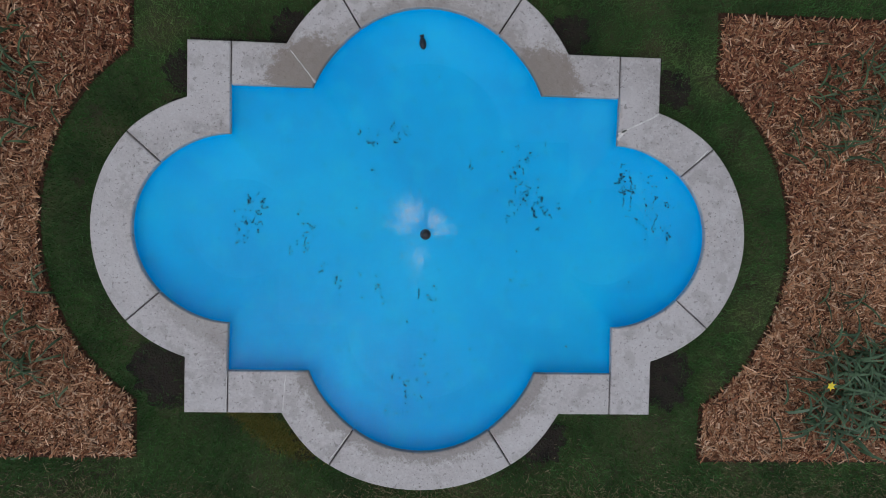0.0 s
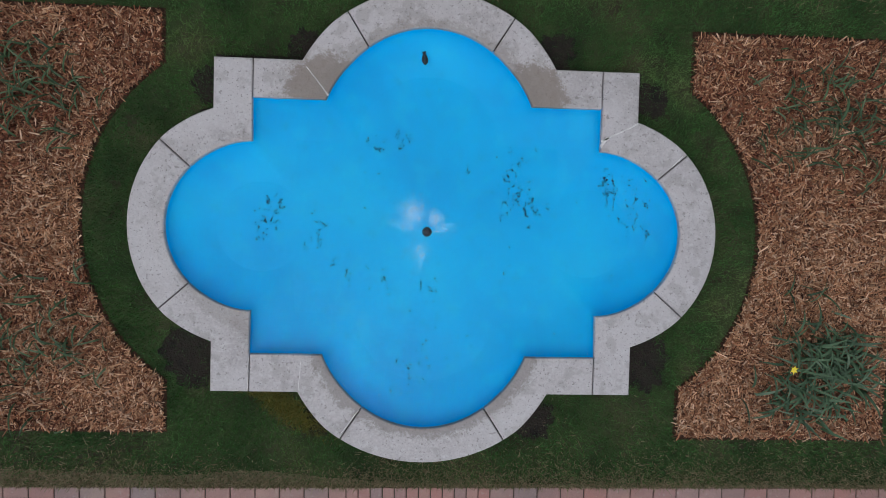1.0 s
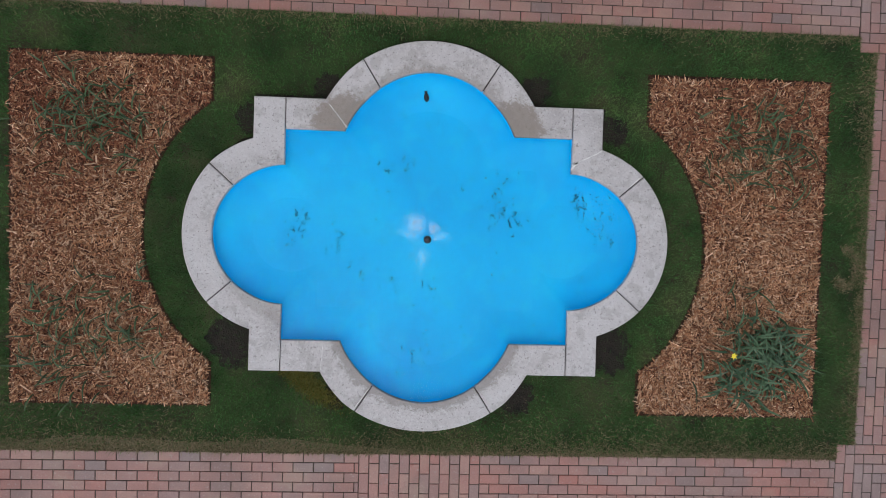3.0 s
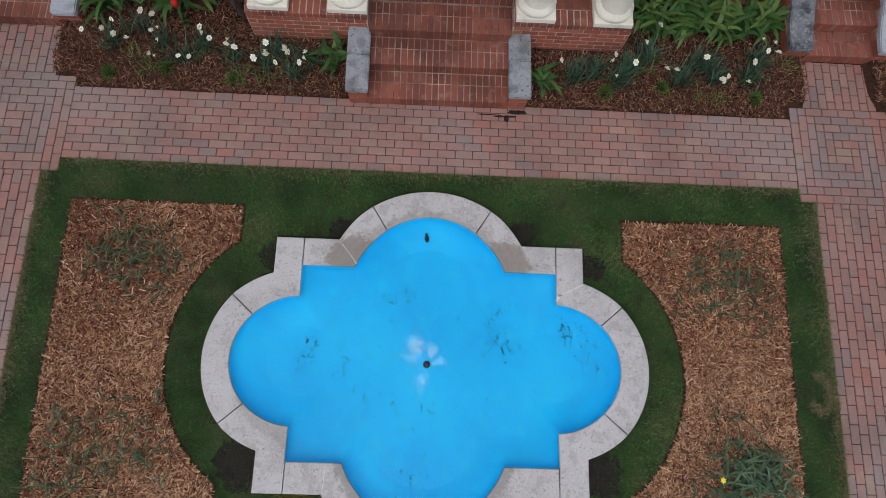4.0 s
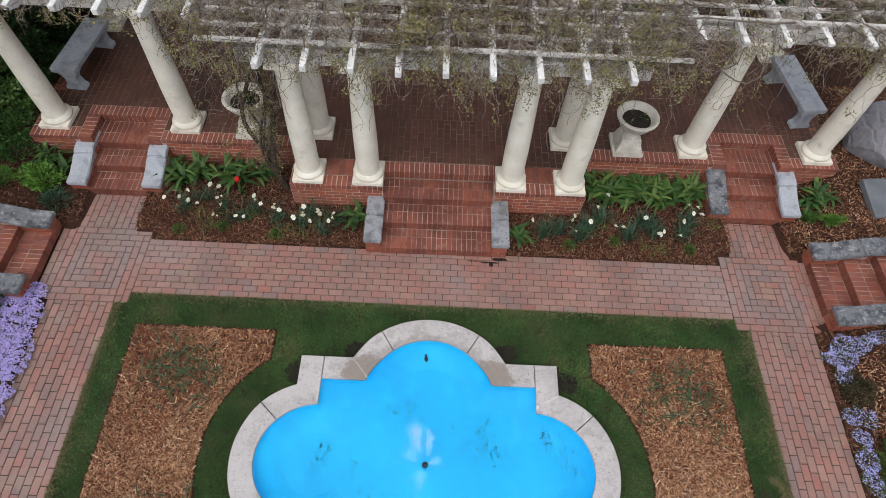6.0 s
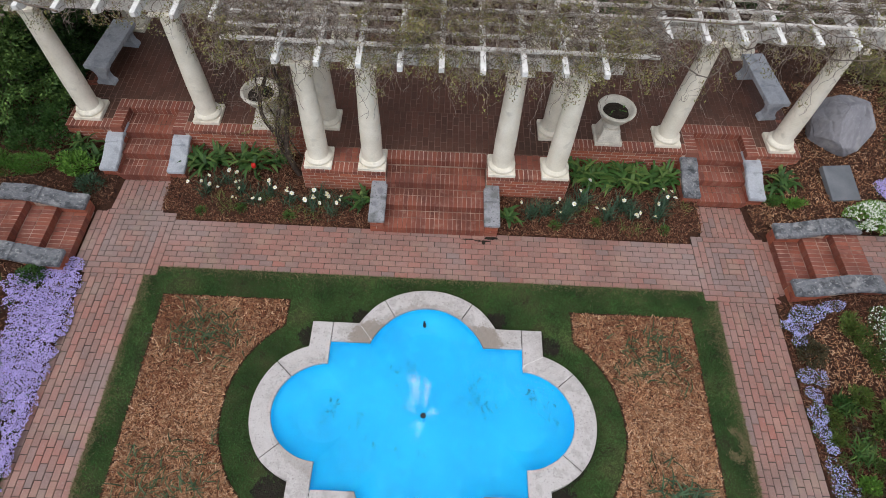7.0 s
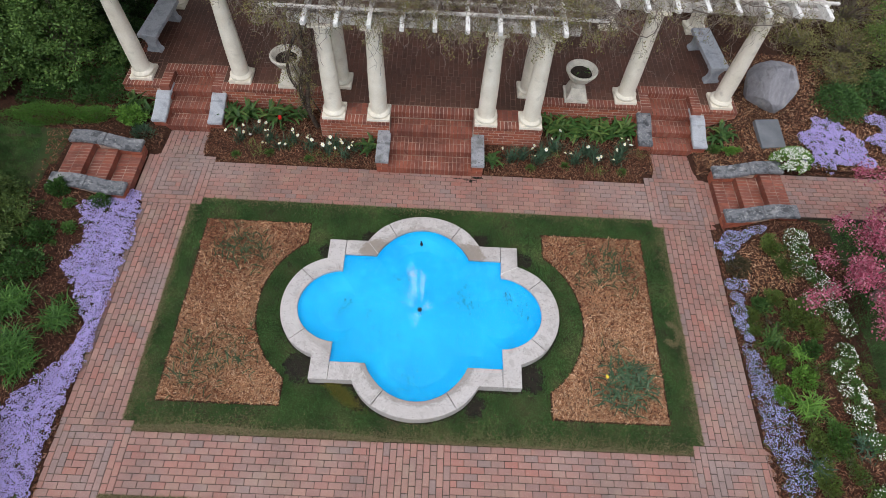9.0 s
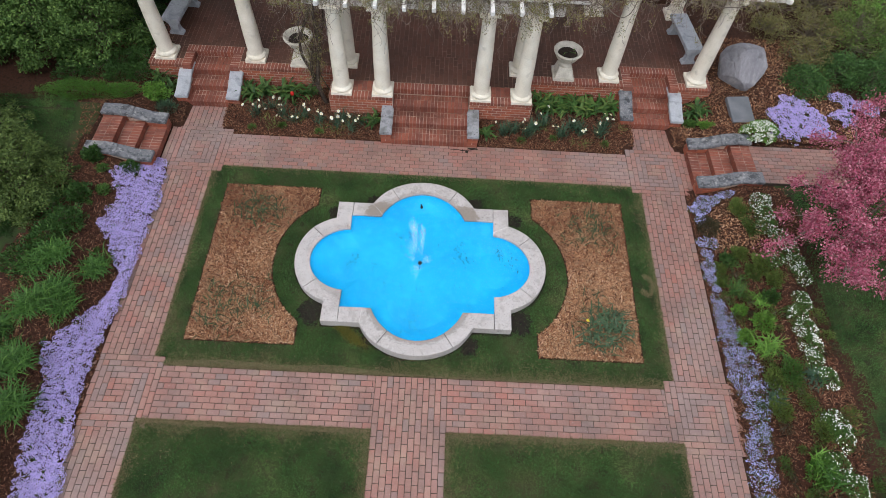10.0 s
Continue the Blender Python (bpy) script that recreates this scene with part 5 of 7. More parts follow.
# ---- water jets and things in the pool ----
def build_fountain():
    f = tagged(empty("fountain", pose(-0.045, 0.075, 0)), "small fountain nozzle throwing short white jets", "fountain")
    part("riser_pipe", lathe([(0.022, FLOOR), (0.022, WATER - 0.02)], 14), POOL_PAINT, f, "blue painted feed pipe")
    bm = lathe([(0.018, WATER - 0.02), (0.024, WATER + 0.005), (0.034, WATER + 0.012), (0.039, WATER + 0.032), (0.031, WATER + 0.052), (0.013, WATER + 0.062)], 20)
    part("nozzle", bm, DARK_METAL, f, "dark metal nozzle")
    spray = bpy.data.materials.new("spray_water")
    spray.use_nodes = True
    sn, sl = spray.node_tree.nodes, spray.node_tree.links
    clear, white, glow_through, lit, veil = sn.new("ShaderNodeBsdfTransparent"), sn.new("ShaderNodeBsdfDiffuse"), sn.new("ShaderNodeBsdfTranslucent"), sn.new("ShaderNodeAddShader"), sn.new("ShaderNodeMixShader")
    for b in (white, glow_through):
        b.inputs["Color"].default_value = (0.80, 0.86, 0.90, 1)
    sl.new(white.outputs[0], lit.inputs[0])
    sl.new(glow_through.outputs[0], lit.inputs[1])
    veil.inputs[0].default_value = 0.075
    sl.new(clear.outputs[0], veil.inputs[1])
    sl.new(lit.outputs[0], veil.inputs[2])
    sl.new(veil.outputs[0], sn["Material Output"].inputs["Surface"])
    # thin upright plumes, and two small splashes where the water falls back
    clouds = []
    for lean_x, lean_y, top, n, wide in ((-0.15, 0.15, 1.12, 760, 0.022), (-0.10, 0.18, 1.00, 420, 0.020), (0.055, 0.10, 0.98, 420, 0.013), (0.02, 0.13, 1.05, 260, 0.012), (-0.19, 0.06, 0.50, 260, 0.026), (0.15, 0.03, 0.12, 130, 0.022), (-0.06, -0.20, 0.10, 150, 0.022)):
        u = 0.22 + 0.78 * rng.random(n) ** 0.7
        reach = np.sqrt(u)
        mid = np.column_stack([lean_x * reach, lean_y * reach, WATER + 0.05 + top * u]) + rng.normal(size=(n, 3)) * (wide * (1.0 + 0.9 * u))[:, None]
        clouds.append((mid, np.column_stack([np.full(n, lean_x), np.full(n, lean_y), np.full(n, top)]), rng.uniform(0.02, 0.06, (n, 1))))
    for cx, cy, cz, n, wide in ((-0.19, 0.05, 0.12, 300, 0.045), (-0.05, -0.22, 0.03, 380, 0.055), (-0.13, -0.12, 0.05, 160, 0.04), (0.15, 0.03, 0.04, 150, 0.034), (-0.13, 0.12, 0.40, 200, 0.050)):
        arm = np.array([cx, cy, 0.4 * math.hypot(cx, cy)]) / math.hypot(cx, cy)
        mid = np.array([cx, cy, WATER + cz]) + rng.normal(size=(n, 1)) * arm * wide * 1.7 + rng.normal(size=(n, 3)) * wide * 0.5
        clouds.append((mid, np.column_stack([rng.normal(size=(n, 2)) * 0.3, np.ones(n)]), rng.uniform(0.008, 0.025, (n, 1))))
    for mid, vel, half in clouds:
        n = len(mid)
        mid[:, 2] = np.maximum(mid[:, 2], WATER + 0.012)
        d, a, b = frames_of(vel + rng.normal(size=(n, 3)) * 0.06)
        r = rng.uniform(0.0013, 0.0034, (n, 1))
        drop = rng.random((n, 1)) < 0.35
        half, r = np.where(drop, r * 1.3, half), np.where(drop, r * 1.3, r)
        half = np.minimum(half, (mid[:, 2:3] - WATER) * 0.9)
        v = np.stack([mid - d * half, mid + a * r, mid + b * r, mid - a * r, mid - b * r, mid + d * half], 1).reshape(-1, 3)
        tri = np.array([(0, 2, 1), (0, 3, 2), (0, 4, 3), (0, 1, 4), (5, 1, 2), (5, 2, 3), (5, 3, 4), (5, 4, 1)])
        fc = (np.arange(n)[:, None, None] * 6 + tri[None]).reshape(-1, 3)
        ob = bulk("water_jet", v, fc, spray, f)
        ob.visible_shadow = False


def build_pool_litter():
    groups = ((-0.47, 0.80, 0.08, 7), (-0.26, 0.85, 0.07, 6), (0.65, 0.56, 0.16, 22), (0.74, 0.32, 0.14, 20), (1.50, 0.48, 0.13, 27), (1.68, 0.30, 0.12, 19), (-1.33, 0.21, 0.09, 16), (-1.48, 0.05, 0.05, 3), (-0.98, 0.07, 0.10, 8), (-0.72, -0.22, 0.08, 4), (-0.46, -0.34, 0.07, 6), (-0.11, -1.08, 0.17, 16), (0.0, -0.38, 0.07, 5), (0.60, -0.22, 0.08, 3))
    pts, size = [], []
    # flakes lie in tight little drifts, a few of them drawn out into streaks
    for x, y, r, many in groups:
        for i in range(many):
            cx, cy, tight = x + rng.normal() * r * 0.6, y + rng.normal() * r * 0.8, rng.uniform(0.006, 0.018)
            streak = rng.uniform(1.0, 3.0)
            for k in range(int(rng.integers(2, 9))):
                pts.append((cx + rng.normal() * tight, cy + rng.normal() * tight * streak))
                size.append(rng.uniform(0.008, 0.021))
    for i in range(70):
        x, y = rng.uniform(-2, 2), rng.uniform(-1.4, 1.5)
        if in_quatrefoil(x, y, -0.25):
            pts.append((x, y))
            size.append(rng.uniform(0.006, 0.022))
    xy, size = np.array(pts), np.array(size)
    v, f = leaf_quads(np.column_stack([xy, rng.uniform(0.006, 0.012, len(xy)) + [basin_z(x, y) for x, y in xy]]), np.column_stack([rng.normal(size=(len(xy), 2)), rng.normal(size=len(xy)) * 0.1]), size, size * 0.8)
    tagged(bulk("leaf_litter", v, f, DEBRIS), "dark bits of leaf litter on the pool floor", "leaf litter")
    # a small dark float; the blue stem under it is added as support
    bm = lathe([(0.003, -0.042), (0.020, -0.024), (0.026, 0.0), (0.021, 0.027), (0.010, 0.047), (0.015, 0.060), (0.019, 0.066)], 14)
    bmesh.ops.scale(bm, vec=(1, 0.6, 1), verts=bm.verts)
    ob = tagged(empty("pool_inlet", pose(-0.08, 1.48, 0)), "small dark bottle-shaped float in the pool, on an added stem", "pool fitting")
    part("inlet_body", bm, DARK_METAL, ob, "dark bottle-shaped body", True).matrix_basis = pose(0, 0, -0.10, -90, 0, 8)
    part("pipe", lathe([(0.008, FLOOR), (0.008, -0.115)], 8), POOL_PAINT, ob, "thin blue stem added to hold the float up")


build_fountain()
build_pool_litter()


# ---- urns, benches, boulder and tablet ----
def build_urn(x, y, label):
    u = tagged(empty("urn", pose(x, y, DECK)), label, "urn", "terrace urns")
    bm = box(-0.235, 0.235, -0.235, 0.235, 0, 0.06, 0.008)
    made = box(-0.2, 0.2, -0.2, 0.2, 0.06, 0.30, 0.0)
    for v in made.verts:
        if v.co.z > 0.2:
            v.co.x *= 0.72
            v.co.y *= 0.72
    bmesh.ops.bevel(made, geom=list(made.edges), offset=0.008, segments=1, affect="EDGES")
    part("pedestal", made, CAST_STONE, u)
    part("foot", bm, CAST_STONE, u)
    bowl = lathe([(0.13, 0.30), (0.135, 0.325), (0.10, 0.345), (0.075, 0.38), (0.085, 0.41), (0.16, 0.44), (0.225, 0.49), (0.265, 0.56), (0.29, 0.63), (0.315, 0.645), (0.32, 0.67), (0.30, 0.685), (0.262, 0.675), (0.235, 0.60), (0.20, 0.565)], 40)
    part("bowl", bowl, CAST_STONE, u, smooth=True)
    soil = lathe([(0.20, 0.56), (0.215, 0.585), (0.15, 0.60), (0.05, 0.605)], 24)
    for v in soil.verts:
        v.co.z += 0.012 * noise.noise((v.co.x * 20, v.co.y * 20, x))
    part("soil", soil, POTTING, u, "dark potting soil")
    n = 9
    b = np.column_stack([rng.normal(size=(n, 2)) * 0.07, np.full(n, 0.60)])
    bulk("seedling", *leaf_quads(b, sphere_dirs(n, 0.8), 0.06, 0.03), MID_GREEN, u)
    return u


build_urn(-2.92, 4.93, "cast stone urn half filled with soil on a pedestal")
build_urn(2.93, 4.91, "cast stone urn with dark soil on a tapered pedestal")


def build_bench(x, y, turn, length, label):
    b = tagged(empty("bench", pose(x, y, DECK, 0, 0, turn)), label, "bench", "stone benches")
    part("seat", box(-0.20, 0.20, -length / 2, length / 2, 0.37, 0.455, 0.012), PALE_STONE, b)
    for s in (-1, 1):
        bm = bmesh.new()
        prof = [(-0.16, 0.0), (0.16, 0.0), (0.16, 0.06), (0.11, 0.10), (0.09, 0.20), (0.12, 0.28), (0.17, 0.33), (0.17, 0.37), (-0.17, 0.37), (-0.17, 0.33), (-0.12, 0.28), (-0.09, 0.20), (-0.11, 0.10), (-0.16, 0.06)]
        ya, yb = s * (length / 2 - 0.20), s * (length / 2 - 0.05)
        va = [bm.verts.new((px, ya, pz)) for px, pz in prof]
        vb = [bm.verts.new((px, yb, pz)) for px, pz in prof]
        bm.faces.new(va)
        bm.faces.new(vb[::-1])
        for i in range(len(prof)):
            j = (i + 1) % len(prof)
            bm.faces.new((va[i], vb[i], vb[j], va[j]))
        bmesh.ops.recalc_face_normals(bm, faces=bm.faces)
        bmesh.ops.bevel(bm, geom=[e for e in bm.edges], offset=0.008, segments=1, affect="EDGES")
        part("support", bm, PALE_STONE, b)
    return b


build_bench(-5.86, 6.20, -5, 1.28, "pale grey stone bench with scrolled supports in shade")
build_bench(5.84, 6.08, 6, 1.32, "pale bluish grey stone bench with scrolled supports")


def build_boulder():
    bm = bmesh.new()
    bmesh.ops.create_icosphere(bm, subdivisions=6, radius=1)
    for v in bm.verts:
        p = v.co.copy()
        k = 1 + 0.10 * noise.noise(p * 1.3 + Vector((4, 1, 2))) + 0.05 * noise.noise(p * 3.1) + 0.02 * noise.noise(p * 8)
        q = Vector((p.x * 0.60 * k, p.y * 0.50 * k, p.z * 0.60 * k))
        for fx, fy, fz, cut in ((0.25, -0.80, 0.55, 0.33), (-0.80, -0.50, 0.32, 0.37), (0.97, -0.05, 0.22, 0.46), (0.8, -0.3, -0.5, 0.38), (-0.6, -0.7, -0.3, 0.40), (0.25, 0.25, 0.95, 0.43), (-0.62, -0.1, 0.78, 0.43), (0.70, -0.2, 0.68, 0.44), (-0.95, 0.1, -0.1, 0.47)):
            face = Vector((fx, fy, fz)).normalized()
            d = q.dot(face)
            cut += 0.015 * noise.noise(p * 4 + face * 9)
            if d > cut:
                q -= face * (d - cut) * 0.80
        notch = (Vector((q.x, 0, q.z)) - Vector((0.27, 0, 0.34))).length
        if notch < 0.07 and q.y < 0.15:
            q += Vector((0, 0.16, -0.10)) * (1 - notch / 0.07)
        for seed, wide in ((3.0, 0.05), (8.0, 0.035)):
            seam = abs(noise.noise((p.x * 2.2 + seed, p.y * 1.5, p.z * 0.9 + seed)))
            if seam < wide:
                q *= 1 - 0.045 * (1 - seam / wide)
        q *= 1 + 0.012 * noise.noise(p * 9) + 0.008 * noise.noise(p * 21)
        v.co = q
    ob = link("boulder", bm, BOULDER, smooth=True)
    ob.matrix_basis = pose(6.99, 5.16, 0.84, 0, -12, -4)
    return tagged(ob, "large grey boulder with a smooth split face on mulch", "boulder")


build_boulder()
tablet = link("stone_tablet", box(-0.25, 0.25, -0.33, 0.33, -0.05, 0.05, 0.01), SLATE)
tablet.matrix_basis = pose(6.84, 4.14, 0.49, 12, 0, 5)
tagged(tablet, "plain slate tablet lying tilted on the mulch", "stone tablet")
tagged(link("path_upper_east", box(6.78, 12.0, 2.12, 3.14, 0.2, DECK * 0.75 - 0.012), JOINT), "upper brick path leading away beside a crabapple", "brick path", kind="structure")
upper = bpy.data.objects["path_upper_east"]
for x, y, turn, l in courses(6.80, 9.2, 2.13, 3.13, "x"):
    lay(paver_of(l), upper, x, y, DECK * 0.75 - 0.004 + random.uniform(-0.002, 0.002), turn)


# ---- plants ----
def strap_mesh(count, length, width, spread, arch, segs=6, seed=0):
    g = np.random.default_rng(seed)
    verts, faces = [], []
    for i in range(count):
        t = g.uniform(0, 2 * np.pi)
        l, w = length * g.uniform(0.6, 1.15), width * g.uniform(0.7, 1.2)
        a0 = radians(g.uniform(60, 88))
        bend = radians(g.uniform(0.6, 1.3) * arch)
        p = np.array([g.normal() * spread, g.normal() * spread, 0.0])
        d = np.array([math.cos(t), math.sin(t)])
        s = np.array([-d[1], d[0], 0])
        k = len(verts)
        for q in range(segs + 1):
            u = q / segs
            hw = w / 2 * (1 - u ** (4.5 if width > 0.03 else 2.2)) * (0.6 + 0.4 * min(1, u * 4)) + 0.0008
            verts += [p - s * hw, p + s * hw]
            ang = a0 - bend * u
            p = p + l / segs * np.array([d[0] * math.cos(ang), d[1] * math.cos(ang), math.sin(ang)])
            p[2] = max(p[2], 0.01)
        for q in range(segs):
            faces.append((k + 2 * q, k + 2 * q + 1, k + 2 * q + 3, k + 2 * q + 2))
    return np.array(verts), np.array(faces)


def strap_clump(name, label, category, x, y, count, length, width, spread, arch, mat, seed, group="", z=None):
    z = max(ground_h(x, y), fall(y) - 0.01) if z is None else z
    ob = tagged(empty(name, pose(x, y, z - 0.005)), label, category, group)
    bulk("foliage", *strap_mesh(count, length, width, spread, arch, seed=seed), mat, ob, kind="")
    return ob


def daffodil_flower():
    bm = bmesh.new()
    for i in range(6):
        t = 2 * math.pi * i / 6
        c, s = math.cos(t), math.sin(t)
        pts = [(0.004, 0), (0.022, 0.017), (0.036, 0.010), (0.040, 0), (0.034, -0.011), (0.02, -0.016)]
        bm.faces.new([bm.verts.new((u * c - v * s, u * s + v * c, 0.004 * (u > 0.03))) for u, v in pts])
    return bm


daff_petals = daffodil_flower()
daff_data = bpy.data.meshes.new("flower")
daff_petals.to_mesh(daff_data)
daff_data.materials.append(WHITE_PETAL)
daff_cup = bpy.data.meshes.new("cup")
cup_bm = lathe([(0.010, 0.0), (0.013, 0.014), (0.019, 0.022)], 8)
cup_bm.to_mesh(daff_cup)
daff_cup.materials.append(CREAM_PETAL)


def daffodils(x, y, flowers, seed, leaves=44, label="white daffodils with blue-green strap leaves in mulch"):
    ob = strap_clump("daffodil_clump", label, "daffodils", x, y, leaves, 0.30, 0.013, 0.055, 50, DAFF_LEAF, seed, "daffodil clumps")
    g = np.random.default_rng(seed + 500)
    for i in range(flowers + (1 if g.random() < 0.6 else 0)):
        fx, fy, fz = g.normal() * 0.13, g.normal() * 0.12, g.uniform(0.24, 0.32)
        stem_v, stem_f = tubes([np.array([(fx * 0.3, fy * 0.3, 0), (fx * 0.6, fy * 0.6, fz * 0.6), (fx, fy, fz)])], [(0.004, 0.003)])
        bulk("stem", stem_v, stem_f, DAFF_LEAF, ob, kind="")
        fl = new("flower", daff_data)
        fl.parent = ob
        fl.matrix_basis = pose(fx, fy, fz, g.uniform(15, 95), g.uniform(-45, 45), g.uniform(-180, 180)) @ Matrix.LocRotScale(None, None, (g.uniform(0.75, 1.2), g.uniform(0.6, 1.1), 1.1))
        cp = new("cup", daff_cup)
        cp.parent = fl
    return ob


def front_beds():
    for i, (x, y, n) in enumerate(((-3.80, 3.70, 3), (-3.55, 3.90, 2), (-3.22, 3.72, 3), (-2.95, 3.55, 3), (-2.75, 3.72, 2), (-2.40, 3.56, 3), (-2.05, 3.48, 3), (-1.68, 3.40, 3), (-1.52, 3.60, 2), (-1.90, 3.64, 2))):
        daffodils(x, y, n, 20 + i)
    for i, (x, y, n) in enumerate(((2.27, 3.62, 1), (2.52, 3.80, 2), (2.90, 3.52, 2), (3.32, 3.58, 2), (3.85, 3.78, 3), (3.75, 3.56, 2), (1.60, 3.50, 1), (3.15, 3.72, 1), (1.85, 3.58, 1), (2.15, 3.48, 1))):
        daffodils(x, y, n, 60 + i, 84)
    for i, (x, y) in enumerate(((2.50, 4.36), (2.85, 4.36), (3.15, 4.30), (3.45, 4.18), (3.75, 4.30), (4.02, 4.36), (3.30, 4.42), (2.68, 4.24))):
        strap_clump("lily_clump", "broad glossy green strap leaves against the brick wall", "lily plant", x, y, 30, 0.48, 0.058, 0.07, 125, STRAP_DEEP, 100 + i, "lily clumps")
    for i, (x, y, s) in enumerate(((-3.95, 4.22, 1.15), (-3.12, 4.30, 1.15), (-4.10, 4.36, 0.9), (-3.72, 4.34, 1.0), (-3.35, 4.38, 1.0), (-2.75, 4.36, 0.9), (-1.24, 3.60, 0.8), (1.17, 3.45, 0.8), (5.88, 4.22, 0.9), (6.02, 4.36, 0.85), (-5.80, 4.30, 0.9), (-6.05, 4.42, 0.9))):
        strap_clump("lily_clump", "loose clump of broad green strap leaves in mulch", "lily plant", x, y, 24, 0.46 * s, 0.054, 0.06, 125, STRAP, 130 + i, "lily clumps")
    tufts = ((-3.85, 3.37), (-3.20, 3.44), (-2.41, 3.34), (2.01, 3.36), (2.71, 3.44), (3.85, 3.36))
    for i, (x, y) in enumerate(tufts):
        ob = tagged(empty("moss_pink_tuft", pose(x, y, ground_h(x, y) - 0.01)), "small round bright green tuft of needle leaves", "plant tuft", "edging tufts")
        n = 420
        d = sphere_dirs(n, 0.7)
        bulk("foliage", *leaf_quads(d * rng.uniform(0.02, 0.06, (n, 1)) * [1.5, 1.5, 0.8], d, 0.06, 0.008), MID_GREEN, ob, kind="")
    tulip = tagged(empty("tulip", pose(-3.03, 4.02, ground_h(-3.0, 4.0))), "single red tulip in the terrace bed", "tulip")
    bulk("stem", *tubes([np.array([(0, 0, 0), (0.01, 0, 0.15), (0.0, 0.0, 0.30)])], [(0.005, 0.004)]), STRAP, tulip, kind="")
    bulk("foliage", *strap_mesh(5, 0.26, 0.045, 0.02, 60, seed=5), STRAP, tulip, kind="")
    part("flower", lathe([(0.008, 0.29), (0.032, 0.31), (0.040, 0.345), (0.036, 0.38), (0.022, 0.39)], 10), RED, tulip, "red cup-shaped flower", True)
    for i in range(14):
        x = rng.uniform(-4.3, -1.2) if i < 8 else rng.uniform(1.3, 4.3)
        strap_clump("grassy_tuft", "thin tuft of dry grassy leaves in mulch", "plant tuft", x, rng.uniform(3.25, 3.75), 22, 0.17, 0.006, 0.06, 90, OLIVE, 300 + i, "grassy tufts")


def court_beds():
    """Bulb foliage in the two mulched beds beside the pool."""
    spots = ((2.90, 1.12, 0.5), (3.15, 1.22, 0.8), (3.45, 1.22, 1.0), (3.35, 0.92, 0.9), (3.60, 0.88, 0.8), (3.0, 0.95, 0.6), (3.23, -0.92, 1.6), (3.45, -1.02, 1.6), (3.52, -0.82, 1.3), (3.05, -1.20, 1.3), (3.35, -1.25, 1.3), (3.62, -1.15, 1.2), (3.28, -0.72, 1.0),
             (-3.50, 1.38, 0.9), (-3.30, 1.30, 0.7), (-3.05, 1.12, 0.9), (-3.45, 1.05, 0.9), (-3.25, 0.98, 0.7), (-2.85, 1.22, 0.6), (-3.60, -1.18, 1.1), (-3.15, -0.82, 0.7), (-3.75, -0.78, 0.8), (-2.95, -0.70, 0.6), (-2.98, -1.00, 0.7), (-3.35, -0.95, 0.6))
    for i, (x, y, k) in enumerate(spots):
        COURT.append(strap_clump("bulb_foliage", "sparse blue-green bulb leaves rising through bark mulch", "bulb plant", x, y, int(30 * k * (0.95 if k > 1.15 else 1.1)), 0.19 + 0.11 * k, 0.024 if k > 1.15 else 0.017, 0.12 if k > 1.15 else 0.20, 115, COURT_LEAF if k > 1.15 else BULB_LEAF, 200 + i, "bulb leaves in the beds", z=0.01))
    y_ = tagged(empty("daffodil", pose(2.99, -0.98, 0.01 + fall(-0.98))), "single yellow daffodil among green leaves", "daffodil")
    bulk("stem", *tubes([np.array([(0, 0, 0), (0.01, -0.02, 0.12), (0.0, -0.03, 0.22)])], [(0.004, 0.003)]), DAFF_LEAF, y_, kind="")
    v, f = rosettes(np.array([[0, -0.03, 0.225]]), np.array([[0.1, -0.1, 1.0]]), 0.04, 6)
    bulk("flower", v, f, YELLOW, y_, kind="", label="yellow star-shaped flower")


def blob_points(n, blobs, rough=0.25):
    """Points spread over soft-edged ellipses, with how far in each one lies (1 in the middle, 0 at the rim)."""
    area = np.array([a * b for _, _, a, b in blobs])
    pick = rng.choice(len(blobs), n, p=area / area.sum())
    bl = np.array(blobs)[pick]
    r, t = np.sqrt(rng.random(n)), rng.uniform(0, 2 * np.pi, n)
    xy = bl[:, :2] + np.column_stack([np.cos(t), np.sin(t)]) * r[:, None] * bl[:, 2:]
    keep = np.array([r_ < 1 - rough * (0.5 + noise.noise((x * 5, y * 5, 2.0))) for (x, y), r_ in zip(xy, r)])
    return xy[keep], (1 - r)[keep]


def flower_mat(name, label, category, blobs, n, petal, leaf, mound, size, cover=1.0, group="", rough=0.25):
    ob = tagged(empty(name), label, category, group)
    xy, inner = blob_points(n, blobs, rough)
    z = ground_z(xy) + 0.02 + mound * np.minimum(1, inner * 2.2) ** 0.6 + np.array([0.035 * noise.noise((x * 9, y * 9, 5.0)) for x, y in xy])
    p = np.column_stack([xy, z])
    m = len(p)
    k = int(m * 0.6)
    bulk("foliage", *leaf_quads(p[:k] - [0, 0, 0.015], sphere_dirs(k, 0.7), size * 2.2, size * 0.7), leaf, ob)
    pick = rng.random(m) < (np.array([cover * min(1.0, 1.0 + 1.5 * noise.noise((x * 8, y * 8, 8.0))) for x, y in xy]) if cover > 0.6 else np.array([cover * max(0.0, 1 + (1.0 if name == "creeping_phlox" else 2.4 if cover < 0.25 else 1.4) * noise.noise((x * 7, y * 7, 8.0))) for x, y in xy]))
    q = p[pick] + [0, 0, 0.008]
    bulk("blossom", *rosettes(q, sphere_dirs(len(q), 1.6), size * rng.uniform(0.75, 1.15, len(q)), 0 if name == "creeping_phlox" else 5), petal, ob)
    return ob


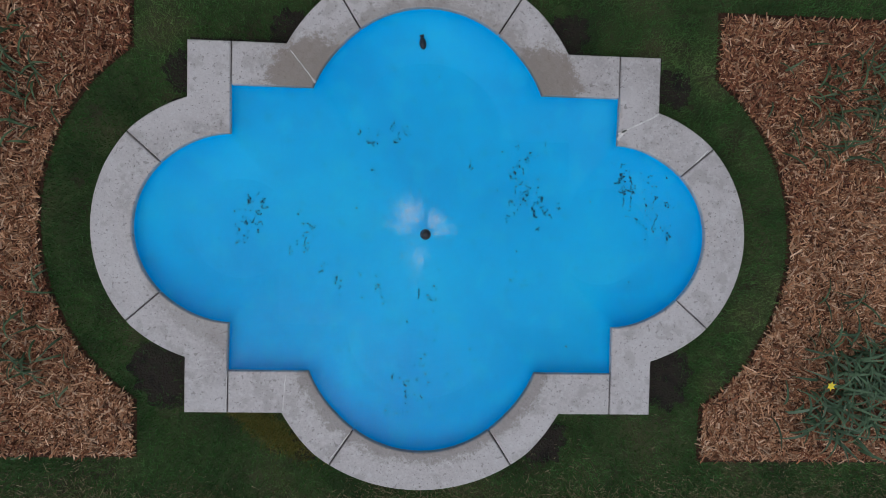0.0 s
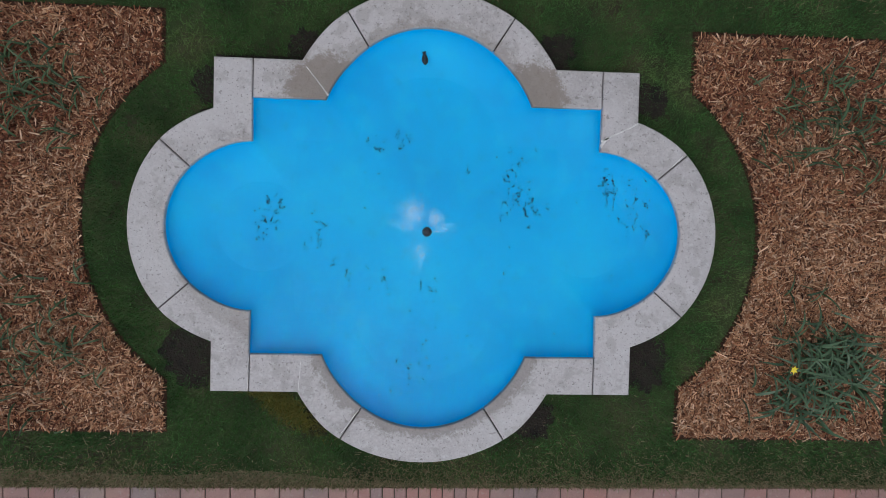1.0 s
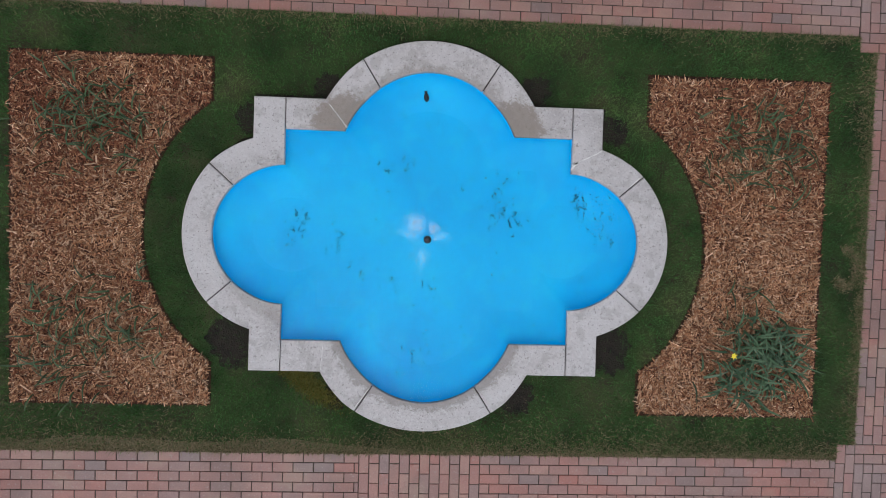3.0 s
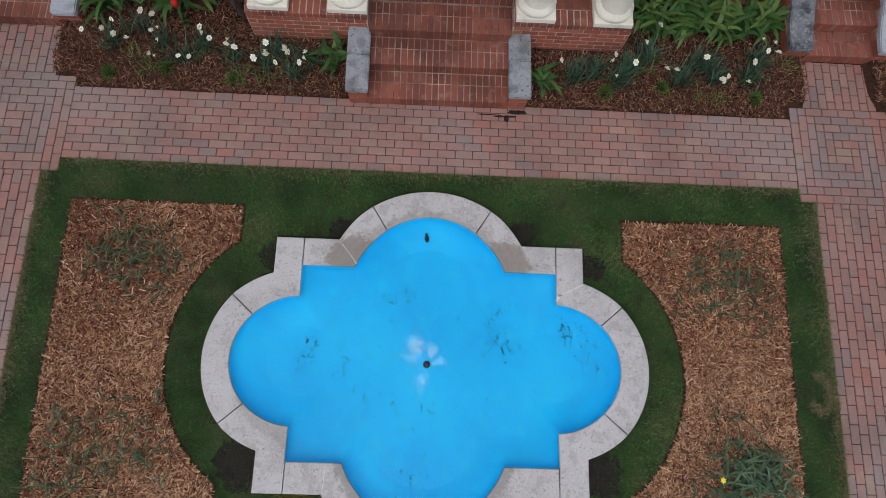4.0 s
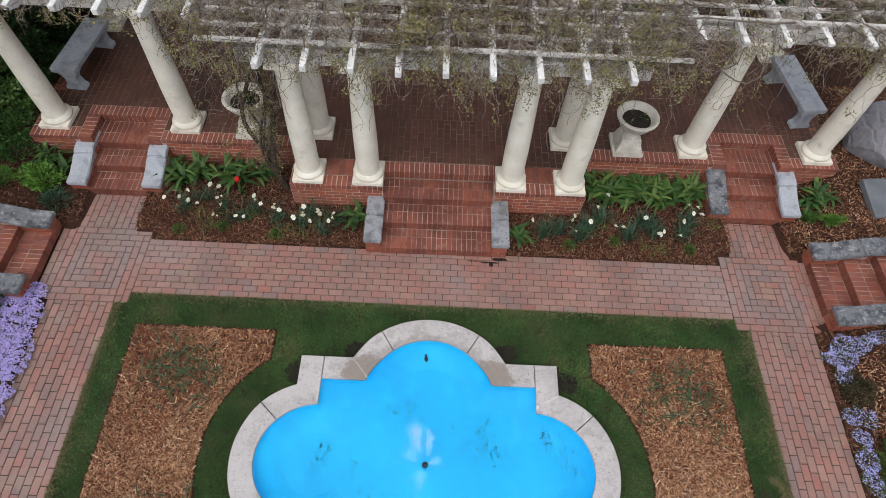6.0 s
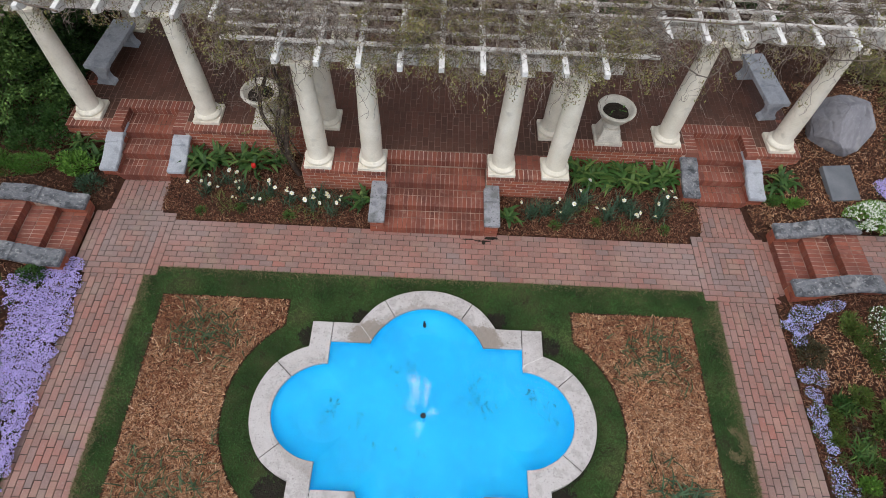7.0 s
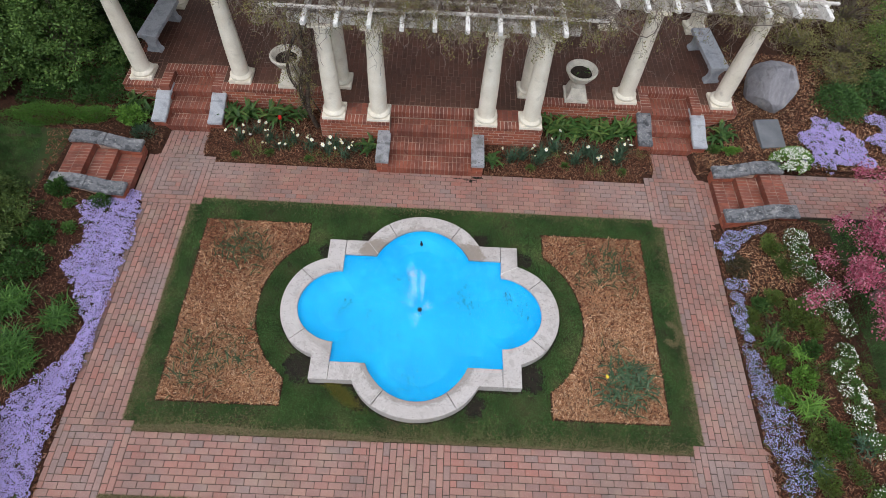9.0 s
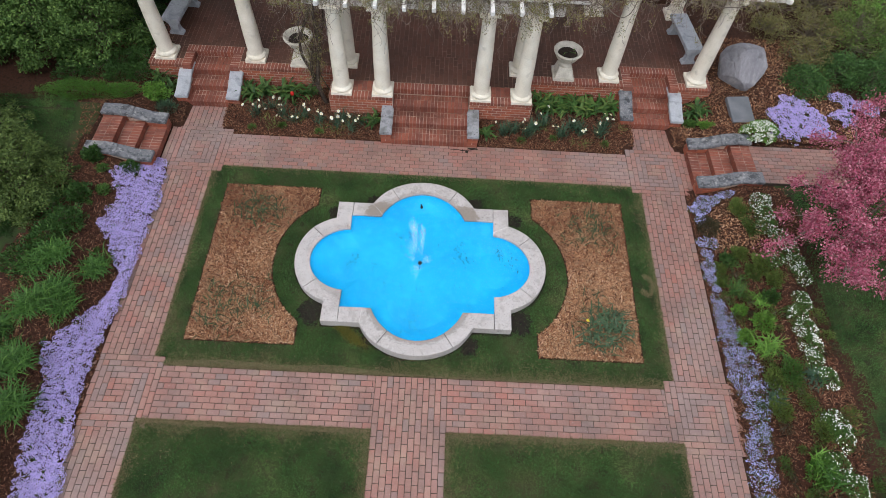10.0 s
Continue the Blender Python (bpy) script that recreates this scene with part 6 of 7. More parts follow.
def flower_borders():
    # the lilac mat that spills over the edge of the west path
    ys = (2.35, 1.75, 1.25, 0.5, 0.0, -0.35, -0.9, -1.45, -1.95, -2.65, -3.3, -4.1, -5.4)
    west = (-5.75, -6.30, -6.05, -6.15, -5.80, -5.52, -5.62, -5.95, -6.20, -5.98, -6.02, -5.9, -5.9)
    east = (-5.42, -5.22, -5.20, -5.25, -5.27, -5.28, -5.31, -5.35, -5.42, -5.47, -5.31, -5.22, -5.25)
    blobs = []
    for i in range(70):
        y = 2.25 - i * (2.25 + 5.3) / 69
        w, e = float(np.interp(-y, [-q for q in ys], west)), float(np.interp(-y, [-q for q in ys], east))
        blobs.append(((w + e) / 2, y, (e - w) / 2 + 0.03, 0.14))
    flower_mat("creeping_phlox", "dense lilac mat of creeping phlox edging the path", "phlox", blobs, 64000, PHLOX, MID_GREEN, 0.07, 0.0115, 1.0)
    def strip(y0, y1, count, centre, half):
        """Overlapping blobs along the path's edge."""
        return [(float(np.interp(-y, [-a for a, _ in centre], [b for _, b in centre])), y, float(np.interp(-y, [-a for a, _ in half], [b for _, b in half])), 0.16) for y in (y0 + (y1 - y0) * i / (count - 1) for i in range(count))]

    def bluets(label, blobs, n, cover):
        flower_mat("creeping_phlox", label, "phlox", blobs, n, PHLOX_BLUE, MID_GREEN, 0.05, 0.0088, cover, rough=0.55)

    bluets("patchy pale blue creeping phlox below the steps", [(5.74, 1.82, 0.42, 0.22), (5.60, 1.62, 0.26, 0.26), (5.54, 1.42, 0.18, 0.18), (6.05, 1.90, 0.28, 0.13), (5.57, 0.84, 0.26, 0.22), (5.52, 0.62, 0.15, 0.18), (5.50, 0.32, 0.18, 0.26), (5.49, 0.06, 0.16, 0.20), (5.55, -0.18, 0.12, 0.10)], 22000, 0.25)
    r = strip(-0.35, -4.6, 36, ((-0.35, 5.45), (-0.9, 5.53), (-1.4, 5.56), (-1.8, 5.64), (-2.1, 5.72), (-2.6, 5.64), (-3.1, 5.56), (-3.7, 5.52), (-4.6, 5.55)), ((-0.35, 0.13), (-0.9, 0.23), (-1.4, 0.28), (-1.8, 0.34), (-2.2, 0.34), (-2.7, 0.26), (-3.2, 0.24), (-4.6, 0.24)))
    bluets("loose pale blue creeping phlox edging the brick path", [(x + 0.04, y, w * 1.15, h) for x, y, w, h in r], 50000, 0.215)
    flower_mat("creeping_phlox", "lilac creeping phlox spilling beside the upper path", "phlox", [(8.05, 4.40, 0.50, 0.32), (7.80, 4.0, 0.45, 0.50), (8.30, 3.95, 0.50, 0.55), (7.78, 3.52, 0.42, 0.30), (8.40, 3.50, 0.50, 0.28)], 30000, PHLOX, MID_GREEN, 0.08, 0.013, 0.72, rough=0.5)
    flower_mat("creeping_phlox", "lilac creeping phlox under dark shrubs", "phlox", [(9.25, 4.60, 0.35, 0.25), (9.75, 4.40, 0.50, 0.32), (9.15, 4.05, 0.38, 0.32)], 11000, PHLOX, MID_GREEN, 0.08, 0.013, 0.62, rough=0.5)
    flower_mat("candytuft", "rounded mound of white candytuft beside the upper steps", "candytuft", [(7.06, 3.39, 0.42, 0.32)], 4000, WHITE_PETAL, FRESH, 0.30, 0.030, 0.22)
    spots = ((6.62, 1.58, 2), (6.65, 1.27, 1), (6.59, 0.96, 1), (6.73, 0.72, 1), (6.82, 0.50, 1), (6.53, 0.30, 0), (6.90, 0.14, 1), (6.94, -0.11, 1), (6.74, -0.63, 0), (6.58, -0.92, 1), (6.68, -1.18, 2), (6.70, -1.45, 2), (6.64, -1.73, 0), (6.72, -2.05, 1), (6.61, -2.80, 1), (6.69, -2.99, 1), (6.53, -3.44, 0), (6.63, -3.75, 0))
    for i, (x, y, full) in enumerate(spots):
        flower_mat("candytuft", "low white candytuft along the border edge", "candytuft", [(x + 0.04 * math.sin(5 * i), y, 0.19 + 0.03 * full, 0.27), (x + 0.12 * math.cos(3 * i), y + 0.1, 0.12, 0.12)], 3000, WHITE_PETAL, MID_GREEN, 0.10, 0.013, (0.030, 0.046, 0.066)[full], "candytuft edging")


def leafy_mound(name, label, category, x, y, rx, ry, h, n, leaf, length, width, group="", z=None, up=0.3):
    """A low plant: leaves on and inside a rounded heap, with uneven outline."""
    z = ground_h(x, y) if z is None else z
    ob = tagged(empty(name, pose(x, y, z - 0.02)), label, category, group)
    d = sphere_dirs(n, 0.15)
    d[:, 2] = np.abs(d[:, 2])
    k = np.array([0.82 + 0.5 * noise.noise((q[0] * 2.3 + x, q[1] * 2.3 + y, q[2] * 2.3)) for q in d])
    depth = 1 - 0.45 * rng.random(n) ** 2
    p = d * (k * depth)[:, None] * [rx, ry, h]
    bulk("foliage", *leaf_quads(p, sphere_dirs(n, up) * 0.7 + d * 0.8, length * rng.uniform(0.7, 1.2, n), width), leaf, ob, kind="")
    stems = [np.array([(0, 0, 0), q * [0.4, 0.4, 0.5], q * 0.9]) for q in p[rng.choice(n, min(n, 26), replace=False)]]
    bulk("stem", *tubes(stems, [(0.006, 0.003)] * len(stems)), BARK, ob)
    return ob


def shrub(name, label, x, y, rx, ry, h, n, leaf, size, clumps=26, seed=1, category="shrub", group="", z=None, tuft=0.17, open_=0.0):
    """Stems from the foot to leafy tufts spread over a lumpy crown, with gaps between them. open_: how loosely the tufts hold their leaves."""
    g = np.random.default_rng(seed)
    z = ground_h(x, y) if z is None else z
    ob = tagged(empty(name, pose(x, y, z - 0.03)), label, category, group)
    d = g.normal(size=(clumps, 3))
    d /= np.linalg.norm(d, axis=1, keepdims=True)
    d[:, 2] = np.abs(d[:, 2]) * 0.97 + 0.03
    lump = np.array([0.80 + 0.42 * noise.noise((q[0] * 1.9 + seed, q[1] * 1.9, q[2] * 1.9)) for q in d])
    c = d * (lump * g.uniform(0.86, 1.06, clumps))[:, None] * [rx, ry, h]
    per = n // clumps
    pts, dirs, faces_ = [], [], []
    for q, out in zip(c, d):
        r = tuft * g.uniform(0.6, 1.45)
        u = g.normal(size=(per, 3)) + out * 0.75 + [0, 0, 0.45]
        u /= np.linalg.norm(u, axis=1, keepdims=True)
        pts.append(q + u * r * g.uniform(0.3, 1.0, (per, 1)) ** (0.5 + open_) * [1.1, 1.1, 0.8])
        dirs.append(u * [1, 1, 0.4] + (0.5 + 0.5 * open_) * g.normal(size=(per, 3)))
        faces_.append(u + [0, 0, 0.35] + 0.35 * g.normal(size=(per, 3)))
    # a thin veil of leaves inside the crown
    m = n // 6
    u = g.normal(size=(m, 3))
    u /= np.linalg.norm(u, axis=1, keepdims=True)
    u[:, 2] = np.abs(u[:, 2])
    pts.append(u * g.uniform(0.4, 0.76, (m, 1)) * [rx, ry, h])
    dirs.append(u + 0.8 * g.normal(size=(m, 3)))
    faces_.append(g.normal(size=(m, 3)))
    pts, dirs, faces_ = np.concatenate(pts), np.concatenate(dirs), np.concatenate(faces_)
    ok = pts[:, 2] > 0.02
    bulk("foliage", *facing_leaves(pts[ok], dirs[ok], faces_[ok], size * g.uniform(0.7, 1.3, int(ok.sum())), size * 0.55), leaf, ob, kind="")
    paths, radii = [], []
    for q in c[:90]:
        mid = q * [0.45, 0.45, 0.55] + g.normal(size=3) * 0.06
        paths.append(np.array([(0, 0, 0), mid * 0.5 + [0, 0, 0.03], mid, q]))
        radii.append((0.018, 0.005))
    bulk("stem", *tubes(paths, radii, 5), BARK, ob, kind="")
    return ob


def border_plants():
    # west side
    for i, (x, y, k) in enumerate(((-6.50, -0.28, 1.0), (-6.72, -0.52, 0.9), (-5.92, -0.36, 0.9), (-6.28, -0.98, 1.1), (-6.50, -1.30, 1.1), (-6.12, -1.22, 0.9), (-6.38, -2.28, 1.1), (-6.70, -2.5, 1.0), (-6.22, -2.95, 1.1), (-6.50, -3.35, 1.1), (-6.9, -1.75, 0.9), (-6.35, -3.95, 1.0))):
        strap_clump("daylily_clump", "dense rounded clump of arching green daylily leaves", "daylily", x, y, int(330 * k), 0.36 * k, 0.020, 0.10, 125, DAYLILY, 400 + i, "daylily clumps")
    leafy_mound("low_shrub", "small dark evergreen at the foot of the steps", "shrub", -5.98, 1.92, 0.24, 0.20, 0.22, 900, DARK_GREEN, 0.05, 0.03)
    leafy_mound("perennial", "small green perennial in bark mulch", "plant", -6.25, 1.25, 0.14, 0.14, 0.14, 350, MID_GREEN, 0.06, 0.025)
    leafy_mound("perennial", "small green perennial in bark mulch", "plant", -6.40, 1.75, 0.12, 0.12, 0.10, 260, MID_GREEN, 0.06, 0.025)
    leafy_mound("low_shrub", "dark green low shrub in shade", "shrub", -6.55, 0.42, 0.38, 0.34, 0.30, 1800, DARK_GREEN, 0.05, 0.03)
    shrub("round_shrub", "large rounded olive green shrub with fine leaves", -7.80, 1.05, 1.10, 1.15, 1.15, 30000, BUSH, 0.048, 210, 3, tuft=0.17, open_=0.3)
    shrub("round_shrub", "olive green shrub behind the steps", -9.1, 2.3, 1.1, 1.2, 1.4, 15000, BUSH, 0.045, 120, 4, tuft=0.18, open_=0.3)
    leafy_mound("ground_cover", "bright green feathery ground cover below the shrubs", "ground cover", -7.45, 3.78, 0.95, 0.36, 0.20, 9000, FEATHERY, 0.045, 0.010, up=0.8)
    leafy_mound("ground_cover", "bright green feathery ground cover below the shrubs", "ground cover", -6.62, 3.86, 0.42, 0.26, 0.16, 3000, FEATHERY, 0.045, 0.010, up=0.8)
    leafy_mound("perennial", "light green leafy perennial beside the side steps", "plant", -6.05, 4.02, 0.32, 0.28, 0.34, 1500, FRESH, 0.07, 0.03)
    leafy_mound("perennial", "blue-green drooping perennial in mulch", "plant", -5.78, 3.72, 0.22, 0.20, 0.16, 500, DAFF_LEAF, 0.12, 0.014)
    hedge = ((-7.45, 5.35, 1.05, 2.2, HEDGE), (-8.55, 5.25, 1.1, 2.3, HEDGE), (-9.75, 5.1, 1.1, 2.3, HEDGE), (-8.1, 6.6, 1.2, 3.3, HEDGE), (-9.6, 6.6, 1.2, 3.4, HEDGE), (-7.10, 6.7, 0.75, 3.7, DEEP_GREEN), (-11.0, 5.4, 1.2, 2.4, HEDGE), (-7.0, 8.0, 0.9, 3.4, DEEP_GREEN), (-7.0, 6.0, 0.55, 3.0, DEEP_GREEN), (-6.85, 7.3, 0.5, 2.5, DEEP_GREEN))
    for i, (x, y, s, h, leaf) in enumerate(hedge):
        shrub("evergreen_shrub", "tall dense green shrub of many leafy tufts beside the terrace", x, y, s, s, h, 20000 if i < 3 else 7000, leaf, 0.064, 180 if i < 3 else 90, 10 + i, group="west shrubs", tuft=0.17)
    for i, (x, y, s) in enumerate(((-6.75, 0.05, 0.35), (-6.9, 0.75, 0.4), (-6.55, 1.05, 0.25), (-7.0, -0.45, 0.4), (-6.6, 2.0, 0.2), (-6.9, -1.9, 0.35), (-7.1, -2.9, 0.4), (-6.75, -3.3, 0.3), (-6.5, 4.45, 0.34), (-6.9, 4.35, 0.34), (-6.55, 4.85, 0.3), (-6.95, 4.75, 0.4), (-7.4, 4.5, 0.4), (-7.9, 4.35, 0.4), (-6.5, 5.3, 0.28), (-6.6, 5.8, 0.3), (-6.62, 6.4, 0.3), (-6.62, 7.0, 0.3))):
        leafy_mound("low_shrub", "low dark green shrub under the taller bushes", "shrub", x, y, s, s, 0.28, 1200, DARK_GREEN, 0.055, 0.028, "low west shrubs", up=0.6)
    # east side
    leafy_mound("bronze_shrub", "small dark bronze-leaved shrub by the path", "shrub", 5.68, 1.20, 0.25, 0.26, 0.26, 1300, BRONZE, 0.045, 0.022)
    greens = ((5.92, 0.43, 0.24, 0.15, 0.1, DARK_GREEN), (6.14, 0.50, 0.26, 0.2, 0.05, OLIVE), (6.29, 1.50, 0.22, 0.3, 0.06, OLIVE), (6.37, 1.05, 0.16, 0.28, 0.05, BUSH), (6.32, -0.49, 0.2, 0.16, 0.18, DARK_GREEN), (5.86, -0.64, 0.15, 0.13, 0.14, FRESH), (6.14, -0.94, 0.25, 0.24, 0.18, FRESH), (5.83, -1.16, 0.17, 0.18, 0.15, FRESH), (6.15, -2.00, 0.34, 0.28, 0.1, OLIVE), (6.35, -1.88, 0.25, 0.28, 0.1, MID_GREEN), (6.1, -2.5, 0.3, 0.25, 0.08, OLIVE), (6.30, -3.50, 0.30, 0.26, 0.18, FEATHERY), (6.55, -2.85, 0.25, 0.3, 0.07, OLIVE), (5.85, 4.0, 0.2, 0.12, 0.1, MID_GREEN), (6.15, 3.85, 0.22, 0.1, 0.1, FRESH), (6.43, 0.18, 0.34, 0.34, 0.07, OLIVE), (6.24, 0.07, 0.26, 0.24, 0.05, BUSH), (5.71, -0.02, 0.16, 0.14, 0.07, OLIVE), (5.76, 0.27, 0.16, 0.18, 0.06, OLIVE), (6.48, -0.15, 0.2, 0.22, 0.06, OLIVE))
    for x, y, rx, ry, h, leaf in greens:
        leafy_mound("perennial", "low green perennial cushion in bark mulch", "plant", x, y, rx, ry, h, int(16000 * rx * ry) + 600, leaf, 0.055, 0.02, "border perennials", up=0.7)
    g = np.random.default_rng(91)
    for i in range(96):
        y = g.uniform(-4.3, 1.5)
        x = 5.72 + g.uniform(0.0, 1.25) + (0.1 if y < -0.5 else 0)
        if (x - 6.1) ** 2 + (y - 1.1) ** 2 < 0.16:
            continue
        s = g.uniform(0.10, 0.26)
        leafy_mound("creeping_herb", "flat patchy creeping herb over bark mulch", "ground cover", x, y, s, s * g.uniform(0.7, 1.2), g.uniform(0.03, 0.07), int(9000 * s * s) + 260, (OLIVE, MID_GREEN, BUSH, BRONZE)[int(g.integers(0, 4))], 0.032, 0.014, "border herbs", up=0.9)
    for i in range(16):
        x, y, s = g.uniform(-6.9, -5.9), g.uniform(-3.6, 1.9), g.uniform(0.06, 0.14)
        leafy_mound("creeping_herb", "small scattered herb in bark mulch", "ground cover", x, y, s, s, 0.06, 160, (DARK_GREEN, MID_GREEN)[i % 2], 0.04, 0.018, "border herbs", up=0.9)
    for i, (x, y, k, m) in enumerate(((6.02, -1.45, 0.8, FRESH), (6.13, -1.36, 0.7, FRESH), (6.14, -0.57, 0.65, FRESH), (5.91, 0.37, 0.6, STRAP_DEEP), (5.85, -0.27, 0.7, STRAP_DEEP), (5.90, -0.21, 0.6, STRAP_DEEP), (6.28, -3.40, 0.7, FRESH), (6.40, -3.62, 0.7, DAYLILY), (6.55, -2.05, 0.6, DAFF_LEAF), (6.0, -2.3, 0.6, DAFF_LEAF))):
        strap_clump("daylily_clump", "arching clump of narrow green leaves in the border", "daylily", x, y, int(90 * k), 0.42 * k, 0.020, 0.08, 100, m, 440 + i, "daylily clumps")
    bank = ((8.55, 5.05, 0.50, 0.40, DARK_GREEN), (8.75, 5.85, 0.60, 0.65, BANK), (9.45, 5.45, 0.60, 0.65, DARK_GREEN), (10.05, 5.15, 0.70, 0.8, DARK_GREEN), (10.1, 6.5, 0.95, 1.2, OLIVE), (9.2, 6.7, 0.75, 0.8, BANK), (8.2, 6.9, 0.50, 0.5, BANK), (11.2, 6.0, 1.0, 1.3, MID_GREEN), (11.0, 7.4, 1.2, 1.6, FRESH), (9.7, 8.0, 1.0, 1.2, BANK), (8.5, 8.1, 0.85, 0.8, BANK), (7.3, 8.3, 0.6, 0.5, BANK), (10.9, 4.7, 0.8, 0.9, DARK_GREEN))
    for i, (x, y, s, h, leaf) in enumerate(bank):
        words = {BANK: "loose olive-brown shrub with bare twigs on the mulched bank", FRESH: "fresh light green shrub on the bank"}.get(leaf, "loose green shrub on the mulched bank")
        shrub("hillside_shrub", words, x, y, s, s, h, int((1500 if leaf is BANK else 3200) + 3400 * s * (0.5 if leaf is BANK else 1)), leaf, 0.046, int(50 + 50 * s), 40 + i, group="bank shrubs", tuft=0.17, open_=0.7 if leaf is BANK else 0.35)
    # trees out of view, added to block western sky light and darken that side
    for i, (x, y, h) in enumerate(((-12.6, -2.0, 8.0), (-12.8, 0.8, 8.5), (-12.6, 3.4, 9.0), (-12.2, 6.0, 9.0), (-10.6, 8.8, 8.0))):
        shrub("evergreen_tree", "tall evergreen out of view, added to shade the west side", x, y, 1.8, 1.9, h, 5200, DARK_GREEN, 0.34, 60, 80 + i, "tree", "west trees")
    for i in range(9):
        shrub("back_shrub", "dark shrub behind the pergola", -7.0 + 1.75 * i, 9.3 + 0.4 * math.sin(3 * i), 1.1, 1.0, 3.2, 3400, DARK_GREEN, 0.12, 40, 60 + i, group="rear shrubs")


def crabapple():
    t = tagged(empty("crabapple_tree", pose(7.66, 0.48, ground_h(7.66, 0.48) - 0.03)), "crabapple tree in deep pink blossom over the lawn", "tree")
    g = np.random.default_rng(77)
    paths, radii, tips = [np.array([(0, 0, 0), (0.02, 0.0, 0.4), (-0.05, 0.03, 0.8), (-0.06, 0.0, 1.05)])], [(0.09, 0.06)], []
    for i in range(12):
        a = 2 * math.pi * i / 12 + g.uniform(-0.25, 0.25)
        reach = g.uniform(1.15, 1.55) * (1 - 0.45 * max(0.0, math.cos(a - 2.36)) ** 6) * (1 + 0.38 * max(0.0, math.cos(a + 1.75)) ** 4)
        top = g.uniform(1.3, 2.1) + 0.35 * max(0.0, math.sin(a))
        s = np.array([-0.06, 0.0, g.uniform(0.75, 1.05)])
        e = np.array([math.cos(a) * reach, math.sin(a) * reach, top])
        m = s * 0.5 + e * 0.5 + g.normal(size=3) * 0.10 + [0, 0, 0.12]
        limb = np.array([s, s * 0.7 + m * 0.3, m, m * 0.45 + e * 0.55, e])
        paths.append(limb)
        radii.append((0.04, 0.010))
        for k in range(9):
            u = g.uniform(0.3, 1.0)
            o = limb[1] * (1 - u) + e * u if u > 0.5 else m
            q = o + g.normal(size=3) * [0.30, 0.30, 0.22]
            paths.append(np.array([o, (o + q) / 2 + g.normal(size=3) * 0.04, q]))
            radii.append((0.012, 0.004))
            tips.append(q)
            tips.append((o + q) / 2)
    bulk("trunk", *tubes(paths[:1], radii[:1], 10), BARK, t, kind="")
    bulk("branch", *tubes(paths[1:], radii[1:], 5), BARK, t)
    tips = np.array(tips)
    c = tips[g.integers(0, len(tips), 56000)]
    p = c + g.normal(size=c.shape) * 0.078
    bulk("blossom", *leaf_quads(p, g.normal(size=p.shape) + [0, 0, 0.4], 0.040 * g.uniform(0.6, 1.3, len(p)), 0.027), PINK, t, label="deep pink blossom and young bronze leaves")


# ---- the vine over the pergola ----
def wander(start, heading, length, steps, wobble, g, pull=None):
    p, d, out = np.array(start, float), np.array(heading, float), []
    for i in range(steps):
        out.append(p.copy())
        d = d + g.normal(size=3) * wobble
        if pull is not None:
            d = d + pull(p)
        d /= np.linalg.norm(d)
        p = p + d * length / steps
    return np.array(out)


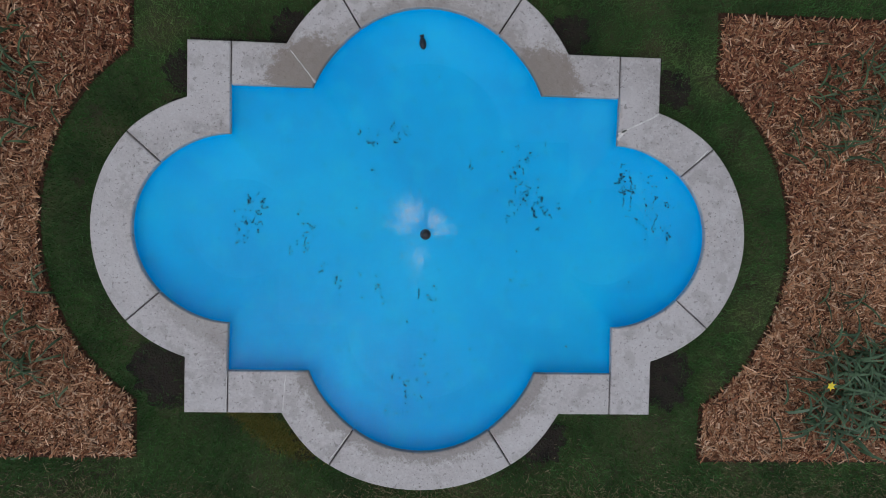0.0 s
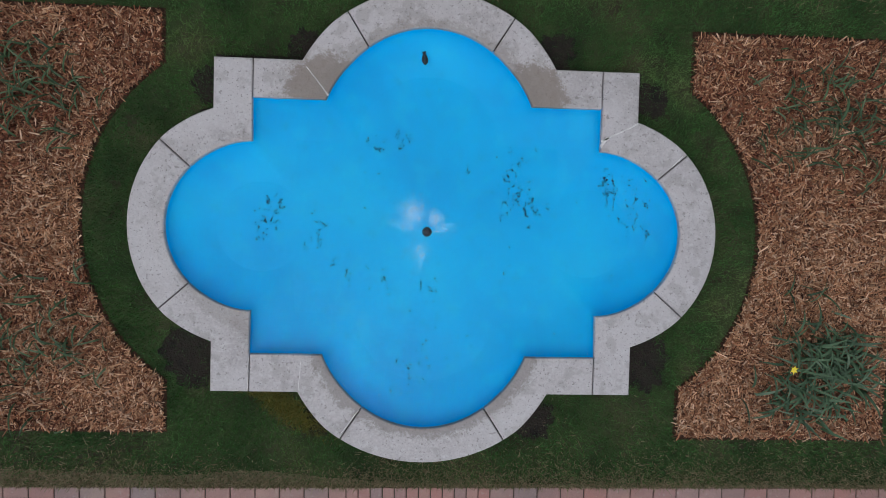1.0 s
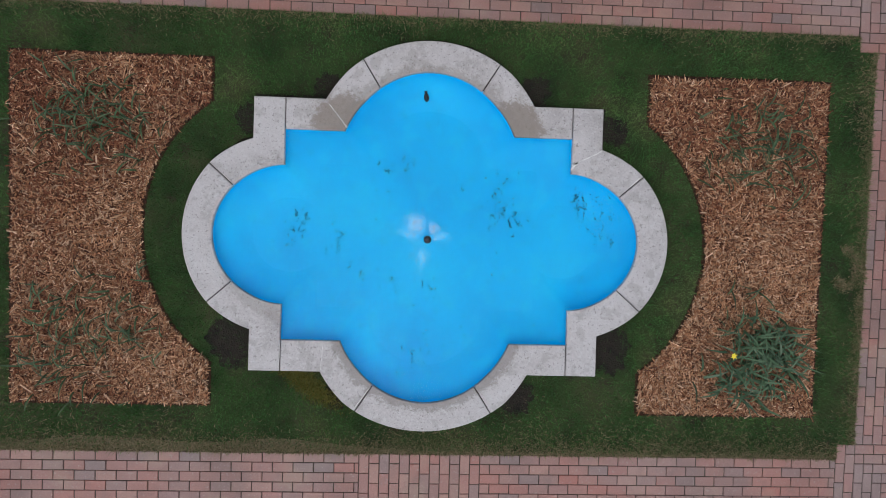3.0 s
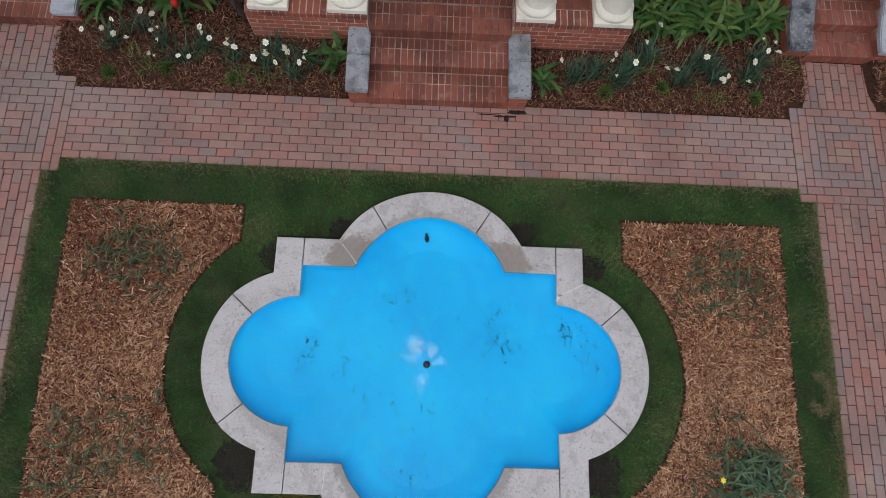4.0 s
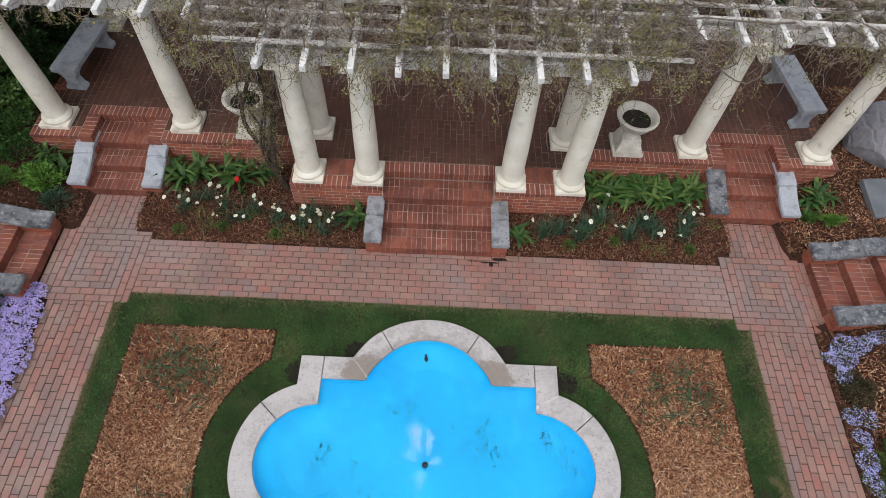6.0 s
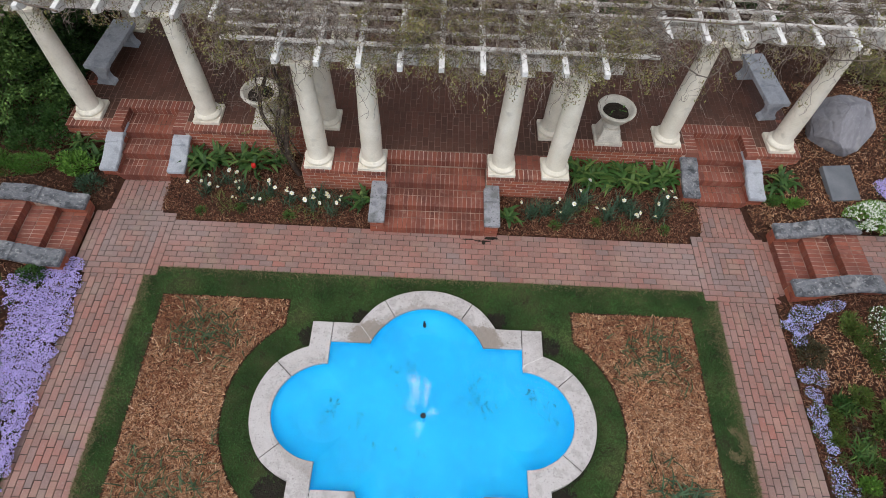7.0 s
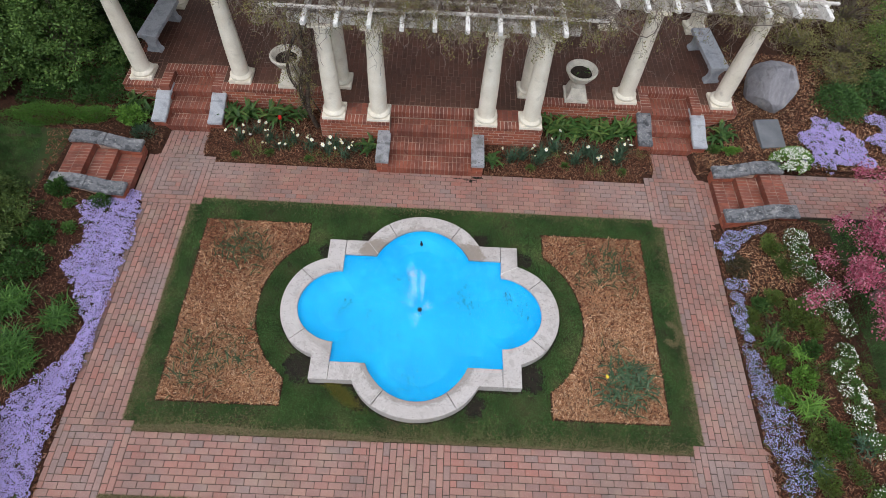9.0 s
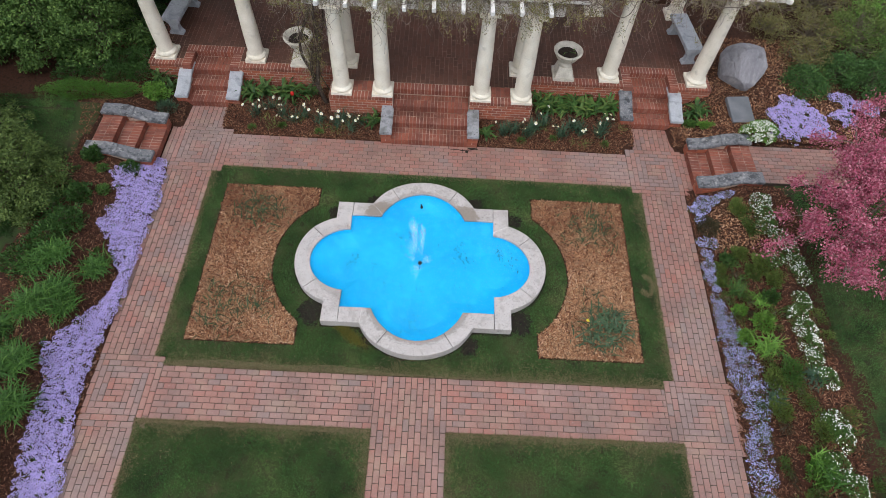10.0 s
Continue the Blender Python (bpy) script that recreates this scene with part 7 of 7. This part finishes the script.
def build_vine():
    v = tagged(empty("climbing_vine"), "tangled wisteria vine with young yellow-green leaves over the pergola", "vine")
    g = np.random.default_rng(5)
    roof = BEAM + 0.34

    def cling(p):
        return np.array([0, max(0.0, 4.15 - p[1]) * 1.5, (roof - p[2]) * 1.2])

    paths, radii, leaves = [], [], []
    for i in range(70):
        x, y = g.uniform(-6.3, 6.3), g.uniform(4.2, 7.2)
        paths.append(wander((x, y, roof + g.uniform(-0.05, 0.08)), (g.choice([-1, 1]), g.normal() * 0.35, 0), g.uniform(1.5, 3.5), 16, 0.20, g, cling))
        radii.append((g.uniform(0.010, 0.022), 0.006))
    bulk("stem", *tubes(paths, radii, 5), BARK, v)
    twigs, tr = [], []

    def sprig(w, r, leafy):
        twigs.append(w)
        tr.append((r, 0.0018))
        if g.random() < leafy:
            leaves.append(w[g.integers(len(w) // 2, len(w), 2)])

    # the tangle on the roof: short crooked shoots, in leaf only here and there
    for i in range(6500):
        if i < 2600:
            x, y = g.uniform(-2.9, 2.9), 3.86 + abs(g.normal()) * 0.7
        else:
            x = g.uniform(-6.6, 6.6) if i < 5600 else (g.uniform(-6.8, -2.8) if i < 6600 else g.uniform(2.8, 6.9))
            y = (4.72 + abs(g.normal()) * 0.8) if abs(x) > 2.7 else g.uniform(4.2, 7.4)
        t = g.uniform(0, 2 * np.pi)
        w = wander((x, y, roof + g.uniform(-0.10, 0.26)), (math.cos(t), math.sin(t), g.uniform(-0.4, 0.5)), g.uniform(0.25, 0.80), 6, 0.85, g, lambda p: np.array([0, max(0.0, 3.75 - p[1]) * 2.0, (roof + 0.03 - p[2]) * 0.6]))
        patch = noise.noise((x * 1.5, y * 1.5, 11.0)) + 0.6 * noise.noise((x * 4.0, y * 4.0, 3.0))
        sprig(w, g.uniform(0.003, 0.0065), 0.62 if patch > 0.16 else 0.05)
    # thick growth over the rear of the roof, mostly unseen, added to shade the terrace
    for i in range(1700):
        x, y = (g.uniform(-6.8, -2.2) if i < 1050 else g.uniform(-2.4, 6.8)), g.uniform(5.3, 7.7)
        t = g.uniform(0, 2 * np.pi)
        w = wander((x, y, roof + g.uniform(-0.05, 0.15)), (math.cos(t), math.sin(t), 0), g.uniform(0.5, 1.3), 5, 0.5, g, lambda p: np.array([0, 0, (roof + 0.04 - p[2]) * 0.8]))
        sprig(w, g.uniform(0.008, 0.017), 0.15)
    # the fringe that hangs from the front edges
    strands = ((-3.05, 0.18, 4.55, 46, 0.95), (-3.3, 0.25, 4.55, 24, 0.45), (-2.42, 0.20, 4.1, 50, 0.9), (-5.6, 0.7, 4.6, 16, 0.35), (2.6, 0.5, 4.3, 70, 0.6), (3.5, 0.4, 4.5, 80, 0.8), (4.9, 0.4, 4.6, 40, 0.45), (5.5, 0.5, 4.6, 70, 0.7), (-0.75, 0.15, 3.75, 40, 0.45), (0.35, 0.22, 3.72, 50, 0.5), (1.5, 0.3, 3.75, 50, 0.5), (0.0, 0.9, 3.72, 40, 0.35))
    picks = [(g.normal(cx, wide), g.normal(cy, 0.12), min(reach * 1.2, abs(g.normal()) * reach * 0.55 + 0.12)) for cx, wide, cy, many, reach in strands for _ in range(many)]
    for i in range(620):
        if i < 400:
            x, y = g.uniform(-3.0, 3.0), g.uniform(3.65, 4.1)
        else:
            x, y = g.choice([-1, 1]) * g.uniform(2.3, 6.6), g.uniform(4.35, 4.7)
        picks.append((x, y, min(0.34, abs(g.normal()) * 0.15 + 0.07)))
    for x, y, drop in picks:
        w = wander((x, y, roof - 0.05), (g.normal() * 0.6, -0.4 + g.normal() * 0.4, -0.2), drop * 1.5, max(9, int(drop * 32)), 0.42, g, lambda p: np.array([0, 0, -0.26]))
        sprig(w, 0.0042, 0.17)
        for b in (4, len(w) - 3):
            if g.random() < 0.7:
                sprig(wander(w[b], (g.normal(), g.normal(), -0.3), drop * g.uniform(0.3, 0.7), 6, 0.6, g), 0.003, 0.15)
    # the old trunks that climb beside the paired columns, and their fringe of thin shoots
    trunks, rr = [], []
    for i in range(6):
        k = np.linspace(0, 1, 16)
        bx, by = -2.42 + 0.10 * g.normal(), 4.30 + 0.07 * g.normal()
        ph = g.uniform(0, 6)
        trunks.append(np.column_stack([bx - 0.12 * np.sin(3.14 * k) ** 1.5 + 0.22 * k ** 2 + 0.085 * np.sin(9 * k + ph), by - 0.12 * k + 0.07 * np.cos(6 * k + ph), 0.08 + k * (roof - 0.1)]))
        rr.append((g.uniform(0.036, 0.052), 0.022) if i < 2 else (g.uniform(0.012, 0.022), 0.009))
    for i in range(330):
        base = trunks[i % 6][g.integers(3, 15)]
        w = wander(base, (g.normal() * 0.8 + 0.1, g.normal() - 0.4, g.normal() * 0.8), g.uniform(0.15, 0.5), 9, 0.5, g, lambda p: np.array([0, 0, -0.05]))
        sprig(w, 0.004, 0.3)
    for i in range(14):
        cx, cy = (FRONT_COLS[0] if i < 10 else FRONT_COLS[g.integers(0, 4)])
        k = np.linspace(0, 1, 12)
        a = g.uniform(0, 6) + g.uniform(-2.5, 2.5) * k + 0.15 * np.cumsum(g.normal(size=12)) * (k < 1)
        h0 = g.uniform(1.5, 2.3)
        twigs.append(np.column_stack([cx + 0.176 * np.cos(a + 0.25 * np.sin(9 * k + i)), cy + 0.176 * np.sin(a + 0.25 * np.sin(9 * k + i)), h0 + (BEAM - h0) * k]))
        tr.append((0.004, 0.003))
    bulk("trunk", *tubes(trunks, rr, 7), DARK_BARK, v, kind="", label="thick twisted vine trunks")
    light = [i for i in range(len(twigs)) if i % 3]
    bulk("twig", *tubes([twigs[i] for i in light], [tr[i] for i in light], 3), TWIG, v)
    bulk("twig", *tubes(twigs[::3], tr[::3], 3), TWIG_DARK, v)
    c = np.concatenate(leaves)
    c = np.repeat(c, 11, 0) + g.normal(size=(11 * len(c), 3)) * 0.040
    bulk("leaf", *leaf_quads(c, g.normal(size=c.shape) + [0, 0, 0.3], 0.031 * g.uniform(0.5, 1.4, len(c)), 0.021), VINE_LEAF, v)


front_beds()
court_beds()
flower_borders()
border_plants()
crabapple()
build_vine()
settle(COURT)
